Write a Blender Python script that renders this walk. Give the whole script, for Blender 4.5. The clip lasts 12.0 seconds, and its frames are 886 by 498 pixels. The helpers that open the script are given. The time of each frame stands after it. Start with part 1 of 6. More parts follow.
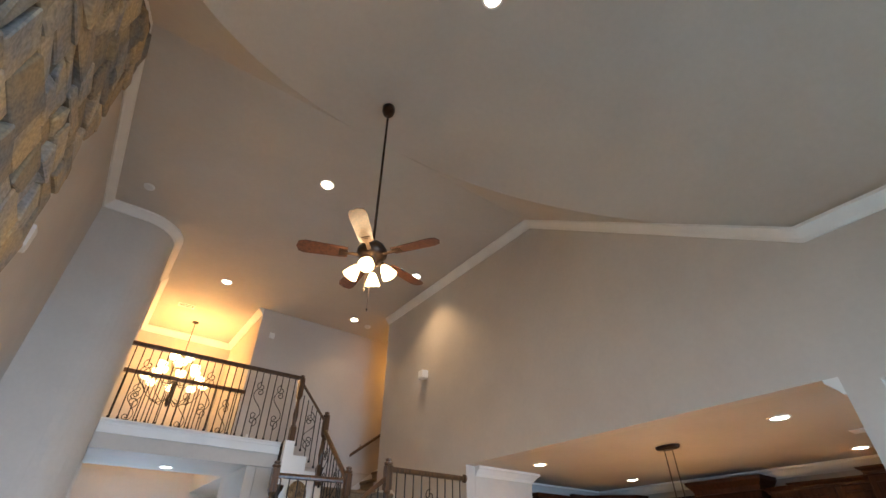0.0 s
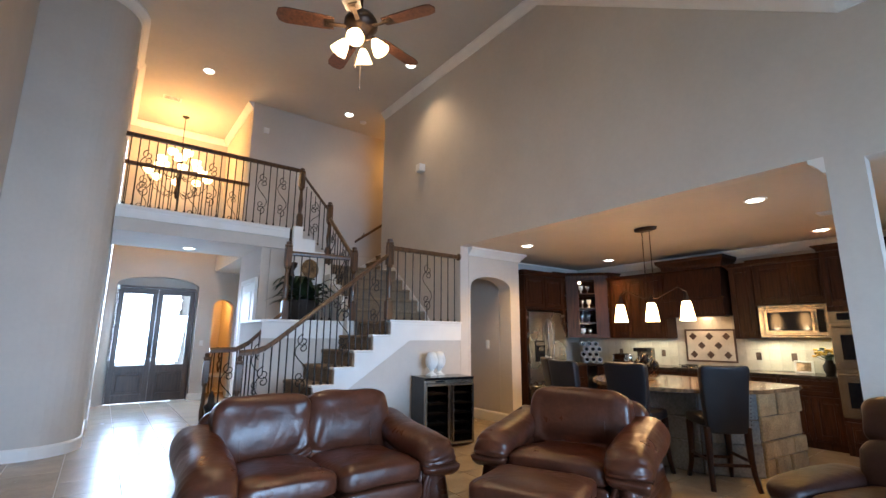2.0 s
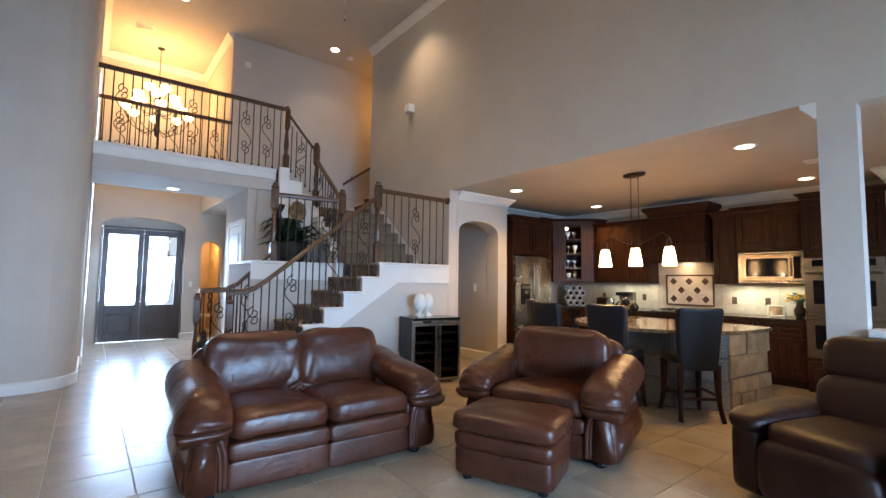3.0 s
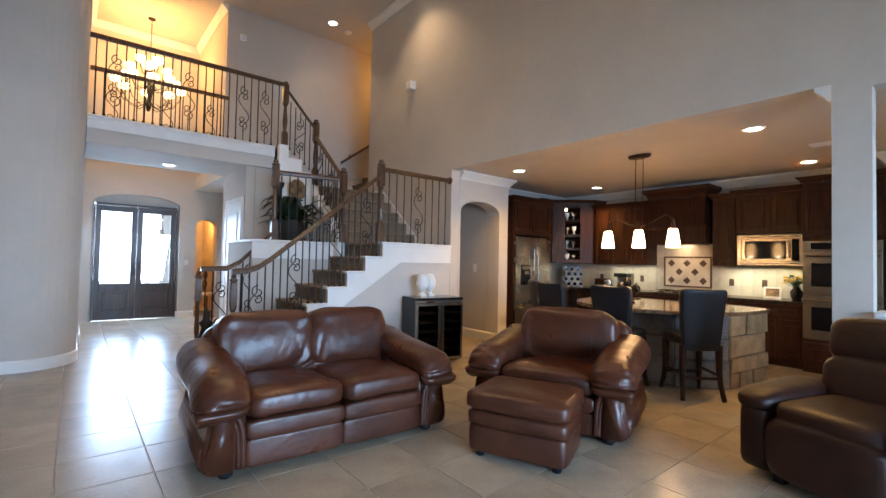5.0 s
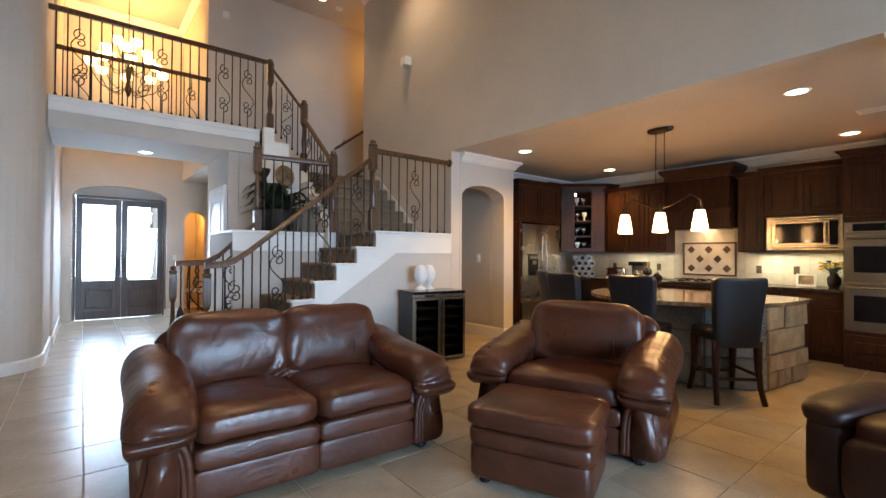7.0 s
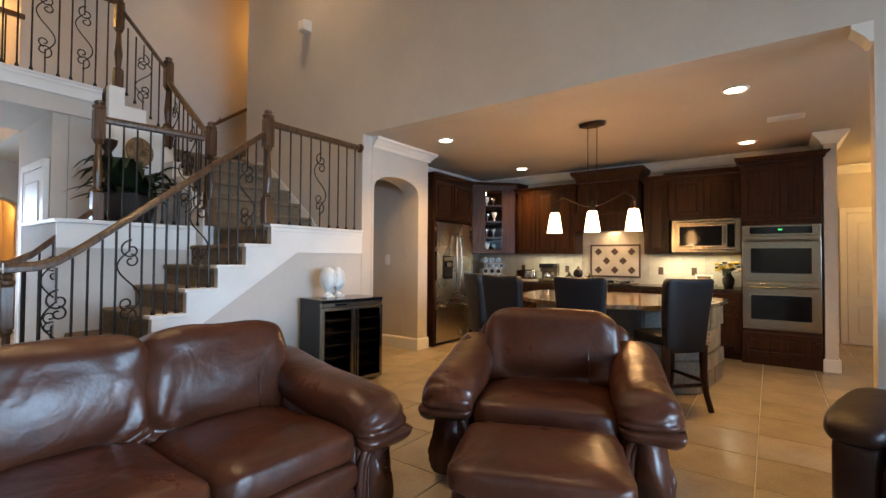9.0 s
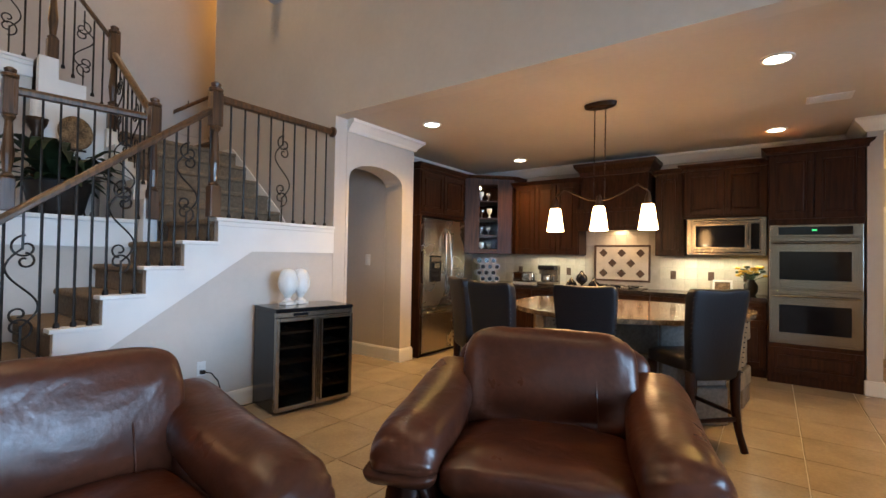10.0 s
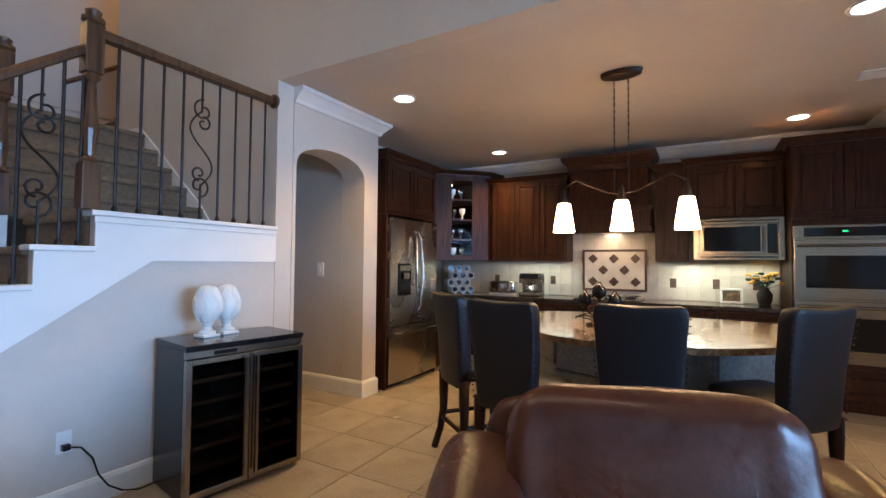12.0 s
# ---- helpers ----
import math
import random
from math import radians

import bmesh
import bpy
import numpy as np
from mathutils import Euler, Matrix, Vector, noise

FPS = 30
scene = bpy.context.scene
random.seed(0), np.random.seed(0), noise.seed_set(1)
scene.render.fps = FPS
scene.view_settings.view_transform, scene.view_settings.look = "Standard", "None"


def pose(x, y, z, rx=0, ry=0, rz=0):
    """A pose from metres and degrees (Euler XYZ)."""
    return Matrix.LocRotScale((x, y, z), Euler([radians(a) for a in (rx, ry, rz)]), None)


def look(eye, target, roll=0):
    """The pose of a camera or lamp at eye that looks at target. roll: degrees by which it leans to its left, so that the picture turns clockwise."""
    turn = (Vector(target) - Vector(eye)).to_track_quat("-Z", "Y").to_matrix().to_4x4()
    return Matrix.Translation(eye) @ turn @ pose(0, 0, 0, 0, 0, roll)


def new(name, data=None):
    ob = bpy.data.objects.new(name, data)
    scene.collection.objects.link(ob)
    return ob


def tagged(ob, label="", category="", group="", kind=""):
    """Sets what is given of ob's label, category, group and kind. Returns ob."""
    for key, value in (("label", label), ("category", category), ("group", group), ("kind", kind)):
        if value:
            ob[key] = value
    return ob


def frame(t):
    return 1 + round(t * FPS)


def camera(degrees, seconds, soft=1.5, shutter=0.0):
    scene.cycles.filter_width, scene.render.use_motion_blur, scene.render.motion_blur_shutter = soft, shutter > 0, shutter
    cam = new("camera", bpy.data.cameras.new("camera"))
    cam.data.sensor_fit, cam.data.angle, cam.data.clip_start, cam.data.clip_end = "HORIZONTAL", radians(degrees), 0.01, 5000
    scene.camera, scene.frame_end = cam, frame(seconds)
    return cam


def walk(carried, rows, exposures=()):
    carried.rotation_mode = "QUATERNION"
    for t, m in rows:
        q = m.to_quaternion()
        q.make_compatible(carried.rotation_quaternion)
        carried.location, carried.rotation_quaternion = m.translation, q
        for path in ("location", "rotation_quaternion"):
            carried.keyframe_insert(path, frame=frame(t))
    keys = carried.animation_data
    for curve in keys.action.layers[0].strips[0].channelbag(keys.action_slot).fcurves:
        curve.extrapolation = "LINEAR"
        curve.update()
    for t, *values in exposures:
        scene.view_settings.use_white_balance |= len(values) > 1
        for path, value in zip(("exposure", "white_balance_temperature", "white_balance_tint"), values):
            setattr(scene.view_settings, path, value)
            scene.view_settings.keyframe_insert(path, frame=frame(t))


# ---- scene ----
cam = camera(89.1, 12.0)
PATH = [
    (0, (0.549, 0.584, 1.58), (1.514, 1.897, 2.739), 0.3),
    (0.5, (0.473, 0.534, 1.591), (1.521, 1.941, 2.551), -0.3),
    (1, (0.521, 0.541, 1.549), (1.621, 2.032, 2.303), -0.1),
    (1.5, (0.519, 0.596, 1.466), (1.672, 2.134, 2.02), 0.0),
    (2, (0.598, 0.619, 1.39), (1.772, 2.192, 1.772), 0.3),
    (2.5, (0.626, 0.647, 1.43), (1.831, 2.227, 1.654), 0.5),
    (3, (0.6, 0.605, 1.358), (1.833, 2.173, 1.502), 0.8),
    (3.5, (0.578, 0.62, 1.374), (1.84, 2.169, 1.462), 1.1),
    (5.5, (0.465, 0.782, 1.338), (1.732, 2.329, 1.39), 1.2),
    (6, (0.71, 0.855, 1.323), (1.913, 2.452, 1.371), 0.5),
    (6.5, (0.867, 0.967, 1.325), (2.048, 2.581, 1.358), 0.3),
    (7, (0.894, 1.124, 1.326), (2.146, 2.683, 1.348), 0.3),
    (7.5, (0.832, 1.397, 1.312), (2.227, 2.829, 1.325), 1.2),
    (9.3, (1.351, 2.119, 1.282), (2.982, 3.276, 1.321), 0.7),
    (9.5, (1.507, 2.171, 1.29), (3.14, 3.326, 1.321), 1.1),
    (10, (1.833, 2.296, 1.321), (3.448, 3.476, 1.354), 1.0),
    (10.5, (2.008, 2.56, 1.3), (3.654, 3.694, 1.351), 0.9),
    (11, (2.105, 2.803, 1.307), (3.807, 3.851, 1.368), 1.0),
    (11.5, (2.347, 2.955, 1.318), (4.063, 3.981, 1.385), 0.7),
    (12, (2.541, 3.109, 1.333), (4.278, 4.099, 1.398), 0.5),
]
walk(cam, [(t, look(eye, target, roll)) for t, eye, target, roll in PATH],
     [(0, 0.08, 6100, 10), (1.5, 0.05, 5750, 10), (3, 0.05, 5650, 10), (6, 0.05, 6000, 10), (8, 0.08, 6300, 10), (9.5, 0.06, 6150, 10), (10, 0.05, 5900, 10), (11, 0.04, 5150, 10), (12, 0.02, 5000, 10)])

# ---- light ----
world = bpy.data.worlds.new("world")
scene.world = world
world.use_nodes = True
wn = world.node_tree
sky = wn.nodes.new("ShaderNodeTexSky")
sky.sky_type, sky.sun_disc, sky.sun_elevation, sky.sun_rotation = "NISHITA", False, radians(43), radians(75)
wn.nodes["Background"].inputs[1].default_value = 0.12
wn.links.new(sky.outputs[0], wn.nodes["Background"].inputs[0])


def lamp(name, kind, place, power, colour, aim=None, **more):
    data = bpy.data.lights.new(name, kind)
    data.energy, data.color = power, colour
    for key, value in more.items():
        if key == "size":
            data.shape, data.size, data.size_y = "RECTANGLE", value[0], value[1]
        elif key == "radius":
            data.shadow_soft_size = value
        elif key == "spot":
            data.spot_size, data.spot_blend = radians(value), 1.0
    ob = new(name, data)
    ob.matrix_basis = look(place, aim) if aim else Matrix.Translation(place)
    return ob


WARM, AMBER, DAY = (1.0, 0.66, 0.34), (1.0, 0.43, 0.08), (0.50, 0.73, 1.0)
KITCHEN = (1.0, 0.54, 0.13)
lamp("sun", "SUN", (22, 6, 22), 2.5, (1, 0.95, 0.88), (0, 0, 0)).data.angle = radians(0.6)
# daylight of the tall windows behind and of the breakfast nook, and of the front door
lamp("window_daylight", "AREA", (2.2, -4.45, 1.6), 450, DAY, (2.2, 1.0, -1.7), size=(4.4, 2.4)).data.spread = radians(112)
lamp("nook_daylight", "AREA", (6.6, -2.45, 1.6), 10, DAY, (6.6, 3, 1.4), size=(2.2, 1.8))
lamp("door_daylight", "AREA", (1.48, 12.6, 1.5), 120, DAY, (1.48, 10.9, 0.0), size=(1.3, 1.9))
LIVING_CANS = [(2.02, 5.42, 205), (1.61, 9.10, 110), (4.43, 6.73, 108), (4.35, 9.07, 34)]
for x, y, power in LIVING_CANS:
    lamp("can_light", "SPOT", (x, y, 6.02), power, WARM, (x, y, 0), radius=0.06, spot=110)
KITCHEN_CANS = [(5.79, 5.37), (7.97, 5.37), (5.85, 2.27), (8.02, 2.26)]
for x, y in KITCHEN_CANS:
    lamp("can_light", "SPOT", (x, y, 2.74), 160, KITCHEN, (x, y, 0), radius=0.05, spot=125)
lamp("can_light", "SPOT", (1.63, 9.2, 2.78), 30, WARM, (1.63, 9.2, 0), radius=0.05, spot=120)
lamp("can_light", "SPOT", (2.20, 2.04, 6.0), 90, WARM, (2.20, 2.04, 0), radius=0.05, spot=110)
lamp("foyer_light", "POINT", (1.54, 11.2, 5.35), 78, AMBER, radius=0.15)
lamp("upper_hall_light", "POINT", (6.0, 9.2, 5.3), 17, AMBER, radius=0.1)
lamp("dining_light", "POINT", (2.85, 13.6, 2.3), 35, AMBER, radius=0.1)
lamp("garage_hall_light", "POINT", (9.6, 0.3, 2.55), 45, KITCHEN, radius=0.08)
# strip lights under the wall cabinets
for y, w in ((5.0, 0.9), (3.2, 0.3), (2.75, 0.7)):
    lamp("cabinet_strip", "AREA", (8.5, y, 1.355), 4.0, (0.98, 0.92, 0.60), (8.5, y, 0), size=(0.1, w))

# ---- materials ----


def material(name, colour, rough=0.5, metal=0.0, vary=0.12, scale=6.0, bump=0.0, bump_scale=60.0, second=None, emit=0.0,
             emit_colour=None, coat=0.0, island=0.0, detail=0.0, fine=14.0, fold=0.0):
    """A paint-like surface: two scales of tone, fine relief, optional second colour mixed in by noise."""
    m = bpy.data.materials.new(name)
    m.use_nodes = True
    t = m.node_tree
    b = t.nodes["Principled BSDF"]
    b.inputs["Roughness"].default_value, b.inputs["Metallic"].default_value = rough, metal
    b.inputs["Coat Weight"].default_value = coat
    tc = t.nodes.new("ShaderNodeTexCoord")
    n1 = t.nodes.new("ShaderNodeTexNoise")
    n1.inputs["Scale"].default_value, n1.inputs["Detail"].default_value = scale, 6
    t.links.new(tc.outputs["Object"], n1.inputs["Vector"])
    mix = t.nodes.new("ShaderNodeMix")
    mix.data_type = "RGBA"
    other = second or tuple(c * (1 - vary) for c in colour)
    first = colour if second else tuple(min(1, c * (1 + vary * 0.6)) for c in colour)
    mix.inputs["A"].default_value, mix.inputs["B"].default_value = (*first, 1), (*other, 1)
    ramp = t.nodes.new("ShaderNodeMapRange")
    ramp.inputs["From Min"].default_value, ramp.inputs["From Max"].default_value = 0.35, 0.65
    t.links.new(n1.outputs["Fac"], ramp.inputs["Value"])
    t.links.new(ramp.outputs["Result"], mix.inputs["Factor"])
    out = mix.outputs["Result"]
    if detail:
        n3 = t.nodes.new("ShaderNodeTexNoise")
        n3.inputs["Scale"].default_value, n3.inputs["Detail"].default_value = scale * fine, 4
        t.links.new(tc.outputs["Object"], n3.inputs["Vector"])
        r3 = t.nodes.new("ShaderNodeMapRange")
        r3.inputs["From Min"].default_value, r3.inputs["From Max"].default_value = 0.3, 0.7
        r3.inputs["To Min"].default_value, r3.inputs["To Max"].default_value = 1 - detail, 1 + detail
        t.links.new(n3.outputs["Fac"], r3.inputs["Value"])
        mul = t.nodes.new("ShaderNodeVectorMath")
        mul.operation = "SCALE"
        t.links.new(out, mul.inputs[0])
        t.links.new(r3.outputs["Result"], mul.inputs["Scale"])
        out = mul.outputs["Vector"]
    if island:
        info = t.nodes.new("ShaderNodeObjectInfo")
        geo = t.nodes.new("ShaderNodeNewGeometry")
        add = t.nodes.new("ShaderNodeMath")
        t.links.new(info.outputs["Random"], add.inputs[0])
        t.links.new(geo.outputs["Random Per Island"], add.inputs[1])
        fr = t.nodes.new("ShaderNodeMath")
        fr.operation = "FRACT"
        t.links.new(add.outputs[0], fr.inputs[0])
        rr = t.nodes.new("ShaderNodeMapRange")
        rr.inputs["To Min"].default_value, rr.inputs["To Max"].default_value = 1 - island, 1 + island
        t.links.new(fr.outputs[0], rr.inputs["Value"])
        m2 = t.nodes.new("ShaderNodeVectorMath")
        m2.operation = "SCALE"
        t.links.new(out, m2.inputs[0])
        t.links.new(rr.outputs["Result"], m2.inputs["Scale"])
        out = m2.outputs["Vector"]
    t.links.new(out, b.inputs["Base Color"])
    rv = t.nodes.new("ShaderNodeMapRange")
    rv.inputs["To Min"].default_value, rv.inputs["To Max"].default_value = max(0.02, rough - 0.08), min(1, rough + 0.08)
    t.links.new(n1.outputs["Fac"], rv.inputs["Value"])
    t.links.new(rv.outputs["Result"], b.inputs["Roughness"])
    if bump:
        n2 = t.nodes.new("ShaderNodeTexNoise")
        n2.inputs["Scale"].default_value, n2.inputs["Detail"].default_value = bump_scale, 5
        t.links.new(tc.outputs["Object"], n2.inputs["Vector"])
        bp = t.nodes.new("ShaderNodeBump")
        bp.inputs["Strength"].default_value, bp.inputs["Distance"].default_value = bump, 0.01
        t.links.new(n2.outputs["Fac"], bp.inputs["Height"])
        t.links.new(bp.outputs["Normal"], b.inputs["Normal"])
        if fold:
            n4 = t.nodes.new("ShaderNodeTexNoise")
            n4.inputs["Scale"].default_value, n4.inputs["Detail"].default_value, n4.inputs["Distortion"].default_value = 4.5, 2, 1.2
            t.links.new(tc.outputs["Object"], n4.inputs["Vector"])
            b4 = t.nodes.new("ShaderNodeBump")
            b4.inputs["Strength"].default_value, b4.inputs["Distance"].default_value = fold, 0.05
            t.links.new(n4.outputs["Fac"], b4.inputs["Height"])
            t.links.new(b4.outputs["Normal"], bp.inputs["Normal"])
    if emit:
        b.inputs["Emission Color"].default_value = (*(emit_colour or colour), 1)
        b.inputs["Emission Strength"].default_value = emit
    return m


def wood(name, dark, light, rough=0.3, stretch=(18, 18, 1.2), coat=0.0):
    m = material(name, light, rough, second=dark, scale=3.0, coat=coat, bump=0.06, bump_scale=90)
    t = m.node_tree
    tc = next(n for n in t.nodes if n.type == "TEX_COORD")
    mp = t.nodes.new("ShaderNodeMapping")
    mp.inputs["Scale"].default_value = stretch
    t.links.new(tc.outputs["Object"], mp.inputs["Vector"])
    for n in t.nodes:
        if n.type == "TEX_NOISE":
            t.links.new(mp.outputs["Vector"], n.inputs["Vector"])
            n.inputs["Scale"].default_value = 2.2
    return m


def glass(name, tint=(1, 1, 1), rough=0.0):
    m = bpy.data.materials.new(name)
    m.use_nodes = True
    b = m.node_tree.nodes["Principled BSDF"]
    b.inputs["Base Color"].default_value = (*tint, 1)
    b.inputs["Transmission Weight"].default_value, b.inputs["Roughness"].default_value, b.inputs["IOR"].default_value = 1.0, rough, 1.1
    return m


WALL = material("wall_paint", (0.56, 0.51, 0.452), 0.75, vary=0.04, scale=1.5, bump=0.12, bump_scale=70, detail=0.02)
CEIL = material("ceiling_paint", (0.55, 0.50, 0.44), 0.85, vary=0.04, scale=1.2, bump=0.18, bump_scale=60, detail=0.02)
TRIM = material("white_trim_paint", (0.78, 0.76, 0.72), 0.4, vary=0.04, scale=3, bump=0.03)
TILE = material("floor_tile_glaze", (0.38, 0.31, 0.225), 0.24, second=(0.30, 0.24, 0.175), scale=3.2, bump=0.05, bump_scale=24, island=0.09, detail=0.07)
GROUT = material("tile_grout", (0.47, 0.42, 0.345), 0.85, vary=0.15, scale=8)
CARPET = material("stair_carpet", (0.235, 0.165, 0.10), 0.98, vary=0.2, scale=30, bump=0.9, bump_scale=400, detail=0.25)
RAIL = wood("rail_wood", (0.045, 0.022, 0.010), (0.13, 0.065, 0.028), 0.3)
IRON = material("wrought_iron", (0.025, 0.02, 0.017), 0.45, 0.6, vary=0.3, scale=20, bump=0.1)
CAB = wood("cabinet_wood", (0.018, 0.0072, 0.0038), (0.048, 0.018, 0.0085), 0.38)
DOORWOOD = wood("door_wood", (0.035, 0.02, 0.013), (0.075, 0.042, 0.026), 0.35)
LEATHER = material("brown_leather", (0.080, 0.0245, 0.0118), 0.30, second=(0.048, 0.0148, 0.0076), scale=4.0, bump=0.10, bump_scale=60, detail=0.14, fine=9, fold=0.17)
DARKLEATHER = material("dark_brown_leather", (0.031, 0.0108, 0.0066), 0.42, second=(0.019, 0.0066, 0.0042), scale=4.0, bump=0.12, bump_scale=60, detail=0.1, fold=0.12)
BLACKLEATHER = material("black_leather", (0.012, 0.011, 0.013), 0.42, second=(0.012, 0.011, 0.013), scale=5.0, bump=0.2, bump_scale=70)
STEEL = material("brushed_steel", (0.31, 0.28, 0.235), 0.24, 1.0, vary=0.03, scale=2)
# lighter copy of the steel: reflected window daylight put into the refrigerator's colour
FRIDGE = material("lightened_brushed_steel", (0.52, 0.48, 0.42), 0.27, 1.0, vary=0.04, scale=2)
BLACK = material("black_enamel", (0.012, 0.012, 0.014), 0.22, vary=0.3, scale=10)
BLACKGLASS = material("black_glass", (0.008, 0.008, 0.010), 0.05, vary=0.2, scale=4)
GRANITE = material("granite", (0.26, 0.17, 0.09), 0.12, second=(0.09, 0.06, 0.035), scale=14, detail=0.5, fine=6)
DARKGRANITE = material("dark_granite", (0.06, 0.045, 0.035), 0.14, second=(0.025, 0.02, 0.018), scale=18, detail=0.4, fine=5)
STONE = material("ledge_stone", (0.46, 0.33, 0.17), 0.85, second=(0.23, 0.22, 0.21), scale=2.6, bump=0.6, bump_scale=22, island=0.3, detail=0.25)
SLATE = material("island_stone", (0.32, 0.30, 0.26), 0.8, second=(0.18, 0.19, 0.19), scale=3, bump=0.55, bump_scale=16, island=0.2, detail=0.2)
TANSTONE = material("tan_island_stone", (0.42, 0.28, 0.135), 0.85, second=(0.27, 0.175, 0.085), scale=5, bump=0.7, bump_scale=18, island=0.25, detail=0.25)
MORTAR = material("stone_mortar", (0.16, 0.13, 0.10), 0.95, vary=0.2, scale=20)
SPLASH = material("backsplash_tile", (0.62, 0.56, 0.46), 0.35, second=(0.52, 0.46, 0.37), scale=5, island=0.07, detail=0.08)
BROWNTILE = material("dark_brown_tile", (0.10, 0.055, 0.035), 0.3, vary=0.3, scale=20)
CREAM = material("cream_ceramic", (0.80, 0.78, 0.74), 0.35, vary=0.05, scale=8)
PLASTIC = material("white_plastic", (0.75, 0.74, 0.72), 0.4, vary=0.03, scale=8)
BRONZE = material("oil_rubbed_bronze", (0.05, 0.032, 0.022), 0.38, 0.8, vary=0.3, scale=12)
BLADE = wood("fan_blade_wood", (0.05, 0.02, 0.012), (0.12, 0.05, 0.026), 0.35)
SHADE = material("frosted_glass_lit", (1, 0.9, 0.74), 0.4, emit=9.0, emit_colour=(1, 0.62, 0.26))
PENDANT = material("pendant_glass_lit", (1, 0.92, 0.8), 0.4, emit=36.0, emit_colour=(1, 0.52, 0.18))
BULB = material("can_lamp_lit", (1, 1, 1), 0.4, emit=14.0, emit_colour=(1, 0.88, 0.66))
GLASS = glass("clear_glass")
TINTED = glass("tinted_glass", (0.20, 0.18, 0.16))
LEAF = material("plant_leaf", (0.028, 0.055, 0.020), 0.5, second=(0.014, 0.030, 0.012), scale=6, island=0.3)
SOIL = material("dark_planter", (0.014, 0.011, 0.010), 0.6, vary=0.3, scale=12)
GROUND = material("garden_ground", (0.45, 0.44, 0.40), 0.9, second=(0.36, 0.36, 0.32), scale=0.7)
# green kept dark so the unseen ground bounces little light indoors
DARKGROUND = material("lawn", (0.05, 0.075, 0.025), 0.95, second=(0.03, 0.05, 0.018), scale=3, bump=0.5, bump_scale=90)
GREEN = material("garden_green", (0.09, 0.15, 0.05), 0.8, second=(0.05, 0.09, 0.03), scale=2, island=0.3)
HOUSEBRICK = material("porch_stone", (0.42, 0.36, 0.30), 0.85, vary=0.3, scale=5, bump=0.4, bump_scale=20)
YELLOW = material("yellow_petals", (0.65, 0.38, 0.03), 0.6, vary=0.3, scale=20)
LED = material("green_display", (0.05, 0.4, 0.1), 0.4, emit=1.5, emit_colour=(0.1, 0.9, 0.25))
CHROME = material("chrome", (0.8, 0.8, 0.8), 0.08, 1.0, vary=0.04)

for m, level in ((BLACKGLASS, 0.25), (CAB, 0.18), (BLACKLEATHER, 0.35), (BLACK, 0.3), (LEATHER, 0.38), (DARKLEATHER, 0.3)):
    m.node_tree.nodes["Principled BSDF"].inputs["Specular IOR Level"].default_value = level

# ---- building blocks ----


def part(name, bm, mat, parent=None, label="", smooth=False):
    """Links a bmesh as one mesh object under a thing or a part."""
    me = bpy.data.meshes.new(name)
    bmesh.ops.recalc_face_normals(bm, faces=bm.faces)
    bm.to_mesh(me)
    bm.free()
    me.materials.append(mat)
    if smooth:
        me.shade_smooth()
    ob = new(name, me)
    ob.parent = parent
    return tagged(ob, label)


def thing(name, m, label, category, group="", kind=""):
    ob = new(name)
    ob.empty_display_size = 0.1
    ob.matrix_basis = m
    return tagged(ob, label, category, group, kind)


def struct(name, bm, mat, label, category, smooth=False):
    return tagged(part(name, bm, mat, None, label, smooth), category=category, kind="structure")


def B():
    return bmesh.new()


def box(bm, x0, x1, y0, y1, z0, z1, bevel=0.0, seg=2, m=None):
    g = bmesh.ops.create_cube(bm, size=1.0)["verts"]
    for v in g:
        v.co = Vector(((x0 + x1) / 2 + v.co.x * (x1 - x0), (y0 + y1) / 2 + v.co.y * (y1 - y0), (z0 + z1) / 2 + v.co.z * (z1 - z0)))
    if bevel:
        edges = list({e for v in g for e in v.link_edges})
        r = bmesh.ops.bevel(bm, geom=edges, offset=bevel, segments=seg, affect="EDGES", profile=0.5)
        g = list({v for f in r["faces"] for v in f.verts} | {v for v in g if v.is_valid})
    if m:
        bmesh.ops.transform(bm, matrix=m, verts=g)
    return bm


def cyl(bm, p, q, r, r2=None, n=12):
    p, q = Vector(p), Vector(q)
    d = q - p
    m = Matrix.Translation((p + q) / 2) @ d.to_track_quat("Z", "Y").to_matrix().to_4x4()
    bmesh.ops.create_cone(bm, cap_ends=True, segments=n, radius1=r, radius2=r if r2 is None else r2, depth=d.length, matrix=m)
    return bm


def prism(bm, pts, axis, a0, a1):
    """A flat outline pushed through from a0 to a1. axis x: pts are (y, z); y: (x, z); z: (x, y)."""
    def at(u, v, a):
        return {"x": (a, u, v), "y": (u, a, v), "z": (u, v, a)}[axis]
    lo = [bm.verts.new(at(u, v, a0)) for u, v in pts]
    hi = [bm.verts.new(at(u, v, a1)) for u, v in pts]
    bm.faces.new(lo), bm.faces.new(hi[::-1])
    n = len(pts)
    for i in range(n):
        bm.faces.new((lo[i], lo[(i + 1) % n], hi[(i + 1) % n], hi[i]))
    return bm


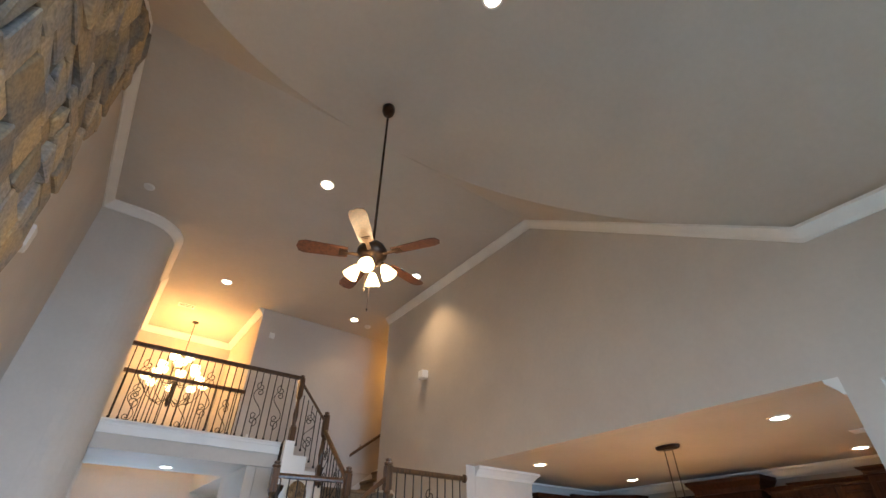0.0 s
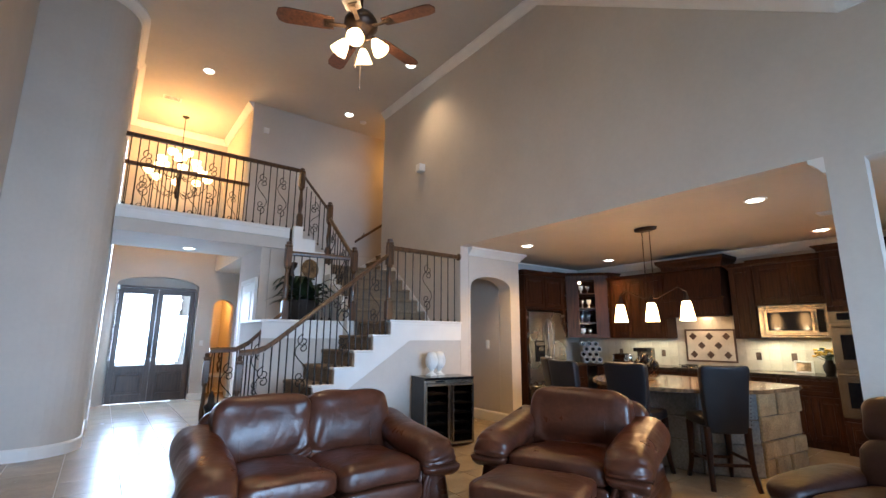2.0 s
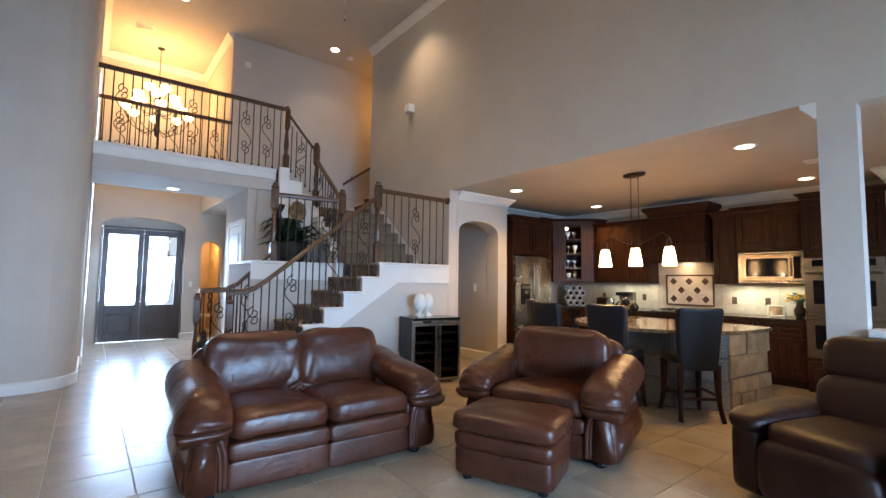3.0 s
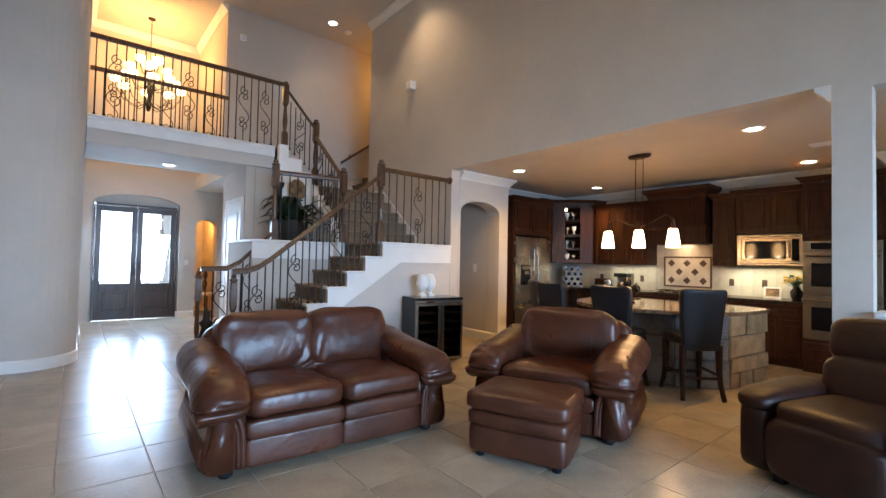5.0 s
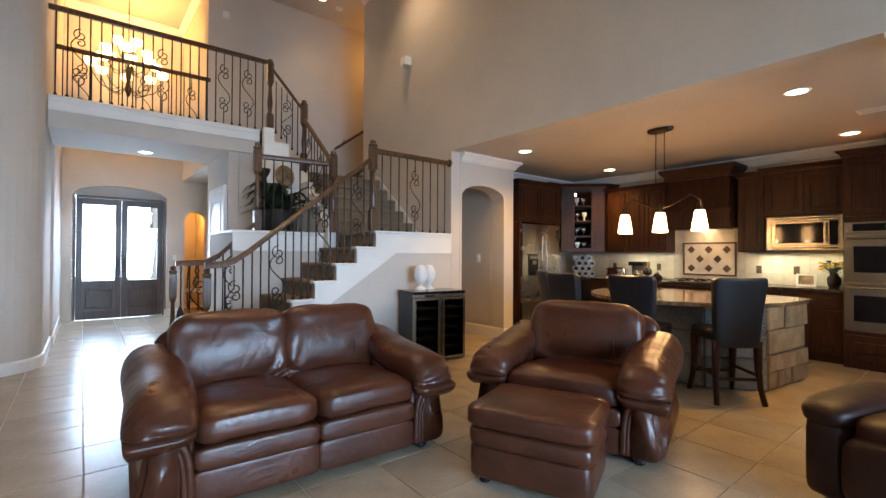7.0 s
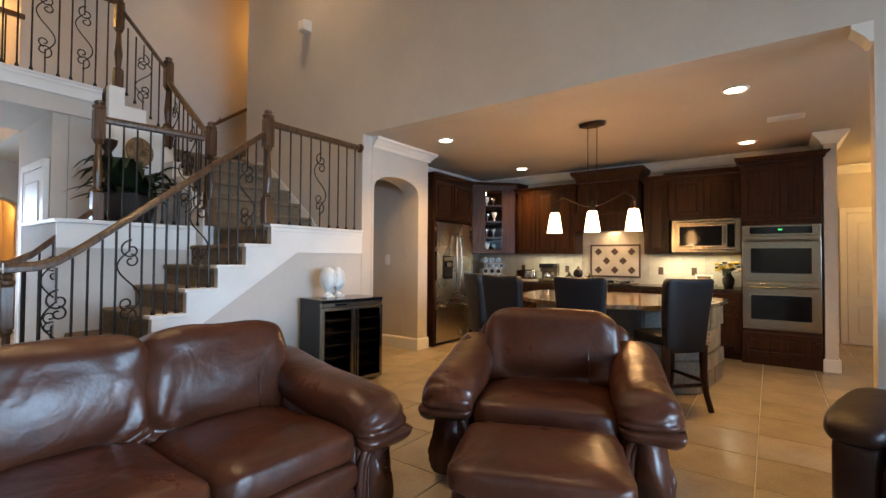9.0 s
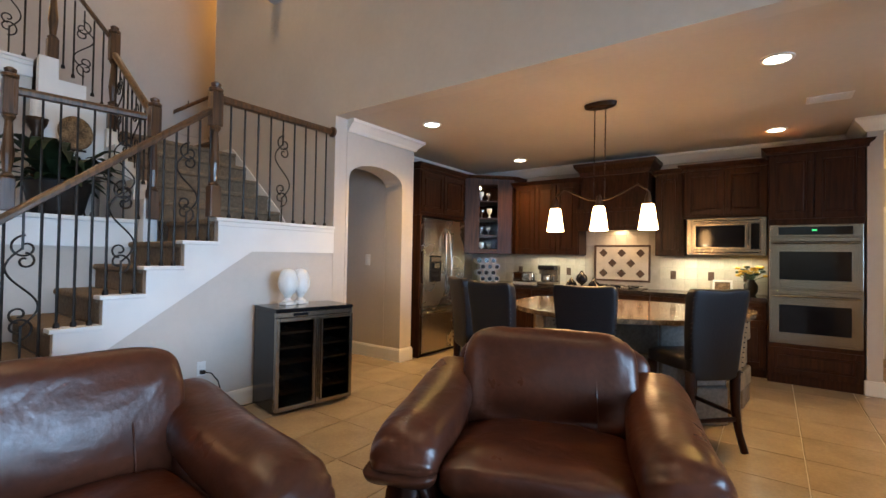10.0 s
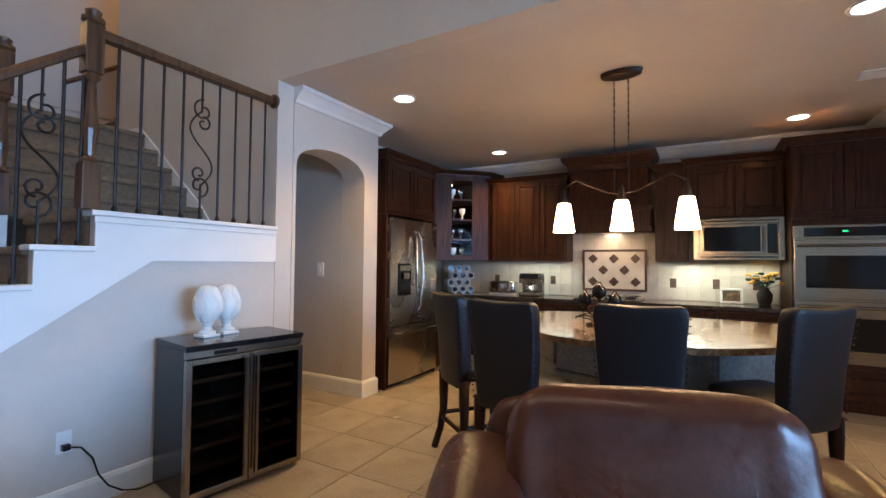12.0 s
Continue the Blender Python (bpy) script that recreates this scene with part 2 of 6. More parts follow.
def lathe(bm, profile, place=(0, 0, 0), n=20, m=None):
    rings = []
    for r, z in profile:
        rings.append([bm.verts.new(Vector((r * math.cos(2 * math.pi * i / n), r * math.sin(2 * math.pi * i / n), z)) + Vector(place)) for i in range(n)])
    for a, b in zip(rings, rings[1:]):
        for i in range(n):
            bm.faces.new((a[i], a[(i + 1) % n], b[(i + 1) % n], b[i]))
    for ring in (rings[0], rings[-1]):
        if (ring[0].co - ring[n // 2].co).length > 1e-4:
            bm.faces.new(ring)
    if m:
        bmesh.ops.transform(bm, matrix=m, verts=[v for r in rings for v in r])
    return bm


def tube(bm, pts, r, n=6, closed=False):
    """A round bar along points."""
    pts = [Vector(p) for p in pts]
    rings = []
    up = Vector((0.123, 0.31, 0.94))
    for i, p in enumerate(pts):
        d = (pts[min(i + 1, len(pts) - 1)] - pts[max(i - 1, 0)]).normalized()
        a = d.cross(up).normalized()
        b = d.cross(a)
        rr = r[i] if isinstance(r, (list, tuple)) else r
        rings.append([bm.verts.new(p + a * rr * math.cos(2 * math.pi * k / n) + b * rr * math.sin(2 * math.pi * k / n)) for k in range(n)])
    for a, b in zip(rings, rings[1:]):
        for k in range(n):
            bm.faces.new((a[k], a[(k + 1) % n], b[(k + 1) % n], b[k]))
    bm.faces.new(rings[0]), bm.faces.new(rings[-1][::-1])
    return bm


def sweep(bm, pts, prof, side=None):
    """A moulding: profile (out, up) carried along level or sloping points; side turns left or right of the way."""
    pts = [Vector(p) for p in pts]
    rings = []
    for i, p in enumerate(pts):
        ds = [(pts[j + 1] - pts[j]).normalized() for j in (i - 1, i) if 0 <= j < len(pts) - 1]
        out = Vector((0, 0, 0))
        for d in ds:
            o = Vector((d.y, -d.x, 0))
            out += o.normalized() if o.length > 1e-6 else Vector((0, 0, 0))
        out.normalize()
        if len(ds) == 2:
            o0 = Vector((ds[0].y, -ds[0].x, 0)).normalized()
            c = max(0.4, out.dot(o0))
            out = out / c
        if side:
            out = out * side
        rings.append([bm.verts.new(p + out * a + Vector((0, 0, b))) for a, b in prof])
    n = len(prof)
    for a, b in zip(rings, rings[1:]):
        for k in range(n):
            bm.faces.new((a[k], a[(k + 1) % n], b[(k + 1) % n], b[k]))
    bm.faces.new(rings[0]), bm.faces.new(rings[-1][::-1])
    return bm


def puff(bm, c, s, e=0.45, e2=None, m=None, nu=28, nv=18, wrinkle=0.0, sag=None, seed=0.0):
    """A stuffed cushion: a rounded block with centre c, half sizes s, and creases."""
    e2 = e if e2 is None else e2

    def f(w, k):
        return math.copysign(abs(w) ** k, w)
    rings = []
    for j in range(1, nv):
        eta = -math.pi / 2 + math.pi * j / nv
        ring = []
        for i in range(nu):
            om = 2 * math.pi * i / nu
            v = Vector((f(math.cos(eta), e) * f(math.cos(om), e2) * s[0], f(math.cos(eta), e) * f(math.sin(om), e2) * s[1], f(math.sin(eta), e) * s[2]))
            if wrinkle:
                q = Vector((v.x * 5 + seed, v.y * 5, v.z * 9))
                v *= 1 + wrinkle * noise.noise(q) + wrinkle * 0.5 * noise.noise(q * 2.7)
            if sag:
                v = sag(v)
            ring.append(bm.verts.new(v))
        rings.append(ring)
    ends = []
    for sgn, ring in ((-1, rings[0]), (1, rings[-1])):
        v = sum((w.co for w in ring), Vector()) / nu
        ends.append(bm.verts.new(v))
    for a, b in zip(rings, rings[1:]):
        for i in range(nu):
            bm.faces.new((a[i], a[(i + 1) % nu], b[(i + 1) % nu], b[i]))
    for i in range(nu):
        bm.faces.new((ends[0], rings[0][(i + 1) % nu], rings[0][i]))
        bm.faces.new((ends[1], rings[-1][i], rings[-1][(i + 1) % nu]))
    vs = [v for r in rings for v in r] + ends
    mm = Matrix.Translation(c)
    if m:
        mm = mm @ m
    bmesh.ops.transform(bm, matrix=mm, verts=vs)
    return bm


def arc(cx, cz, rx, rz, a0, a1, n=14):
    return [(cx + rx * math.cos(radians(a0 + (a1 - a0) * i / n)), cz + rz * math.sin(radians(a0 + (a1 - a0) * i / n))) for i in range(n + 1)]

# ---- the shell ----
XW, XL, YA = 4.97, -0.52, 6.02          # tall wall, fireplace wall, arch wall
ZC, ZH, ZLOW, ZF = 2.79, 6.10, 4.05, 3.21   # kitchen ceiling, high ceiling, low ceiling, upper floor
YV, XM = 4.28, (XW + XL) / 2          # where the slope begins, middle line of the vault
CROWN = [(0, 0), (0, -0.13), (0.02, -0.13), (0.035, -0.10), (0.085, -0.045), (0.105, -0.03), (0.105, 0)]
BASE = [(0, 0), (0.018, 0), (0.018, 0.115), (0.010, 0.135), (0, 0.14)]

bm = B()
box(bm, -1.2, 11.2, -4.8, 16.0, -0.2, -0.006)
floor = struct("floor", bm, GROUT, "pale grouted bed under the tan floor tiles", "floor")
bm = B()
box(bm, -40, 40, 12.5, 80, -0.3, -0.15)
struct("ground", bm, GROUND, "pale sunlit ground outside the house", "ground")
# added ground out of view, dark to limit bounce onto the low ceiling
bm = B()
box(bm, -40, 40, -60, 12.45, -0.32, -0.21)
struct("ground_unseen", bm, DARKGROUND, "unseen dark green ground that limits light bounced indoors", "lawn")

# tall wall over the kitchen opening, with a slanting top and a pier at its end
bm = B()
prism(bm, [(8.59, 0), (8.59, ZH), (YV, ZH), (1.27, ZLOW), (-4.6, ZLOW), (-4.6, 0), (-2.6, 0), (-2.6, 2.72), (1.27, 2.72), (1.27, 0), (1.50, 0), (1.50, ZC), (6.02, ZC), (6.02, 0)], "x", XW, XW + 0.16)
struct("wall_east", bm, WALL, "tall beige-grey painted wall with a slanting top above the kitchen opening", "wall")
bm = B()
box(bm, XW, XW + 0.16, -2.6, 1.269, 0, 1.02)
struct("wall_half", bm, WALL, "low beige-grey painted wall under the nook opening", "wall")
bm = B()
box(bm, XW - 0.05, XW + 0.21, -2.6, 1.265, 1.021, 1.06, 0.008)
box(bm, XW - 0.03, XW - 0.001, -2.6, 1.265, 0.97, 1.02, 0.006)
struct("window_sill_trim", bm, TRIM, "white painted sill on the half wall", "trim")
# arch wall
bm = B()
prism(bm, [(XW + 0.165, 0), (5.17, 0), (5.17, 2.14)] + [(5.61 - 0.44 * math.cos(a), 2.14 + 0.21 * math.sin(a) ** 0.8) for a in [math.pi * i / 18 for i in range(1, 18)]] + [(6.05, 2.14), (6.05, 0), (6.26, 0), (6.26, ZC), (XW + 0.165, ZC)], "y", YA, YA + 0.28)
struct("wall_arch", bm, WALL, "beige painted wall with an arched passage", "wall")
bm = B()
box(bm, 6.05, 6.2, YA + 0.285, 9.0, 0, ZC)
box(bm, XW + 0.17, 6.04, 8.45, 8.58, 0, ZC)
struct("wall_passage", bm, WALL, "beige painted wall inside the arched passage", "wall")
# kitchen walls
bm = B()
box(bm, 6.21, 8.9, 6.66, 6.8, 0, ZC)
box(bm, 8.74, 8.9, 1.52, 6.655, 0, ZC)
box(bm, 8.02, 8.735, 1.40, 1.52, 0, ZC)
struct("wall_kitchen", bm, WALL, "beige painted kitchen wall around the cabinets", "wall")
bm = B()
box(bm, 10.55, 10.7, -2.6, 1.9, 0, ZC)
box(bm, 8.905, 10.54, 1.75, 1.9, 0, ZC)
box(bm, XW + 0.165, 5.5, -2.75, -2.6, 0, ZC)
box(bm, 7.7, 10.54, -2.75, -2.6, 0, ZC)
box(bm, 5.5, 7.7, -2.75, -2.6, 0, 0.7)
box(bm, 5.5, 7.7, -2.75, -2.6, 2.5, ZC)
struct("wall_nook", bm, WALL, "beige painted wall round the back hall and nook", "wall")
bm = B()
box(bm, XW + 0.165, 10.7, -2.75, 9.0, ZC + 0.004, ZC + 0.12)
struct("ceiling_kitchen", bm, CEIL, "flat tan painted kitchen ceiling", "ceiling")

# fireplace wall, the rounded corner and the foyer's side
bm = B()
box(bm, -0.7, XL, -4.75, 0.05, 0, ZH)
box(bm, -0.7, XL, 0.05, 2.3, 0, 0.35)
box(bm, -0.7, XL, 0.05, 2.3, 2.6, ZH)
pts = [(-0.7, 2.3), (XL, 2.3), (XL, 7.72), (0.02, 7.72)] + [(0.02 + 0.53 * math.sin(a), 8.25 - 0.53 * math.cos(a)) for a in [radians(9 * i) for i in range(1, 11)]] + [(0.55, 9.55), (0.58, 9.56), (0.58, 13.42), (-0.7, 13.42)]
prism(bm, pts, "z", 0, ZH)
struct("wall_west", bm, WALL, "tall beige-grey painted wall with a rounded corner", "wall", smooth=False)
# the back of the living room, with tall windows
bm = B()
for x0, x1, z0, z1 in ((-0.7, 0.0, 0, ZLOW), (1.38, 1.52, 0.3, 3.2), (2.92, 3.06, 0.3, 3.2), (4.45, 4.985, 0, ZLOW), (0.0, 4.45, 3.2, ZLOW), (0.0, 4.45, 0, 0.3), (-0.7, 4.985, ZLOW, ZH)):
    box(bm, x0, x1, -4.75, -4.605, z0, z1)
struct("wall_south", bm, WALL, "beige painted wall with tall windows", "wall")
for i, (x0, x1) in enumerate(((0.0, 1.38), (1.52, 2.92), (3.06, 4.45))):
    w = thing("window_%d" % (i + 1), pose(x0, -4.68, 0.3), "tall white framed living room window", "window", "tall windows", "structure")
    b2 = B()
    for a, b, c, d in ((0, 0.06, 0, 2.9), (x1 - x0 - 0.06, x1 - x0, 0, 2.9), (0.06, x1 - x0 - 0.06, 0, 0.06), (0.06, x1 - x0 - 0.06, 2.84, 2.9), (0.06, x1 - x0 - 0.06, 1.85, 1.91)):
        box(b2, a, b, -0.04, 0.04, c, d)
    part("window_frame", b2, TRIM, w)
    b2 = B()
    box(b2, 0.06, x1 - x0 - 0.06, -0.004, 0.004, 0.06, 2.84)
    part("pane", b2, GLASS, w).visible_shadow = False

# unseen window, added beside the chimney to let in blue sky light
w = thing("window_4", pose(-0.62, 0.05, 0.35, 0, 0, 90), "wide white framed window added out of view for daylight", "window", kind="structure")
b2 = B()
for a, b, c, d in ((0, 0.06, 0, 2.25), (2.19, 2.25, 0, 2.25), (0.06, 2.19, 0, 0.06), (0.06, 2.19, 2.19, 2.25), (1.1, 1.15, 0.06, 2.19)):
    box(b2, a, b, -0.04, 0.04, c, d)
part("window_frame", b2, TRIM, w)
b2 = B()
box(b2, 0.06, 2.19, -0.004, 0.004, 0.06, 2.19)
part("pane", b2, GLASS, w).visible_shadow = False

# entrance wall with the arched door bay and the dining arch
YD = 12.2
bm = B()
prism(bm, [(0.59, 0), (0.75, 0), (0.75, 2.44)] + [(1.52 - 0.77 * math.cos(a), 2.44 + 0.20 * math.sin(a)) for a in [math.pi * i / 16 for i in range(1, 16)]] + [(2.29, 2.44), (2.29, 0), (2.62, 0), (2.62, 2.02)]
      + [(2.84 - 0.22 * math.cos(a), 2.02 + 0.2 * math.sin(a)) for a in [math.pi * i / 12 for i in range(1, 12)]] + [(3.06, 2.02), (3.06, 0), (3.24, 0), (3.24, 3.15), (2.75, 3.15), (2.75, ZH), (0.59, ZH)], "y", YD, YD + 0.3)
struct("wall_entrance", bm, WALL, "beige painted entrance wall with two arches", "wall")
bm = B()
box(bm, 3.25, 3.4, 9.7, 16, 0, 2.85)
box(bm, 2.57, 3.245, 9.76, YD - 0.002, 2.851, 3.15)
box(bm, 2.57, 2.72, 9.92, YD - 0.002, 3.155, ZH)
box(bm, 2.58, 2.72, 8.31, 9.7, 0, 2.839)
box(bm, 2.725, 3.656, 8.31, 8.42, 0, 2.839)
box(bm, 2.725, 3.245, 9.58, 9.7, 0, 2.845)
struct("wall_foyer", bm, WALL, "beige painted foyer side wall", "wall")
bm = B()
box(bm, 2.57, 7.6, 9.76, 9.91, 3.16, ZH)
box(bm, 3.41, 7.6, 9.76, 9.91, 0, 3.155)
struct("wall_stair", bm, WALL, "tall beige-grey painted wall behind the stairs", "wall")
bm = B()
box(bm, 7.45, 7.6, 8.3, 9.755, 2.95, ZH)
struct("wall_upper_end", bm, WALL, "warm lit end wall of the upper passage", "wall")
bm = B()
box(bm, XW + 0.165, 7.445, 8.45, 8.59, 2.95, ZH)
struct("wall_upper_side", bm, WALL, "beige painted side wall of the upper passage", "wall")
bm = B()
box(bm, 2.3, 5.6, 14.6, 14.75, 0, 2.85)
box(bm, 2.3, 2.42, 12.51, 14.595, 0, 2.85)
box(bm, 2.3, 5.6, 12.51, 14.75, 2.855, 2.95)
struct("wall_dining", bm, WALL, "warm lit dining room wall beyond the arch", "wall")

# ceiling of the two-storey part: flat, then a slope that a barrel vault over the sitting area cuts into
def vault(x):
    """Share of the rise from the wall's crown to the high ceiling, across the room."""
    u = min(1.0, abs(x - XM) / (XW - XM))
    return max(0.0, 1 - u ** 2.25) ** (1 / 2.25)


bm = B()
cols = [-0.7, XL - 0.001] + [XM - (XW - XM) * math.cos(math.pi * i / 72) for i in range(73)] + [XW + 0.001, 7.6]
rows = []
for x in cols:
    f = vault(x)
    z = ZLOW + f * (ZH - ZLOW)
    low = [(-4.75, z), (1.27 + f * (YV - 1.27), z), (YV + 0.001, ZH), (13.6, ZH)]
    rows.append([bm.verts.new((x, y, h)) for y, h in low] + [bm.verts.new((x, y, h + 0.15)) for y, h in reversed(low)])
for p, q in zip(rows, rows[1:]):
    for k in range(8):
        bm.faces.new((p[k], p[(k + 1) % 8], q[(k + 1) % 8], q[k]))
bm.faces.new(rows[0]), bm.faces.new(rows[-1][::-1])
for p, q in zip(rows, rows[1:]):
    for k in range(8):
        bm.edges.get((p[k], q[k])).smooth = False
struct("ceiling_living", bm, CEIL, "high vaulted ceiling painted beige-grey", "ceiling", smooth=True)

# crown mouldings
bm = B()
sweep(bm, [(XW, 8.59, ZH), (XW, YV, ZH), (XW, 1.27, ZLOW), (XW, -4.6, ZLOW)], CROWN)
struct("crown_moulding_east", bm, TRIM, "white painted crown moulding along the tall wall", "trim")
bm = B()
curve = [(0.02 + 0.53 * math.sin(a), 8.25 - 0.53 * math.cos(a), ZH) for a in [radians(9 * i) for i in range(0, 11)]]
sweep(bm, [(XL, -4.6, ZLOW), (XL, 1.27, ZLOW), (XL, YV, ZH), (XL, 7.72, ZH)] + curve + [(0.55, 9.55, ZH), (0.58, 9.6, ZH), (0.58, YD, ZH), (2.57, YD, ZH), (2.57, 9.76, ZH)], CROWN)
struct("crown_moulding_west", bm, TRIM, "white painted crown moulding round the rounded corner", "trim")
bm = B()
sweep(bm, [(XW + 0.16, 6.02, ZC), (6.26, 6.02, ZC), (6.26, 6.62, ZC)], CROWN, 1)
struct("crown_moulding_arch", bm, TRIM, "white painted crown moulding above the arch", "trim")
bm = B()
sweep(bm, [(6.27, 6.655, ZC), (8.735, 6.655, ZC), (8.735, 1.525, ZC)], CROWN, 1)
struct("crown_moulding_kitchen", bm, TRIM, "white painted crown moulding above the cabinets", "trim")
bm = B()
sweep(bm, [(8.735, 1.52, ZC), (8.02, 1.52, ZC), (8.02, 1.40, ZC), (8.9, 1.40, ZC)], CROWN)
sweep(bm, [(8.905, 1.75, ZC), (10.55, 1.75, ZC), (10.55, -2.6, ZC)], CROWN, 1)
sweep(bm, [(XW + 0.16, 1.50, ZC), (XW, 1.50, ZC)], CROWN, 1)
struct("crown_moulding_hall", bm, TRIM, "white painted crown moulding on the kitchen pier", "trim")

# baseboards
bm = B()
sweep(bm, [(XL, 4.64, 0), (XL, 7.72, 0)] + [(p[0], p[1], 0) for p in curve] + [(0.55, 9.55, 0), (0.58, 9.56, 0), (0.58, 12.19, 0)], BASE)
sweep(bm, [(2.26, YD, 0), (2.62, YD, 0)], BASE)
sweep(bm, [(2.58, 9.7, 0), (2.58, 9.36, 0)], BASE)
sweep(bm, [(2.25, YA, 0), (XW + 0.164, YA, 0), (5.17, YA, 0)], BASE)
sweep(bm, [(6.05, 8.4, 0), (6.05, YA, 0), (6.26, YA, 0), (6.26, YA + 0.1, 0)], [(0, 0), (0.02, 0), (0.02, 0.14), (0.010, 0.16), (0, 0.165)])
box(bm, 8.0, 8.60, 1.38, 1.54, 0, 0.15, 0.006)
sweep(bm, [(XW, 1.50, 0), (XW, -2.6, 0)], BASE)
struct("baseboard", bm, TRIM, "white painted baseboard", "baseboard")

# ---- stairs ----
RISE, RUN = ZF / 16, 0.262
Z1 = 8 * RISE
X8 = 3.75                     # nose of the top riser of the first flight
PY0, PY1 = YA, 7.08           # first flight between these


def stair():
    t = thing("staircase", pose(0, 0, 0), "carpeted staircase with white stringers and iron railings", "staircase", kind="structure")

    def tread(x0, x1, y0, y1, z, name="carpet_tread"):
        b = B()
        box(b, x0, x1, y0, y1, z - 0.05, z, 0.018, 3)
        part(name, b, CARPET, t)

    def riser(x0, x1, y0, y1, z0, z1):
        b = B()
        box(b, x0, x1, y0, y1, z0, z1)
        part("carpet_riser", b, CARPET, t)
    for k in range(1, 9):
        x = X8 - (8 - k) * RUN
        xe = x + RUN if k < 8 else XW - 0.005
        ye = PY1 if k < 8 else 6.95
        tread(x - 0.025, xe, PY0 + 0.07, ye, k * RISE)
        riser(x, x + 0.02, PY0 + 0.08, ye, (k - 1) * RISE, k * RISE - 0.05)
    # outer white stringer and its stepped caps
    pts = [(X8 - 7 * RUN, 0)]
    for k in range(1, 9):
        x = X8 - (8 - k) * RUN
        pts += [(x, (k - 1) * RISE if k > 1 else 0.0), (x, k * RISE - 0.02)]
    pts = pts[1:] + [(XW - 0.003, Z1 - 0.02), (XW - 0.003, 0)]
    b = B()
    prism(b, pts, "y", PY0, PY0 + 0.06)
    part("stringer_wall", b, WALL, t, "beige painted wall under the stair stringer")
    b = B()
    low = [(X8 - (8 - k) * RUN, k * RISE - 0.02) for k in range(1, 9)]
    pts = []
    for k in range(1, 9):
        x = X8 - (8 - k) * RUN
        pts += [(x - 0.004, (k - 1) * RISE - (0.02 if k > 1 else -0.002)), (x - 0.004, k * RISE - 0.024)]
    pts += [(XW - 0.004, Z1 - 0.024), (XW - 0.004, Z1 - 0.27), (X8 + 0.30, Z1 - 0.27), (X8 - 6.55 * RUN, 0.002)]
    prism(b, pts, "y", PY0 - 0.014, PY0 - 0.002)
    part("stringer", b, TRIM, t, "white painted stepped stringer")
    for k in range(1, 9):
        x = X8 - (8 - k) * RUN
        b = B()
        box(b, x - 0.03, (x + RUN - 0.006) if k < 8 else XW - 0.006, PY0 - 0.035, PY0 + 0.09, k * RISE - 0.022, k * RISE + 0.008, 0.006)
        part("step_cap", b, TRIM, t)
        if k == 8:
            b = B()
            box(b, x - 0.012, XW - 0.006, PY0 - 0.024, PY0 - 0.015, k * RISE - 0.06, k * RISE - 0.023, 0.003)
            part("cap_moulding", b, TRIM, t)
    # second flight along the tall wall, platform and third flight
    for i in range(5):
        y = 6.95 + 0.25 * i
        tread(3.66, XW - 0.02, y - 0.025, y + 0.25 if i < 4 else 9.755, Z1 + (i + 1) * RISE)
        riser(3.66, XW - 0.02, y, y + 0.02, Z1 + i * RISE, Z1 + (i + 1) * RISE - 0.05)
    Z2 = Z1 + 5 * RISE
    for i in range(3):
        x = 3.60 - 0.225 * i
        tread(x - 0.225 if i < 2 else 3.0, x + 0.025, 8.12, 9.755, Z2 + (i + 1) * RISE)
        riser(x - 0.02, x, 8.12, 9.755, Z2 + i * RISE, Z2 + (i + 1) * RISE - 0.05)
    for i in range(4):
        x = XW + 0.02 + 0.25 * i
        tread(x - 0.025, x + 0.25 if i < 3 else 7.44, 8.6, 9.755, Z2 + (i + 1) * RISE)
        riser(x, x + 0.02, 8.6, 9.755, Z2 + i * RISE, Z2 + (i + 1) * RISE - 0.05)
    b = B()
    prism(b, [(6.8, Z1 + 0.02), (7.0, Z1 + 0.24), (8.05, Z1 + 1.09), (8.58, Z1 + 1.10), (8.58, Z1 + 0.9), (8.0, Z1 + 0.9), (6.97, Z1 + 0.01)], "x", XW - 0.016, XW - 0.002)
    part("wall_skirt", b, TRIM, t, "white skirting that climbs the wall")
    b = B()
    prism(b, [(XW + 0.0, Z2 + 0.22), (XW + 1.1, Z2 + 1.02), (XW + 1.1, Z2 + 0.8), (XW + 0.1, Z2)], "y", 9.738, 9.753)
    part("wall_skirt", b, TRIM, t)
    # inner side of the second flight and of the third
    pts = [(6.95, 0.0)]
    for i in range(5):
        y = 6.95 + 0.25 * i
        pts += [(y, Z1 + i * RISE), (y, Z1 + (i + 1) * RISE)]
    pts += [(8.1, Z2), (8.1, 0.0)]
    b = B()
    prism(b, pts, "x", 3.54, 3.655)
    part("inner_stringer", b, TRIM, t, "white painted inner stringer")
    pts = [(3.655, Z2 - 0.5), (3.655, Z2 + RISE), (3.60, Z2 + RISE)]
    for i in range(1, 3):
        x = 3.60 - 0.225 * i
        pts += [(x, Z2 + i * RISE), (x, Z2 + (i + 1) * RISE)]
    pts += [(3.0, ZF), (3.0, Z2 - 0.5)]
    b = B()
    prism(b, pts, "y", 8.02, 8.115)
    part("upper_stringer", b, TRIM, t, "white painted upper stringer")
    # plant ledge beside the first flight
    b = B()
    box(b, 2.35, 3.535, PY1 + 0.01, 8.305, 0, Z1 - 0.03)
    part("ledge_wall", b, WALL, t, "painted wall of the plant ledge")
    b = B()
    box(b, 2.33, 3.535, PY1 - 0.02, 8.305, Z1 - 0.029, Z1 + 0.01, 0.008)
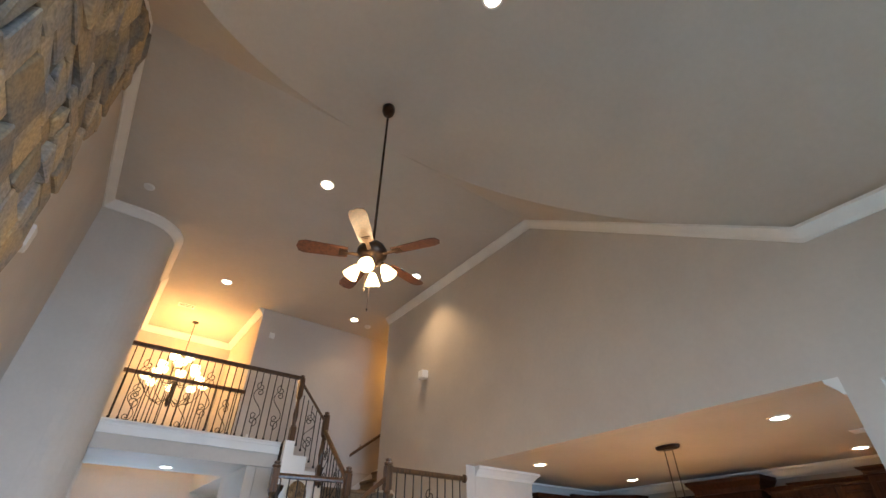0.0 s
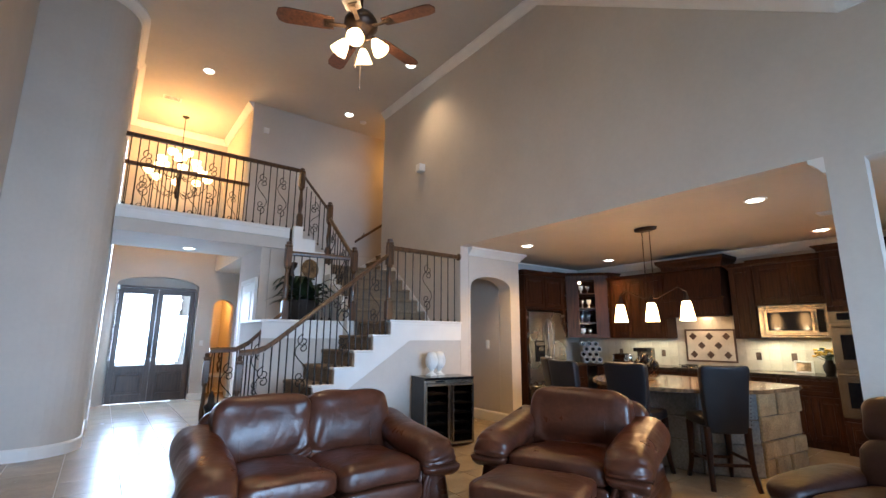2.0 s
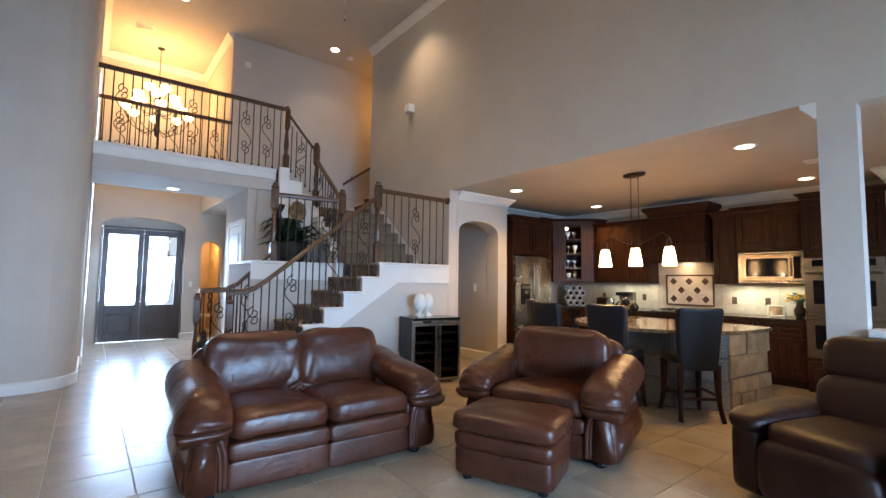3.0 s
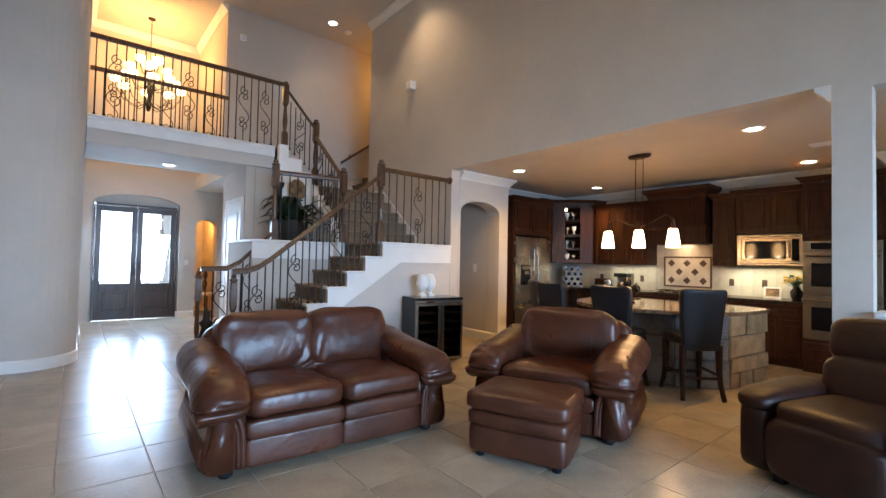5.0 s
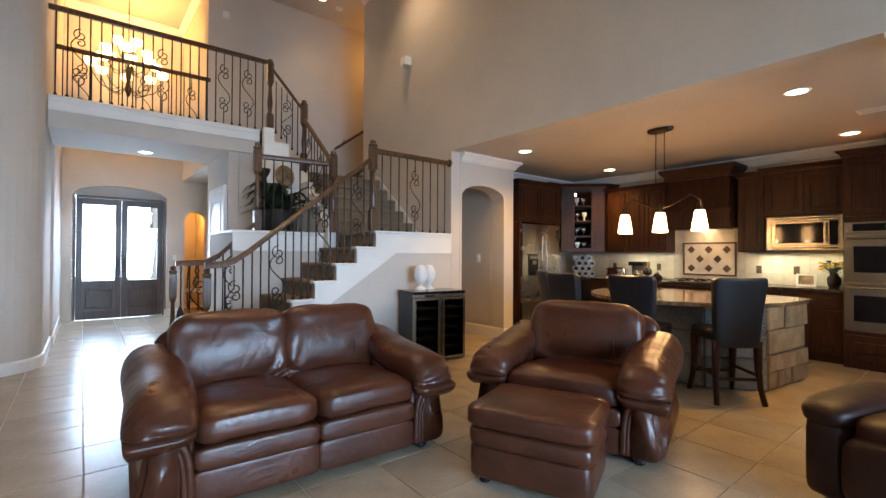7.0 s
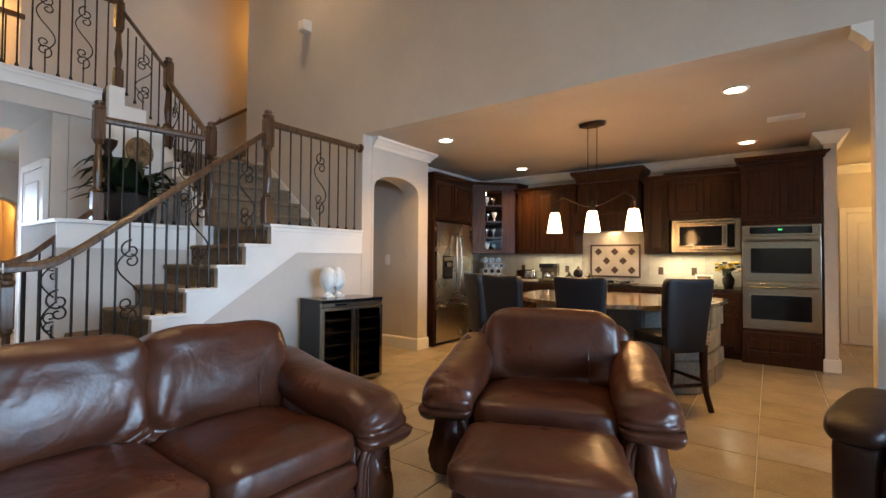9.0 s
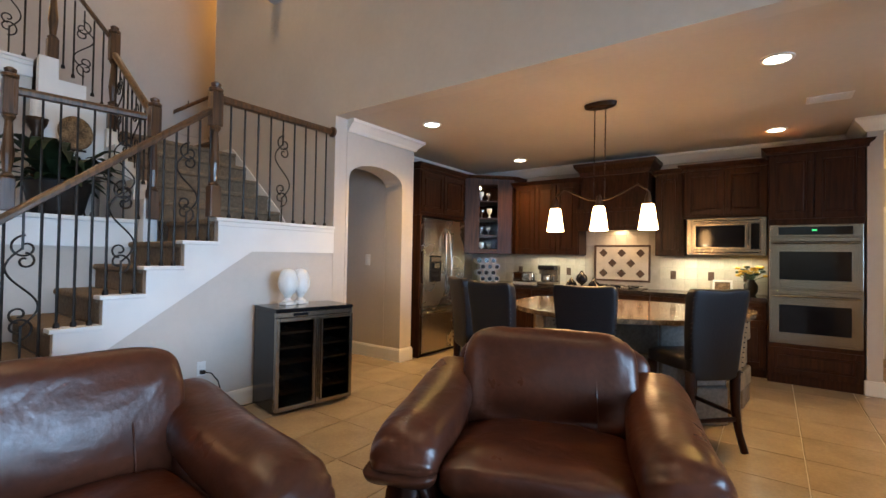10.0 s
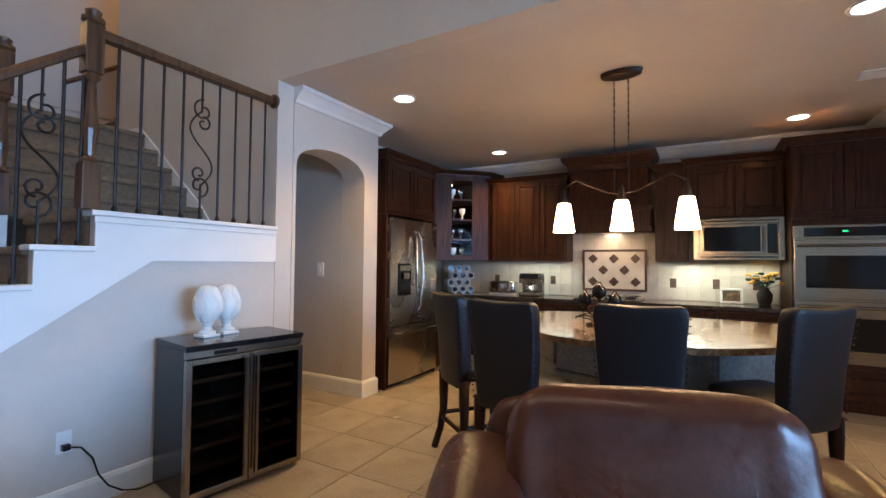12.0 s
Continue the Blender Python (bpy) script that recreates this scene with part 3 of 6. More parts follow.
    part("ledge_cap", b, TRIM, t, "white cap of the plant ledge")
    b = B()
    box(b, 2.345, 3.53, PY1 - 0.005, PY1 + 0.008, Z1 - 0.25, Z1 - 0.031)
    part("ledge_trim", b, TRIM, t)
    return t


stair()
# bridge between the two upper railings
bm = B()
box(bm, 0.56, 3.0, 8.26, 9.6, 2.84, ZF - 0.03)
struct("wall_bridge", bm, WALL, "painted underside and edge of the upper bridge", "wall")
bm = B()
box(bm, 0.56, 3.08, 8.22, 9.62, ZF - 0.029, ZF, 0.006)
box(bm, 0.56, 3.0, 8.235, 8.258, 3.03, ZF - 0.03, 0.004)
box(bm, 0.56, 3.0, 8.225, 8.258, ZF - 0.07, ZF - 0.03, 0.006)
struct("bridge_trim", bm, TRIM, "white painted fascia of the upper bridge", "trim")

# ---- railings ----


def newel(t, x, y, z, h=1.12, fat=0.045):
    """A turned post: square foot, vase, square head and a cap."""
    b = B()
    box(b, x - fat, x + fat, y - fat, y + fat, z, z + 0.26, 0.006)
    lathe(b, [(fat * 0.9, z + 0.26), (fat * 1.05, z + 0.275), (fat * 0.6, z + 0.30), (fat * 0.75, z + 0.36), (fat * 0.95, z + 0.45), (fat * 0.7, z + 0.58), (fat * 0.55, z + h - 0.42), (fat * 1.0, z + h - 0.39), (fat * 0.9, z + h - 0.37)], (x, y, 0), 12)
    box(b, x - fat, x + fat, y - fat, y + fat, z + h - 0.37, z + h - 0.09, 0.006)
    lathe(b, [(fat * 0.9, z + h - 0.09), (fat * 1.25, z + h - 0.075), (fat * 1.25, z + h - 0.055), (fat * 0.7, z + h - 0.045), (fat * 0.85, z + h - 0.03), (fat * 0.9, z + h - 0.015), (fat * 0.5, z + h)], (x, y, 0), 12)
    part("newel_post", b, RAIL, t)


def handrail(t, pts, r=0.032):
    b = B()
    prof = [(-0.032, -0.028), (-0.020, -0.034), (0.020, -0.034), (0.032, -0.028), (0.034, 0.0), (0.026, 0.022), (0.010, 0.032), (-0.010, 0.032), (-0.026, 0.022), (-0.034, 0.0)]
    sweep(b, pts, prof)
    part("handrail", b, RAIL, t)


def scroll(t, base, top, along):
    """An S of two spirals between two bars."""
    base, top, along = Vector(base), Vector(top), Vector(along).normalized()
    h = (top - base).length
    up = Vector((0, 0, 1))
    b = B()
    for sgn, zc in ((1, 0.64), (-1, 0.36)):
        for s2, r0 in ((1, 0.078), (-1, 0.052)):
            pts = []
            c = base + up * (h * zc) + along * (0.012 * sgn)
            for i in range(27):
                a = i / 26
                ang = math.pi * (0.5 + 2.1 * a) * s2
                r = r0 * (1 - 0.72 * a)
                pts.append(c + along * (sgn * r * math.cos(ang) * s2 + sgn * s2 * 0.0) + up * (sgn * (0.055 * h + r * math.sin(ang) * s2) + sgn * (0.07 * h if s2 > 0 else -0.02 * h)))
            tube(b, pts, 0.007, 5)
    pts = [base + up * (h * (0.24 + 0.52 * i / 20)) + along * (0.08 * math.sin(2 * math.pi * (i / 20))) for i in range(21)]
    tube(b, pts, 0.0065, 5)
    tube(b, [base, base + up * (h * 0.25)], 0.0075, 5)
    tube(b, [base + up * (h * 0.75), top], 0.0075, 5)
    part("scroll_panel", b, IRON, t)


def bars(t, spots, scrolls=(), along=(1, 0, 0)):
    """spots: (x, y, z0, z1)."""
    for i, (x, y, z0, z1) in enumerate(spots):
        if i in scrolls:
            scroll(t, (x, y, z0), (x, y, z1), along)
            continue
        b = B()
        tube(b, [(x, y, z0), (x, y, z1)], 0.0085, 6)
        lathe(b, [(0.018, z0), (0.018, z0 + 0.02), (0.012, z0 + 0.035)], (x, y, 0), 6)
        part("baluster", b, IRON, t)


def rail_on(t, p, q, z0p, z0q, h, n, scrolls=(), ends=True):
    """Balusters evenly from p to q (x, y) whose feet and rail climb."""
    spots = []
    for i in range(n):
        a = (i + 0.5) / n
        x, y = p[0] + (q[0] - p[0]) * a, p[1] + (q[1] - p[1]) * a
        z = z0p + (z0q - z0p) * a
        spots.append((x, y, z, z + h))
    bars(t, spots, scrolls, (q[0] - p[0], q[1] - p[1], 0))


rail = thing("stair_railing", pose(0, 0, 0), "dark wood handrail on black iron balusters with scrolls, on the stair's open side", "railing", kind="structure")
YR = PY0 + 0.03
newel(rail, X8 - 0.03, YR, Z1 + 0.008, 1.13)
handrail(rail, [(X8, YR, Z1 + 1.01), (XW - 0.05, YR, Z1 + 1.01)])
bm = B()
lathe(bm, [(0.055, 0), (0.055, 0.02), (0.03, 0.03)], m=Matrix.Translation((XW - 0.002, YR, Z1 + 1.01)) @ pose(0, 0, 0, 0, -90, 0), n=16)
part("rosette", bm, RAIL, rail)
rail_on(rail, (X8 + 0.04, YR), (XW - 0.03, YR), Z1 + 0.008, Z1 + 0.008, 0.98, 9, (4,))
slope = RISE / RUN
handrail(rail, [(1.84, YR, 1.20), (2.0, YR, 1.21), (2.12, YR, 1.25), (2.25, YR, 1.34)] + [(X8 - 0.06, YR, Z1 + 0.90)])
spots = []
for k in range(1, 8):
    for a in (0.08, 0.42, 0.75):
        x = X8 - (8 - k) * RUN + a * RUN
        top = 1.34 + (Z1 + 0.90 - 1.34) * (x - 2.25) / (X8 - 0.06 - 2.25) if x > 2.1 else 1.22
        spots.append((x, YR, k * RISE + 0.008, top - 0.03))
bars(rail, spots, (2, 7, 13, 18))
newel(rail, 1.86, YR, 0, 1.17, 0.035)

rail = thing("ledge_railing", pose(0, 0, 0), "dark wood handrail on black iron balusters beside the plant ledge", "railing", kind="structure")
YL = PY1 + 0.05
newel(rail, 2.65, YL, Z1 + 0.012, 1.13)
newel(rail, 3.60, 6.93, Z1 + 0.012, 1.13)
handrail(rail, [(2.70, YL, Z1 + 0.97), (3.56, YL - 0.12, Z1 + 0.97)])
rail_on(rail, (2.68, YL), (3.58, YL - 0.1), Z1 + 0.012, Z1 + 0.012, 0.93, 8, (6,))
handrail(rail, [(1.74, YL, 1.20), (2.05, YL, 1.21), (2.2, YL, 1.29), (2.62, YL, Z1 + 0.10)])
spots = [(1.80 + 0.09 * i, YL, max(0, int((1.80 + 0.09 * i - X8 + 8 * RUN) / RUN)) * RISE + 0.004, (1.19 if i < 4 else 1.19 + (i - 3) * 0.085)) for i in range(9)]
bars(rail, spots, (2, 6))
newel(rail, 1.72, YL, 0, 1.17, 0.035)

rail = thing("flight_railing", pose(0, 0, 0), "dark wood handrail on iron balusters climbing the second flight", "railing", kind="structure")
Z2 = Z1 + 5 * RISE
newel(rail, 3.60, 8.0, Z2 + 0.012, 1.11)
handrail(rail, [(3.60, 6.97, Z1 + 0.99), (3.60, 7.96, Z2 + 0.80)])
rail_on(rail, (3.60, 6.98), (3.60, 7.97), Z1 + 0.22, Z2 + 0.02, 0.74, 9, (3, 7))
newel(rail, 3.13, 8.18, ZF - 0.02, 1.12)
handrail(rail, [(3.58, 8.03, Z2 + 0.99), (3.15, 8.16, ZF + 0.96)])
rail_on(rail, (3.56, 8.05), (3.17, 8.15), Z2 + 0.22, ZF, 0.80, 5, (2,))

rail = thing("bridge_railing", pose(0, 0, 0), "dark wood handrail on iron balusters along the upper bridge", "railing", "bridge railings", "structure")
handrail(rail, [(0.555, 8.25, ZF + 1.06), (3.1, 8.22, ZF + 1.06)])
rail_on(rail, (0.57, 8.25), (3.09, 8.22), ZF, ZF, 1.03, 23, (2, 10, 17, 20))
rail = thing("bridge_railing", pose(0, 0, 0), "dark wood handrail on iron balusters overlooking the foyer", "railing", "bridge railings", "structure")
handrail(rail, [(0.585, 9.55, ZF + 1.05), (2.568, 9.55, ZF + 1.05)])
rail_on(rail, (0.6, 9.55), (2.56, 9.55), ZF, ZF, 1.02, 18, (2, 9, 15))
rail = thing("wall_handrail", pose(0, 0, 0), "dark wood handrail on brackets against the stair wall", "railing", kind="structure")
handrail(rail, [(XW - 0.05, 9.69, Z2 + 0.86), (XW + 1.0, 9.69, Z2 + 1.62)])
for x in (0.15, 0.75):
    bm = B()
    tube(bm, [(XW + x, 9.757, Z2 + 0.92 + 0.76 * x), (XW + x, 9.69, Z2 + 0.92 + 0.76 * x), (XW + x, 9.69, Z2 + 0.97 + 0.76 * x)], 0.008, 6)
    part("bracket", bm, BRONZE, rail)

# ---- leather seating ----


def crease(amount, seed):
    def f(v):
        return v + Vector((0, 0, amount * noise.noise(Vector((v.x * 4 + seed, v.y * 4, v.z * 3)))))
    return f


def arm_outline(s, xi, w):
    """Front of an arm: straight inside, waisted outside with a wide foot."""
    k = w / 0.225
    side = [(0.175, 0.05), (0.212, 0.075), (0.228, 0.13), (0.222, 0.20), (0.196, 0.27), (0.168, 0.33), (0.16, 0.39), (0.172, 0.45), (0.19, 0.50), (0.17, 0.55)]
    return [(xi, 0.05)] + [(xi + s * x * k, z) for x, z in side] + [(xi, 0.55)]


def loft(b, path, ring, n=30):
    """Rings of a stuffed roll along a path in the (y, z) plane; ring(i, angle) gives (across, outwards)."""
    rows = []
    last = len(path) - 1
    for i, (x, y, z) in enumerate(path):
        p0, p1 = path[max(0, i - 1)], path[min(last, i + 1)]
        d = Vector((0, p1[1] - p0[1], p1[2] - p0[2])).normalized()
        up = Vector((0, -d.z, d.y)) * (-1 if d.y < 0 else 1)
        rows.append([b.verts.new(Vector((x, y, z)) + Vector((u, 0, 0)) + up * v) for u, v in (ring(i, 2 * math.pi * k / n) for k in range(n))])
    for p, q in zip(rows, rows[1:]):
        for k in range(n):
            b.faces.new((p[k], p[(k + 1) % n], q[(k + 1) % n], q[k]))
    b.faces.new(rows[0]), b.faces.new(rows[-1][::-1])
    return b


def arm_pad(s, xi, yf, yb, w, seed):
    """The fat roll on an arm, sloping down to the front and hanging over it in gathered folds."""
    way = [(yb, 0.64), (yb - 0.12, 0.625), (0.10, 0.60), (-0.10, 0.575), (yf + 0.26, 0.55), (yf + 0.14, 0.535), (yf + 0.065, 0.515), (yf + 0.02, 0.48), (yf + 0.012, 0.445), (yf + 0.03, 0.42), (yf + 0.06, 0.41)]
    pts = []
    for (y0, z0), (y1, z1) in zip(way, way[1:]):
        pts += [(y0 + (y1 - y0) * k / 6, z0 + (z1 - z0) * k / 6) for k in range(6)]
    pts.append(way[-1])
    for _ in range(3):
        pts = [pts[0]] + [((a[0] + 2 * p[0] + c[0]) / 4, (a[1] + 2 * p[1] + c[1]) / 4) for a, p, c in zip(pts, pts[1:], pts[2:])] + [pts[-1]]
    last = len(pts) - 1
    path = [(xi + s * (w * 0.50 + 0.010 * math.sin(7 * y)), y, z) for y, z in pts]

    def ring(i, a):
        t = i / last
        half = w * 0.60 * (0.93 + 0.09 * math.sin(math.pi * min(1, t * 1.15))) * (1.0 if t < 0.86 else 1 - 0.9 * (t - 0.86) ** 1.3 / 0.14 ** 1.3 * 0.22)
        thick = 0.112 if t < 0.62 else 0.112 - 0.062 * (t - 0.62) / 0.38
        if t < 0.06:
            thick *= 0.5 + 0.5 * t / 0.06
        if t > 0.965:
            half, thick = half * (1 - (t - 0.965) * 7), thick * (1 - (t - 0.965) * 18)
        c, q = math.cos(a), math.sin(a)
        u = half * math.copysign(abs(c) ** 0.72, c)
        v = thick * math.copysign(abs(q) ** 0.82, q)
        fold = max(0.0, min(1.0, (t - 0.52) / 0.25)) * max(0.0, q * 1.1 + 0.25)
        v += 0.0105 * fold * math.sin(80 * t + 7 * noise.noise(Vector((u * 9 + seed, t * 4, s)))) * (0.5 + 0.5 * noise.noise(Vector((u * 14, t * 9, seed))) + 0.3)
        v += 0.006 * noise.noise(Vector((u * 10 + seed, t * 9, s * 3.0))) + 0.011 * noise.noise(Vector((u * 4, t * 5 + seed, 2.0)))
        outside = c * s
        if outside > 0:
            v -= 0.055 * outside ** 2 * (1 - 0.3 * t)
            v += 0.0022 * outside * math.sin(60 * t + 3 * seed + 4 * noise.noise(Vector((t * 6, u * 8, seed))))
        return u, v
    return loft(B(), path, ring)


def back_pillow(x, y, half, high, low, turn, seed, seam):
    """A stuffed back: fuller at the top, hollow in the middle, with creases running up from the seat."""
    b = B()
    hz = (high - low) / 2

    def shape(v):
        k = v.z / hz
        u = v.x / half
        v.y -= 0.045 * max(0.0, 1 - (k - 0.25) ** 2) * (1 - 0.35 * u * u)
        v.y += 0.035 * max(0.0, -k) * (1 - u * u)
        ray = math.atan2(v.z + hz * 0.95, v.x - seam * half * 0.35)
        reach = math.hypot(v.z + hz * 0.9, v.x - seam * half * 0.35)
        pull = max(0.0, 1 - abs(reach - 0.20) / 0.24)
        v.y += 0.018 * pull * math.sin(15 * ray + 2.5 * noise.noise(Vector((v.x * 5 + seed, v.z * 5, 0))))
        v.y += 0.024 * noise.noise(Vector((v.x * 4 + seed, v.z * 5, 1.7))) + 0.013 * noise.noise(Vector((v.x * 15 + seed, v.z * 11, 4.7)))
        v.z += 0.014 * noise.noise(Vector((v.x * 5 + seed, 3.1, v.z * 3)))
        if k > 0.4:
            v.z -= 0.022 * abs(u) ** 5
        edge = max(0.0, k - 0.55) / 0.45
        v.y += 0.004 * edge * math.sin(v.x * 55 + 2 * math.sin(v.x * 13 + seed))
        return v
    puff(b, (x, y, (high + low) / 2), (half, 0.155, hz), 0.36, 0.26, m=pose(0, 0, 0, turn), sag=shape, nu=64, nv=40)
    return b


def leather_seat(name, m, seats, half_all, label, category, mat, high=0.92, yf=-0.56, foot=BLACK):
    """A stuffed leather sofa or chair; its front is towards -y. half_all: half its width over the arms."""
    t = thing(name, m, label, category, "leather seating")
    w = 0.27
    half = half_all - w
    seat_w = 2 * half / seats
    yb = 0.40
    b = B()
    box(b, -half - 0.02, half + 0.02, yf + 0.12, yb, 0.06, 0.34, 0.03)
    part("base", b, mat, t, smooth=True)
    b = B()
    puff(b, (0, yb - 0.06, (high - 0.06) / 2 + 0.02), (half + 0.13, 0.10, (high - 0.12) / 2), 0.3, m=pose(0, 0, 0, -8), wrinkle=0.02, nu=48)
    part("back_shell", b, mat, t, smooth=True)
    for i in range(seats):
        x = -half + seat_w * (i + 0.5)
        for z, hz, y, yy, e in ((0.135, 0.092, yf + 0.095, 0.075, 0.22), (0.282, 0.068, yf + 0.085, 0.085, 0.42)):
            b = B()
            puff(b, (x, y, z), (seat_w / 2 + 0.006, yy, hz), e, 0.2, wrinkle=0.014, seed=i * 3 + z, nu=48, nv=16)
            part("front_panel", b, mat, t, smooth=True)
        b = B()

        def sit(v, i=i, yf=yf):
            crown = (1 - (v.x / (seat_w / 2)) ** 2) * 0.022
            nose = max(0.0, (-v.y - (0.10 - yf) * 0.35) / (0.15 - yf * 0.4))
            v.z += crown * (1 if v.z > 0 else 0.3) - 0.03 * nose ** 2
            v.z += 0.009 * nose * math.sin(v.x * 48 + 3 * noise.noise(Vector((v.x * 7, i, 2.0)))) * (1 if v.z > -0.04 else 0)
            return v + Vector((0, 0, 0.016 * noise.noise(Vector((v.x * 5 + i * 5.1, v.y * 5, v.z * 3))) + 0.006 * noise.noise(Vector((v.x * 14, v.y * 12, i + 0.5)))))
        puff(b, (x, (yf + 0.12) / 2 + 0.03, 0.405), (seat_w / 2 + 0.008, (0.16 - yf) / 2 + 0.03, 0.088), 0.46, 0.26, m=pose(0, 0, 0, -3), sag=sit, nu=56, nv=22)
        part("seat_cushion", b, mat, t, smooth=True)
        side = 0 if seats == 1 else (1 if i == 0 else -1)
        back = part("back_cushion", back_pillow(x - side * 0.015, 0.225, seat_w / 2 + (0.05 if seats > 1 else 0.045), high, 0.36, -13, 2.2 + i * 4, side), mat, t, smooth=True)
        for q in ((0.30,) if seats > 1 else (0.32,)):
            b = B()
            u = x + seat_w * (-q if i == 0 and seats > 1 else q)
            pts = [Vector((u - 0.02 * a / 12, 0.225, (high + 0.36) / 2)) + (pose(0, 0, 0, -13).to_3x3() @ Vector((0, -0.187 + 0.15 * (a / 12 - 0.5) ** 2, -0.22 + 0.38 * a / 12))) for a in range(13)]
            tube(b, pts, 0.0035, 5)
            part("seam", b, mat, back)
    for s in (-1, 1):
        xi = s * half
        pts = arm_outline(s, xi, w * 0.97)
        b = B()
        prism(b, pts, "y", yf + 0.035, yb)
        bmesh.ops.bevel(b, geom=list(b.edges), offset=0.022, segments=3, affect="EDGES")
        part("arm", b, mat, t, smooth=True)
        b = B()
        inner = [(xi + s * 0.062 + (x - xi) * 0.66, 0.055 + (z - 0.05) * 0.70) for x, z in pts]
        prism(b, inner, "y", yf + 0.006, yf + 0.04)
        bmesh.ops.bevel(b, geom=list(b.edges), offset=0.011, segments=3, affect="EDGES")
        front = part("arm_front", b, mat, t, smooth=True)
        for off, r in ((0.0, 0.021), (0.036, 0.017)):
            b = B()
            hook = [(0.205 - off * 0.4, 0.372 - off * 0.8), (0.165, 0.408 - off), (0.115, 0.412 - off), (0.07 + off * 0.4, 0.39 - off), (0.037 + off * 0.7, 0.345 - off * 0.6), (0.022 + off * 0.8, 0.27), (0.018 + off * 0.7, 0.17), (0.018 + off * 0.7, 0.065)]
            fine = []
            for (x0, z0), (x1, z1) in zip(hook, hook[1:]):
                fine += [(x0 + (x1 - x0) * k / 4, z0 + (z1 - z0) * k / 4) for k in range(4)]
            fine.append(hook[-1])
            for _ in range(3):
                fine = [fine[0]] + [((a[0] + 2 * p[0] + c[0]) / 4, (a[1] + 2 * p[1] + c[1]) / 4) for a, p, c in zip(fine, fine[1:], fine[2:])] + [fine[-1]]
            tube(b, [(xi + s * x, yf + 0.026, z) for x, z in fine], r, 10)
            part("piping", b, mat, front, smooth=True)
        part("arm_pad", arm_pad(s, xi, yf, yb - 0.02, w, s * 3.3 + half), mat, t, smooth=True)
        b = B()
        puff(b, (xi + s * 0.125, yf + 0.058, 0.412), (0.135, 0.066, 0.042), 0.75, 0.6, m=pose(0, 0, 0, 0, s * 9), wrinkle=0.10, seed=s * 2.0 + half, nu=36, nv=14)
        part("arm_fold", b, mat, t, smooth=True)
        for y in (yf + 0.10, 0.33):
            b = B()
            lathe(b, [(0.035, 0.0), (0.045, 0.015), (0.04, 0.06)], (xi + s * 0.10, y, 0), 12)
            part("foot", b, foot, t)
    return t


leather_seat("loveseat", pose(2.02, 4.22, 0, 0, 0, -3), 2, 0.915, "two-seat brown leather loveseat with padded arms on the tiled floor", "sofa", LEATHER, 0.92, -0.62)
leather_seat("armchair", pose(3.92, 3.19, 0, 0, 0, -71), 1, 0.665, "wide brown leather armchair with padded arms behind its ottoman", "armchair", LEATHER, 0.93, -0.53)


def ottoman(m, a=0.35, c=0.265):
    t = thing("ottoman", m, "brown leather ottoman with a stuffed top in front of the armchair", "ottoman", "leather seating")
    for name, z, hz, g, e in (("lower_band", 0.135, 0.098, 0.0, 0.2), ("upper_band", 0.275, 0.062, 0.006, 0.36)):
        b = B()
        puff(b, (0, 0, z), (a + g, c + g, hz), e, 0.2, wrinkle=0.01, seed=z, nu=56)
        part(name, b, LEATHER, t, smooth=True)

    def soft(v):
        side = max(abs(v.x) / a, abs(v.y) / c)
        v.z += 0.02 * (1 - min(1, side) ** 2)
        v.z += 0.005 * max(0.0, side - 0.7) * 3 * math.sin((v.x - v.y) * 60 + 4 * noise.noise(v * 6))
        return v + Vector((0, 0, 0.010 * noise.noise(Vector((v.x * 6, v.y * 6, 3.3)))))
    b = B()
    puff(b, (0, 0, 0.392), (a + 0.022, c + 0.022, 0.078), 0.52, 0.24, wrinkle=0.012, sag=soft, nu=64, nv=26)
    part("cushion", b, LEATHER, t, smooth=True)
    for x in (-a + 0.08, a - 0.08):
        for y in (-c + 0.08, c - 0.08):
            b = B()
            lathe(b, [(0.03, 0), (0.035, 0.05)], (x, y, 0), 10)
            part("foot", b, BLACK, t)


ottoman(pose(3.03, 2.86, 0, 0, 0, -67))


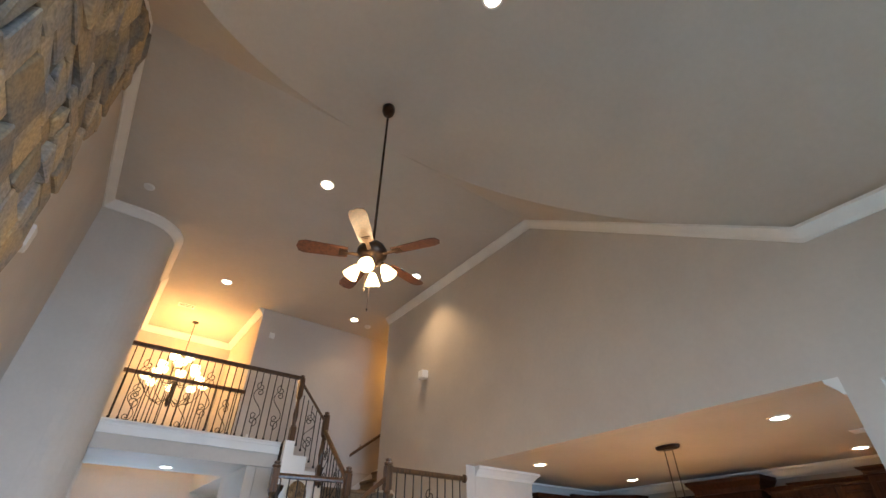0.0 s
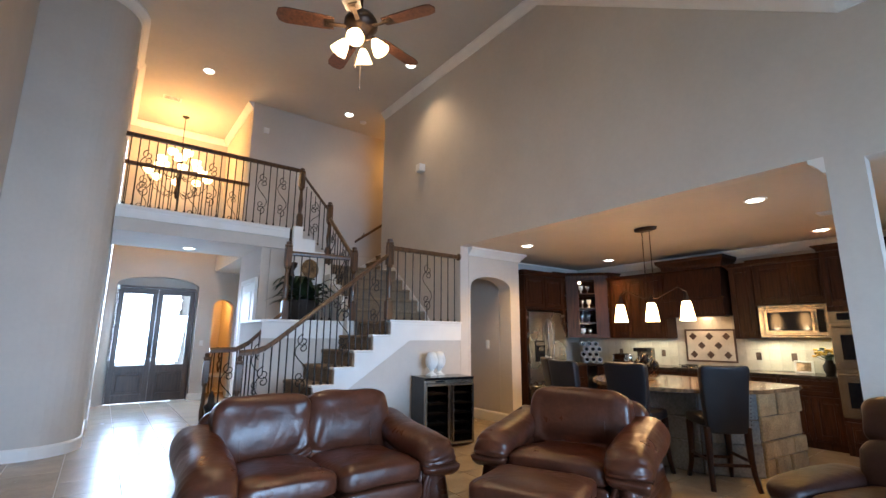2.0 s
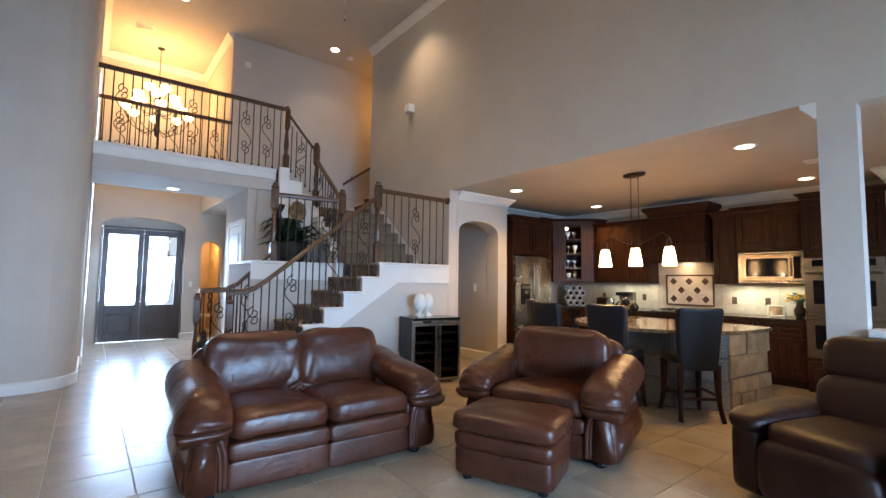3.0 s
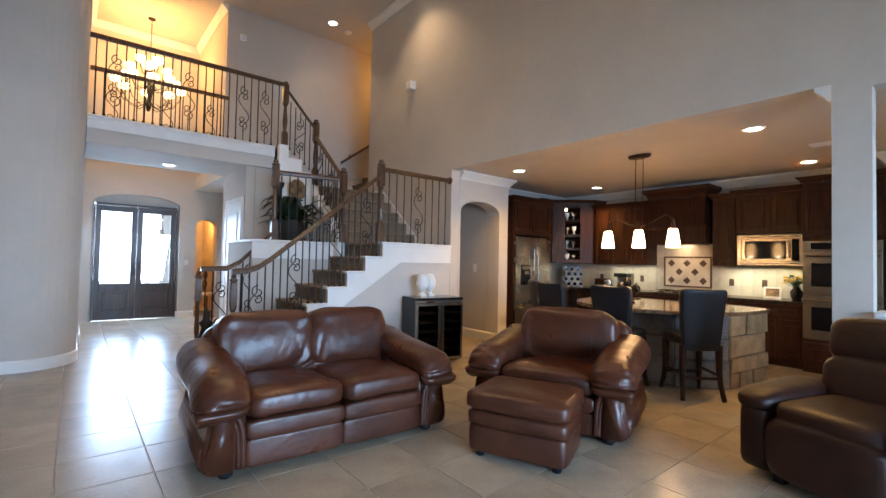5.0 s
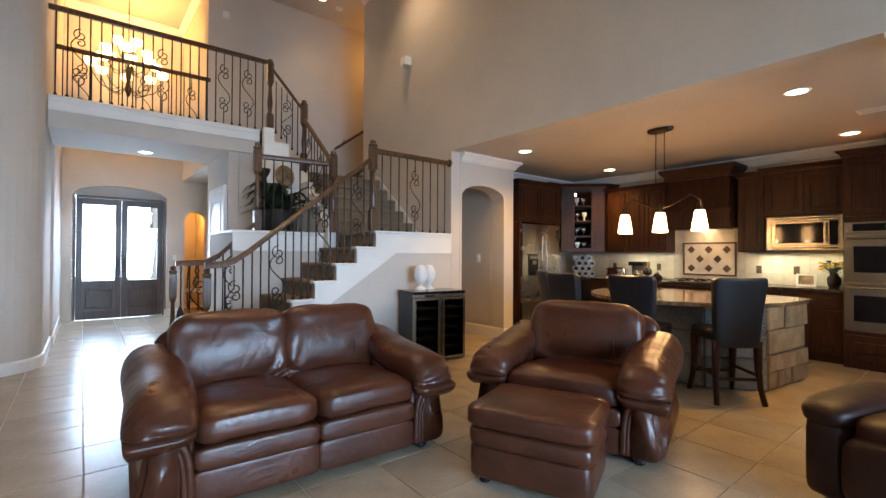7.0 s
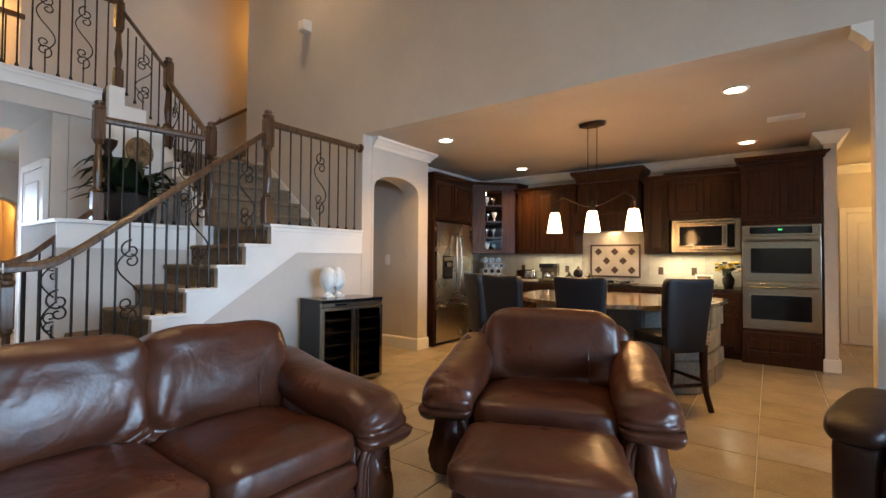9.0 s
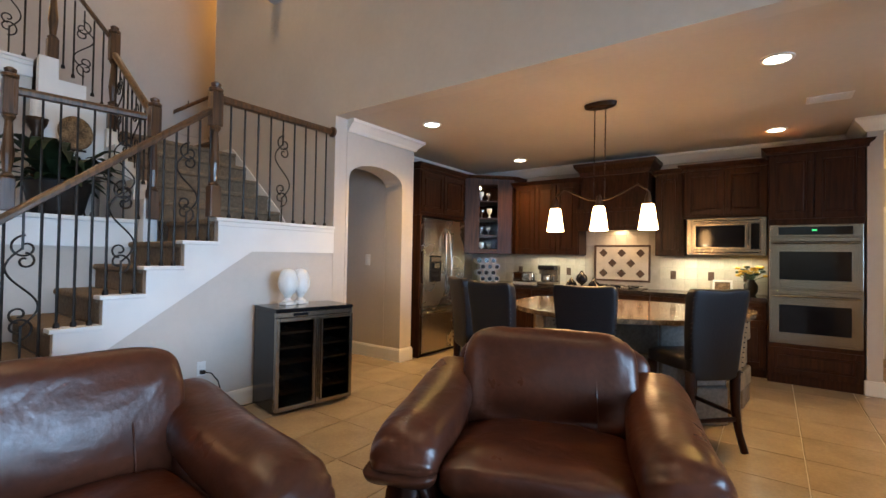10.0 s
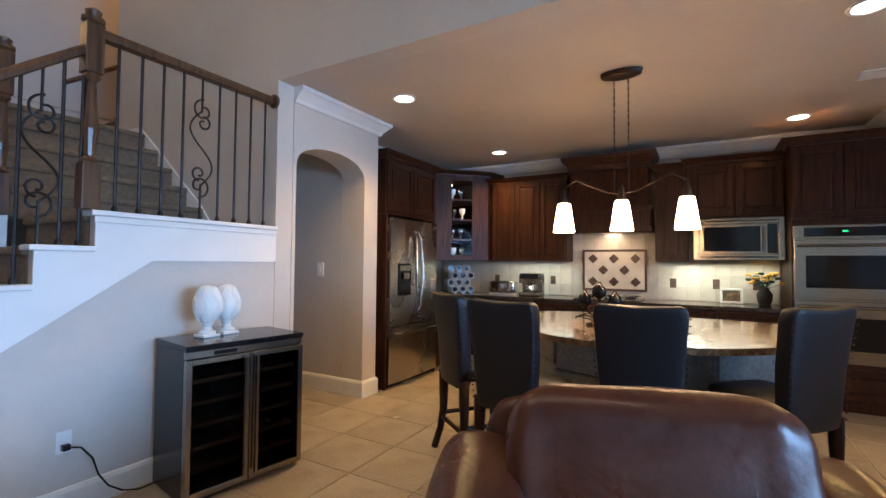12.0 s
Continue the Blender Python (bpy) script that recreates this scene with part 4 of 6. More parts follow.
def recliner(m):
    t = thing("recliner", m, "dark brown leather recliner with a high stuffed back", "recliner", "leather seating")
    b = B()
    puff(b, (0, 0.0, 0.27), (0.34, 0.44, 0.22), 0.3, 0.25)
    part("base", b, DARKLEATHER, t, smooth=True)
    b = B()
    puff(b, (0, -0.40, 0.27), (0.33, 0.12, 0.20), 0.45, 0.4, wrinkle=0.02)
    part("footrest", b, DARKLEATHER, t, smooth=True)
    b = B()
    puff(b, (0, -0.1, 0.46), (0.31, 0.38, 0.10), 0.45, 0.35, wrinkle=0.02)
    part("seat_cushion", b, DARKLEATHER, t, smooth=True)
    for z, hz, y in ((0.62, 0.20, 0.27), (0.90, 0.17, 0.36)):
        b = B()
        puff(b, (0, y, z), (0.36, 0.15, hz), 0.5, 0.4, m=pose(0, 0, 0, -14), wrinkle=0.02, seed=z)
        part("back_cushion", b, DARKLEATHER, t, smooth=True)
    b = B()
    puff(b, (0, 0.42, 0.58), (0.35, 0.09, 0.44), 0.3, m=pose(0, 0, 0, -12))
    part("back_shell", b, DARKLEATHER, t, smooth=True)
    for s in (-1, 1):
        b = B()
        puff(b, (s * 0.42, -0.02, 0.28), (0.11, 0.45, 0.24), 0.3, 0.35)
        part("arm", b, DARKLEATHER, t, smooth=True)
        b = B()
        puff(b, (s * 0.43, -0.08, 0.525), (0.145, 0.40, 0.085), 0.7, 0.55, m=pose(0, 0, 0, 3), wrinkle=0.04, seed=s)
        part("arm_pad", b, DARKLEATHER, t, smooth=True)
    for x in (-0.3, 0.3):
        b = B()
        box(b, x - 0.03, x + 0.03, -0.38, 0.38, 0, 0.06)
        part("runner", b, BLACK, t)


recliner(pose(4.25, 1.21, 0, 0, 0, -107) @ Matrix.Diagonal((0.95, 1, 0.96, 1)))

# ---- beside the stairs ----


def wine_cooler(m):
    t = thing("wine_cooler", m, "black wine cooler with two steel framed glass doors", "wine cooler")
    W, D, Hh = 0.72, 0.45, 0.855
    y0 = -D / 2 + 0.05
    for x0, x1, ya, yb, z0, z1 in ((-W / 2, -W / 2 + 0.03, y0, D / 2, 0.012, Hh - 0.02), (W / 2 - 0.03, W / 2, y0, D / 2, 0.012, Hh - 0.02), (-0.02, 0.02, y0, D / 2 - 0.03, 0.06, Hh - 0.065),
                                   (-W / 2 + 0.03, W / 2 - 0.03, D / 2 - 0.03, D / 2, 0.012, Hh - 0.02), (-W / 2 + 0.03, W / 2 - 0.03, y0, D / 2 - 0.03, 0.012, 0.06), (-W / 2 + 0.03, W / 2 - 0.03, y0, D / 2 - 0.03, Hh - 0.065, Hh - 0.02)):
        b = B()
        box(b, x0, x1, ya, yb, z0, z1)
        part("panel", b, BLACK, t)
    for s in (-1, 1):
        for k in range(5):
            z = 0.15 + 0.125 * k
            b = B()
            box(b, s * 0.175 - 0.15, s * 0.175 + 0.15, y0 + 0.02, D / 2 - 0.04, z, z + 0.008)
            box(b, s * 0.175 - 0.15, s * 0.175 + 0.15, y0 + 0.006, y0 + 0.02, z - 0.006, z + 0.018, 0.003)
            part("shelf", b, RAIL, t, "dark wooden bottle shelf")
            for j in range(2 + (k + s) % 2):
                if (k * 3 + j + s) % 4 == 0:
                    continue
                b = B()
                x = s * 0.175 - 0.09 + 0.09 * j
                lathe(b, [(0.014, 0.0), (0.014, 0.075), (0.036, 0.12), (0.036, 0.27), (0.02, 0.28)], n=12, m=Matrix.Translation((x, y0 + 0.03, z + 0.046)) @ pose(0, 0, 0, -90))
                part("bottle", b, BLACKGLASS, t, "dark wine bottle lying on a shelf", smooth=True)
    b = B()
    box(b, -W / 2 - 0.004, W / 2 + 0.004, -D / 2 + 0.0, D / 2, Hh - 0.019, Hh + 0.012, 0.006)
    part("top", b, BLACKGLASS, t, "glossy black top")
    b = B()
    box(b, -W / 2, W / 2, -D / 2 + 0.012, -D / 2 + 0.05, Hh - 0.062, Hh - 0.02, 0.003)
    part("control_strip", b, STEEL, t, "steel strip with a dark display")
    b = B()
    box(b, -0.21, -0.08, -D / 2 + 0.008, -D / 2 + 0.013, Hh - 0.052, Hh - 0.03)
    part("display", b, BLACKGLASS, t)
    for s in (-1, 1):
        d = B()
        x0, x1 = (-W / 2, -0.003) if s < 0 else (0.003, W / 2)
        z0, z1 = 0.03, Hh - 0.065
        for a, c, e, f in ((x0, x0 + 0.03, z0, z1), (x1 - 0.03, x1, z0, z1), (x0 + 0.03, x1 - 0.03, z0, z0 + 0.035), (x0 + 0.03, x1 - 0.03, z1 - 0.03, z1)):
            box(d, a, c, -D / 2, -D / 2 + 0.045, e, f, 0.003)
        door = part("door", d, STEEL, t, "steel door frame")
        d = B()
        box(d, x0 + 0.031, x1 - 0.031, -D / 2 + 0.012, -D / 2 + 0.02, z0 + 0.036, z1 - 0.031)
        part("pane", d, TINTED, door, "dark tinted glass").visible_shadow = False
        d = B()
        hx = x1 - 0.03 if s < 0 else x0 + 0.03
        tube(d, [(hx, -D / 2 - 0.03, z0 + 0.05), (hx, -D / 2 - 0.03, z1 - 0.02)], 0.009, 8)
        for z in (z0 + 0.1, z1 - 0.1):
            tube(d, [(hx, -D / 2, z), (hx, -D / 2 - 0.03, z)], 0.006, 6)
        part("handle", d, STEEL, door, "long steel bar handle")
    for x in (-0.27, 0.27):
        for y in (-0.1, 0.15):
            b = B()
            lathe(b, [(0.018, 0), (0.018, 0.014)], (x, y, 0), 8)
            part("foot", b, BLACK, t)


wine_cooler(pose(4.385, 5.69, 0, 0, 0, -9.5))


def egg_finial(m):
    t = thing("egg_ornament", m, "white ceramic egg ornament on a turned foot on the wine cooler", "ornament", "egg ornaments")
    b = B()
    box(b, -0.055, 0.055, -0.055, 0.055, 0, 0.018, 0.004)
    lathe(b, [(0.05, 0.018), (0.052, 0.03), (0.03, 0.042), (0.024, 0.06), (0.034, 0.075), (0.04, 0.085)], n=20)
    part("foot", b, CREAM, t, smooth=False)
    b = B()
    lathe(b, [(0.03, 0.083)] + [(0.083 * math.sin(math.pi * k / 16) ** 0.85 * (1.0 if k < 9 else 0.97), 0.20 - 0.12 * math.cos(math.pi * k / 16)) for k in range(2, 17)], n=28)
    part("egg", b, CREAM, t, smooth=True)
    for k in range(8):
        b = B()
        a = 2 * math.pi * k / 8
        tube(b, [(0.085 * math.sin(math.pi * j / 16) ** 0.85 * math.cos(a + 0.2 * math.sin(j)), 0.085 * math.sin(math.pi * j / 16) ** 0.85 * math.sin(a + 0.2 * math.sin(j)), 0.20 - 0.121 * math.cos(math.pi * j / 16)) for j in range(3, 15)], 0.003, 4)
        part("rib", b, CREAM, t)


egg_finial(pose(4.26, 5.77, 0.868))
egg_finial(pose(4.405, 5.79, 0.868))


def outlet(m, label="white wall socket plate", holes=True, name="wall_socket", category="socket", group="wall plates", mat=None):
    t = thing(name, m, label, category, group)
    b = B()
    box(b, -0.035, 0.035, -0.006, 0, -0.057, 0.057, 0.002)
    part("plate", b, mat or PLASTIC, t)
    for z in (-0.022, 0.022):
        b = B()
        if holes:
            box(b, -0.016, 0.016, -0.009, -0.006, z - 0.014, z + 0.014, 0.002)
        elif z > 0:
            box(b, -0.012, 0.012, -0.010, -0.006, -0.026, 0.026, 0.002)
        else:
            box(b, -0.003, 0.003, -0.0075, -0.006, -0.05, -0.044)
        part("insert", b, mat or PLASTIC, t)
    return t


outlet(pose(3.64, YA - 0.001, 0.38), "white wall socket with a black plug under the stairs")
cord = thing("power_cord", pose(0, 0, 0), "black power cord from the wall socket to the wine cooler", "cord")
bm = B()
box(bm, 3.622, 3.658, YA - 0.045, YA - 0.011, 0.34, 0.372, 0.005)
part("plug", bm, BLACK, cord)
bm = B()
tube(bm, [(3.66, YA - 0.04, 0.352), (3.70, YA - 0.05, 0.34), (3.75, YA - 0.06, 0.27), (3.78, YA - 0.06, 0.17), (3.83, YA - 0.06, 0.09), (3.90, YA - 0.06, 0.035), (3.98, YA - 0.07, 0.01), (4.06, YA - 0.09, 0.02), (4.13, YA - 0.10, 0.045), (4.20, YA - 0.10, 0.06)], 0.005, 6)
part("cable", bm, BLACK, cord)
s = outlet(pose(6.049, 6.60, 1.26, 0, 0, -90) @ Matrix.Scale(1.25, 4), "white light switch in the arched passage", False, "light_switch", "switch")
outlet(pose(2.85, 9.759, ZF + 0.32), "white wall socket low on the upper landing wall")
outlet(pose(2.44, YD - 0.001, 1.22), "white light switch beside the front door", False, "light_switch", "switch")

# ---- kitchen ----


def raised_door(t, x, y0, y1, z0, z1, handle=None, mat=CAB, axis="x"):
    """A cabinet door with a raised panel, facing -x (axis x) or -y (axis y)."""
    def bx(b, d0, d1, u0, u1, v0, v1, bev=0.0):
        if axis == "x":
            box(b, x - d1, x - d0, u0, u1, v0, v1, bev)
        else:
            box(b, u0, u1, x - d1, x - d0, v0, v1, bev)
    f = min(0.06, (y1 - y0) * 0.2, (z1 - z0) * 0.25)
    b = B()
    for a, c, e, g in ((y0, y0 + f, z0, z1), (y1 - f, y1, z0, z1), (y0 + f, y1 - f, z0, z0 + f), (y0 + f, y1 - f, z1 - f, z1)):
        bx(b, 0.001, 0.022, a, c, e, g, 0.003)
    d = part("door", b, mat, t)
    b = B()
    bx(b, 0.001, 0.009, y0 + f, y1 - f, z0 + f, z1 - f)
    bx(b, 0.009, 0.019, y0 + f + 0.022, y1 - f - 0.022, z0 + f + 0.022, z1 - f - 0.022, 0.008)
    part("panel", b, mat, d)
    if handle is not None:
        b = B()
        u, v = handle
        if axis == "x":
            lathe(b, [(0.006, 0), (0.006, 0.012), (0.014, 0.018), (0.013, 0.026), (0.005, 0.03)], n=10, m=Matrix.Translation((x - 0.022, u, v)) @ pose(0, 0, 0, 0, -90))
        else:
            lathe(b, [(0.006, 0), (0.006, 0.012), (0.014, 0.018), (0.013, 0.026), (0.005, 0.03)], n=10, m=Matrix.Translation((u, x - 0.022, v)) @ pose(0, 0, 0, 90))
        part("knob", b, BRONZE, d, "dark bronze knob")
    return d


def cabinet(name, x0, x1, y0, y1, z0, z1, doors, label, axis="x", crown=0.0, drawers=()):
    """A cabinet unit; doors: (u0, u1, v0, v1)."""
    t = thing(name, pose(0, 0, 0), label, "cabinet", "kitchen cabinets")
    b = B()
    box(b, x0, x1, y0, y1, z0, z1, 0.003)
    part("body", b, CAB, t)
    face = x0 if axis == "x" else y0
    for u0, u1, v0, v1 in doors:
        low = z0 > 1
        raised_door(t, face, u0 + 0.006, u1 - 0.006, v0 + 0.006, v1 - 0.006, ((u0 + u1) / 2 if v1 - v0 < 0.25 else u0 + 0.045, (v0 + v1) / 2 if v1 - v0 < 0.25 else (v0 + 0.08 if low else v1 - 0.08)), axis=axis)
    if crown:
        b = B()
        prof = [(0, 0), (0.02, 0), (0.025, 0.03), (0.06, 0.06), (0.07, 0.08), (0, 0.08)]
        if axis == "x":
            sweep(b, [(x1, y1, z1 - 0.01), (x0, y1, z1 - 0.01), (x0, y0, z1 - 0.01), (x1, y0, z1 - 0.01)], prof)
        else:
            sweep(b, [(x0, y1, z1 - 0.01), (x0, y0, z1 - 0.01), (x1, y0, z1 - 0.01), (x1, y1, z1 - 0.01)], prof)
        part("cornice", b, CAB, t)
    return t


XB = 8.735   # kitchen back wall
# refrigerator and its surround
FX0, FX1, FY = 6.40, 7.36, 5.93
cabinet("refrigerator_cabinet", FX0 - 0.03, FX1 + 0.03, 6.0, 6.655, 1.86, 2.47, [(FX0 - 0.02, (FX0 + FX1) / 2, 1.9, 2.44), ((FX0 + FX1) / 2, FX1 + 0.02, 1.9, 2.44)], "dark brown wooden cabinet above the refrigerator", "y", 0.07)
t = thing("refrigerator_surround", pose(0, 0, 0), "dark brown wooden side panel of the refrigerator", "cabinet", "kitchen cabinets")
for x in (FX0 - 0.03, FX1 + 0.005):
    bm = B()
    box(bm, x, x + 0.025, 5.98, 6.655, 0, 1.858, 0.002)
    part("panel", bm, CAB, t)


def refrigerator():
    t = thing("refrigerator", pose(0, 0, 0), "stainless steel french door refrigerator with a water dispenser", "refrigerator")
    b = B()
    box(b, FX0 + 0.005, FX1 - 0.005, FY + 0.07, 6.6, 0.02, 1.80, 0.005)
    part("body", b, BLACK, t)
    mid = (FX0 + FX1) / 2
    for x0, x1, s in ((FX0 + 0.004, mid - 0.003, 1), (mid + 0.003, FX1 - 0.004, -1)):
        b = B()
        pts = []
        n = 8
        prism(b, [(x0, FY + 0.068)] + [(x0 + (x1 - x0) * i / n, FY + 0.022 - 0.022 * math.sin(math.pi * (0.12 + 0.76 * (i / n)))) for i in range(n + 1)] + [(x1, FY + 0.068)], "z", 0.66, 1.82)
        d = part("door", b, FRIDGE, t, "brushed steel door")
        b = B()
        hx = x1 - 0.035 if s > 0 else x0 + 0.035
        tube(b, [(hx, FY - 0.0, 0.78), (hx - s * 0.008, FY - 0.035, 0.86), (hx - s * 0.03, FY - 0.055, 1.22), (hx - s * 0.008, FY - 0.035, 1.62), (hx, FY - 0.0, 1.70)], 0.013, 8)
        part("handle", b, STEEL, d, "curved steel bar handle")
        if s > 0:
            b = B()
            box(b, x0 + 0.12, x1 - 0.11, FY - 0.006, FY + 0.012, 0.98, 1.33, 0.006)
            w = part("dispenser", b, BLACKGLASS, d, "black water dispenser")
            b = B()
            box(b, x0 + 0.14, x1 - 0.13, FY - 0.012, FY - 0.006, 1.25, 1.31, 0.002)
            box(b, x0 + 0.19, x1 - 0.18, FY - 0.03, FY - 0.006, 1.16, 1.23, 0.004)
            part("spout", b, STEEL, w)
    b = B()
    n = 8
    prism(b, [(FX0 + 0.004, FY + 0.068)] + [(FX0 + (FX1 - FX0) * i / n, FY + 0.022 - 0.025 * math.sin(math.pi * (0.08 + 0.84 * i / n))) for i in range(n + 1)] + [(FX1 - 0.004, FY + 0.068)], "z", 0.06, 0.648)
    d = part("freezer_drawer", b, FRIDGE, t, "brushed steel freezer drawer")
    b = B()
    tube(b, [(FX0 + 0.08, FY, 0.58), (FX0 + 0.12, FY - 0.05, 0.58), (mid, FY - 0.065, 0.585), (FX1 - 0.12, FY - 0.05, 0.58), (FX1 - 0.08, FY, 0.58)], 0.013, 8)
    part("handle", b, STEEL, d)
    b = B()
    box(b, FX0 + 0.03, FX1 - 0.03, FY + 0.08, 6.5, 0, 0.02)
    part("plinth", b, BLACK, t)


refrigerator()

# corner cabinet with a glass door, set at an angle
t = thing("corner_cabinet", pose(0, 0, 0), "dark wooden corner cabinet with a glass door and lit shelves", "cabinet", "kitchen cabinets")
ca, cb = Vector((7.82, 6.28)), Vector((8.40, 5.70))
dirv = (cb - ca).normalized()
nrm = Vector((-dirv.y, dirv.x))
if nrm.x > 0:
    nrm = -nrm
bm = B()
prism(bm, [(ca.x, ca.y), (7.45, 6.28), (7.45, 6.65), (XB - 0.003, 6.65), (XB - 0.003, 5.66), (cb.x, cb.y), (cb.x + 0.03, cb.y + 0.02), (XB - 0.03, 5.69), (XB - 0.03, 6.62), (7.48, 6.62), (7.48, 6.31), (ca.x + 0.01, ca.y + 0.03)], "z", 1.38, 2.56)
part("body", bm, CAB, t)
for z in (1.38, 1.66, 1.94, 2.22, 2.54):
    bm = B()
    prism(bm, [(ca.x + 0.02, ca.y + 0.02), (7.5, 6.6), (XB - 0.04, 6.6), (XB - 0.04, 5.7), (cb.x + 0.02, cb.y + 0.02)], "z", z, z + 0.02)
    part("shelf", bm, CAB, t)
mdoor = Matrix.Translation((ca.x, ca.y, 0)) @ pose(0, 0, 0, 0, 0, math.degrees(math.atan2(dirv.y, dirv.x)))
L = (cb - ca).length
bm = B()
for a, c, e, g in ((0.02, 0.26, 1.38, 2.56), (L - 0.26, L - 0.02, 1.38, 2.56), (0.26, L - 0.26, 1.38, 1.45), (0.26, L - 0.26, 2.49, 2.56)):
    box(bm, a, c, -0.022, 0.0, e, g, 0.003, m=mdoor)
d = part("door", bm, CAB, t)
bm = B()
box(bm, 0.26, L - 0.26, -0.012, -0.008, 1.45, 2.49, m=mdoor)
part("pane", bm, GLASS, d).visible_shadow = False
for k, z in enumerate((1.40, 1.68, 1.96, 2.24)):
    for j in range(2):
        g = thing("glass_vase", mdoor @ pose(0.34 + 0.13 * j, 0.16 + 0.05 * (k % 2), z), "small clear glass vase on a cabinet shelf", "vase", "cabinet glasses")
        bm = B()
        lathe(bm, [(0.03, 0), (0.032, 0.01), (0.012, 0.03), (0.012, 0.06), (0.04, 0.10), (0.045, 0.16)], n=12)
        part("bowl", bm, CREAM if (k + j) % 3 == 0 else CHROME, g, smooth=True)
lamp("cabinet_lamp", "POINT", (8.25, 6.25, 2.47), 1.2, WARM, radius=0.03)
bm = B()
pr = [(0, 0), (0.02, 0), (0.025, 0.03), (0.06, 0.06), (0.07, 0.08), (0, 0.08)]
sweep(bm, [(7.45, 6.28, 2.55), (ca.x, ca.y, 2.55), (cb.x, cb.y, 2.55), (XB - 0.02, 5.66, 2.55)], pr)
part("cornice", bm, CAB, t)

# wall cabinets, hood, microwave
cabinet("wall_cabinet", 8.39, XB - 0.003, 4.60, 5.65, 1.38, 2.45, [(5.30, 5.64, 1.38, 2.45), (4.95, 5.30, 1.38, 2.45), (4.61, 4.95, 1.38, 2.45)], "dark brown wooden wall cabinet with raised panel doors", crown=0.07)
cabinet("wall_cabinet", 8.39, XB - 0.003, 3.22, 3.56, 1.38, 2.45, [(3.23, 3.55, 1.38, 2.45)], "narrow dark brown wooden wall cabinet beside the hood", crown=0.07)
cabinet("wall_cabinet", 8.33, XB - 0.003, 2.335, 3.215, 1.86, 2.47, [(2.34, 2.77, 1.88, 2.45), (2.77, 3.20, 1.88, 2.45)], "dark brown wooden wall cabinet above the microwave", crown=0.07)


def hood():
    t = thing("range_hood", pose(0, 0, 0), "dark brown wooden range hood with a stepped top", "range hood")
    b = B()
    box(b, 8.20, XB - 0.003, 3.60, 4.56, 1.74, 2.02, 0.006)
    part("apron", b, CAB, t)
    b = B()
    prism(b, [(8.22, 2.021), (XB - 0.004, 2.021), (XB - 0.004, 2.5), (8.30, 2.5)], "y", 3.63, 4.53)
    part("chimney", b, CAB, t)
    b = B()
    sweep(b, [(XB - 0.02, 4.53, 2.5), (8.28, 4.53, 2.5), (8.28, 3.63, 2.5), (XB - 0.02, 3.63, 2.5)], [(0, 0), (0.02, 0), (0.03, 0.06), (0.09, 0.13), (0.10, 0.18), (-0.1, 0.18), (-0.1, 0)])
    part("cornice", b, CAB, t)
    b = B()
    box(b, 8.185, 8.199, 3.58, 4.58, 1.72, 1.78, 0.004)
    box(b, 8.185, 8.199, 3.58, 4.58, 1.98, 2.03, 0.004)
    part("moulding", b, CAB, t)
    b = B()
    box(b, 8.3, 8.66, 3.7, 4.46, 1.725, 1.739)
    part("filter", b, STEEL, t)


hood()
lamp("hood_lamp", "AREA", (8.48, 4.08, 1.715), 5, WARM, (8.6, 4.08, 0), size=(0.2, 0.6))


def microwave():
    t = thing("microwave", pose(0, 0, 0), "built-in stainless steel microwave with a dark window", "microwave")
    y0, y1, z0, z1, x = 2.345, 3.165, 1.40, 1.845, 8.24
    b = B()
    box(b, x + 0.03, XB - 0.003, y0, y1, z0, z1, 0.003)
    part("body", b, CAB, t)
    b = B()
    for a, c, e, f in ((y0, y0 + 0.055, z0, z1), (y1 - 0.055, y1, z0, z1), (y0 + 0.055, y1 - 0.055, z0, z0 + 0.06), (y0 + 0.055, y1 - 0.055, z1 - 0.06, z1)):
        box(b, x, x + 0.029, a, c, e, f, 0.004)
    part("trim_frame", b, STEEL, t, "brushed steel frame")
    b = B()
    box(b, x + 0.006, x + 0.028, y0 + 0.056, y1 - 0.056, z0 + 0.061, z1 - 0.061, 0.004)
    d = part("door", b, STEEL, t)
    b = B()
    box(b, x + 0.001, x + 0.005, y0 + 0.21, y1 - 0.10, z0 + 0.09, z1 - 0.09, 0.002)
    part("window", b, BLACKGLASS, d, "dark glass window")
    b = B()
    box(b, x + 0.001, x + 0.005, y0 + 0.065, y0 + 0.15, z0 + 0.07, z1 - 0.07, 0.002)
    part("keypad", b, BLACKGLASS, t)
    b = B()
    tube(b, [(x - 0.03, y0 + 0.18, z0 + 0.1), (x - 0.03, y0 + 0.18, z1 - 0.1)], 0.009, 8)
    for z in (z0 + 0.12, z1 - 0.12):
        tube(b, [(x + 0.006, y0 + 0.18, z), (x - 0.03, y0 + 0.18, z)], 0.006, 6)
    part("handle", b, STEEL, d)
    for z in (z0 + 0.03, z1 - 0.03):
        b = B()
        box(b, x - 0.002, x + 0.001, y0 + 0.07, y1 - 0.07, z - 0.006, z + 0.006)
        part("vent_slot", b, BLACK, t)


microwave()

# oven tower
TX, TY0, TY1 = 8.03, 1.535, 2.33
cabinet("oven_cabinet", TX, XB - 0.003, TY0 - 0.01, TY1 + 0.0, 0.0, 2.52, [(TY0, (TY0 + TY1) / 2, 1.79, 2.49), ((TY0 + TY1) / 2, TY1 - 0.005, 1.79, 2.49), (TY0, TY1 - 0.005, 0.10, 0.40)], "tall dark brown wooden cabinet around the double oven", crown=0.07)


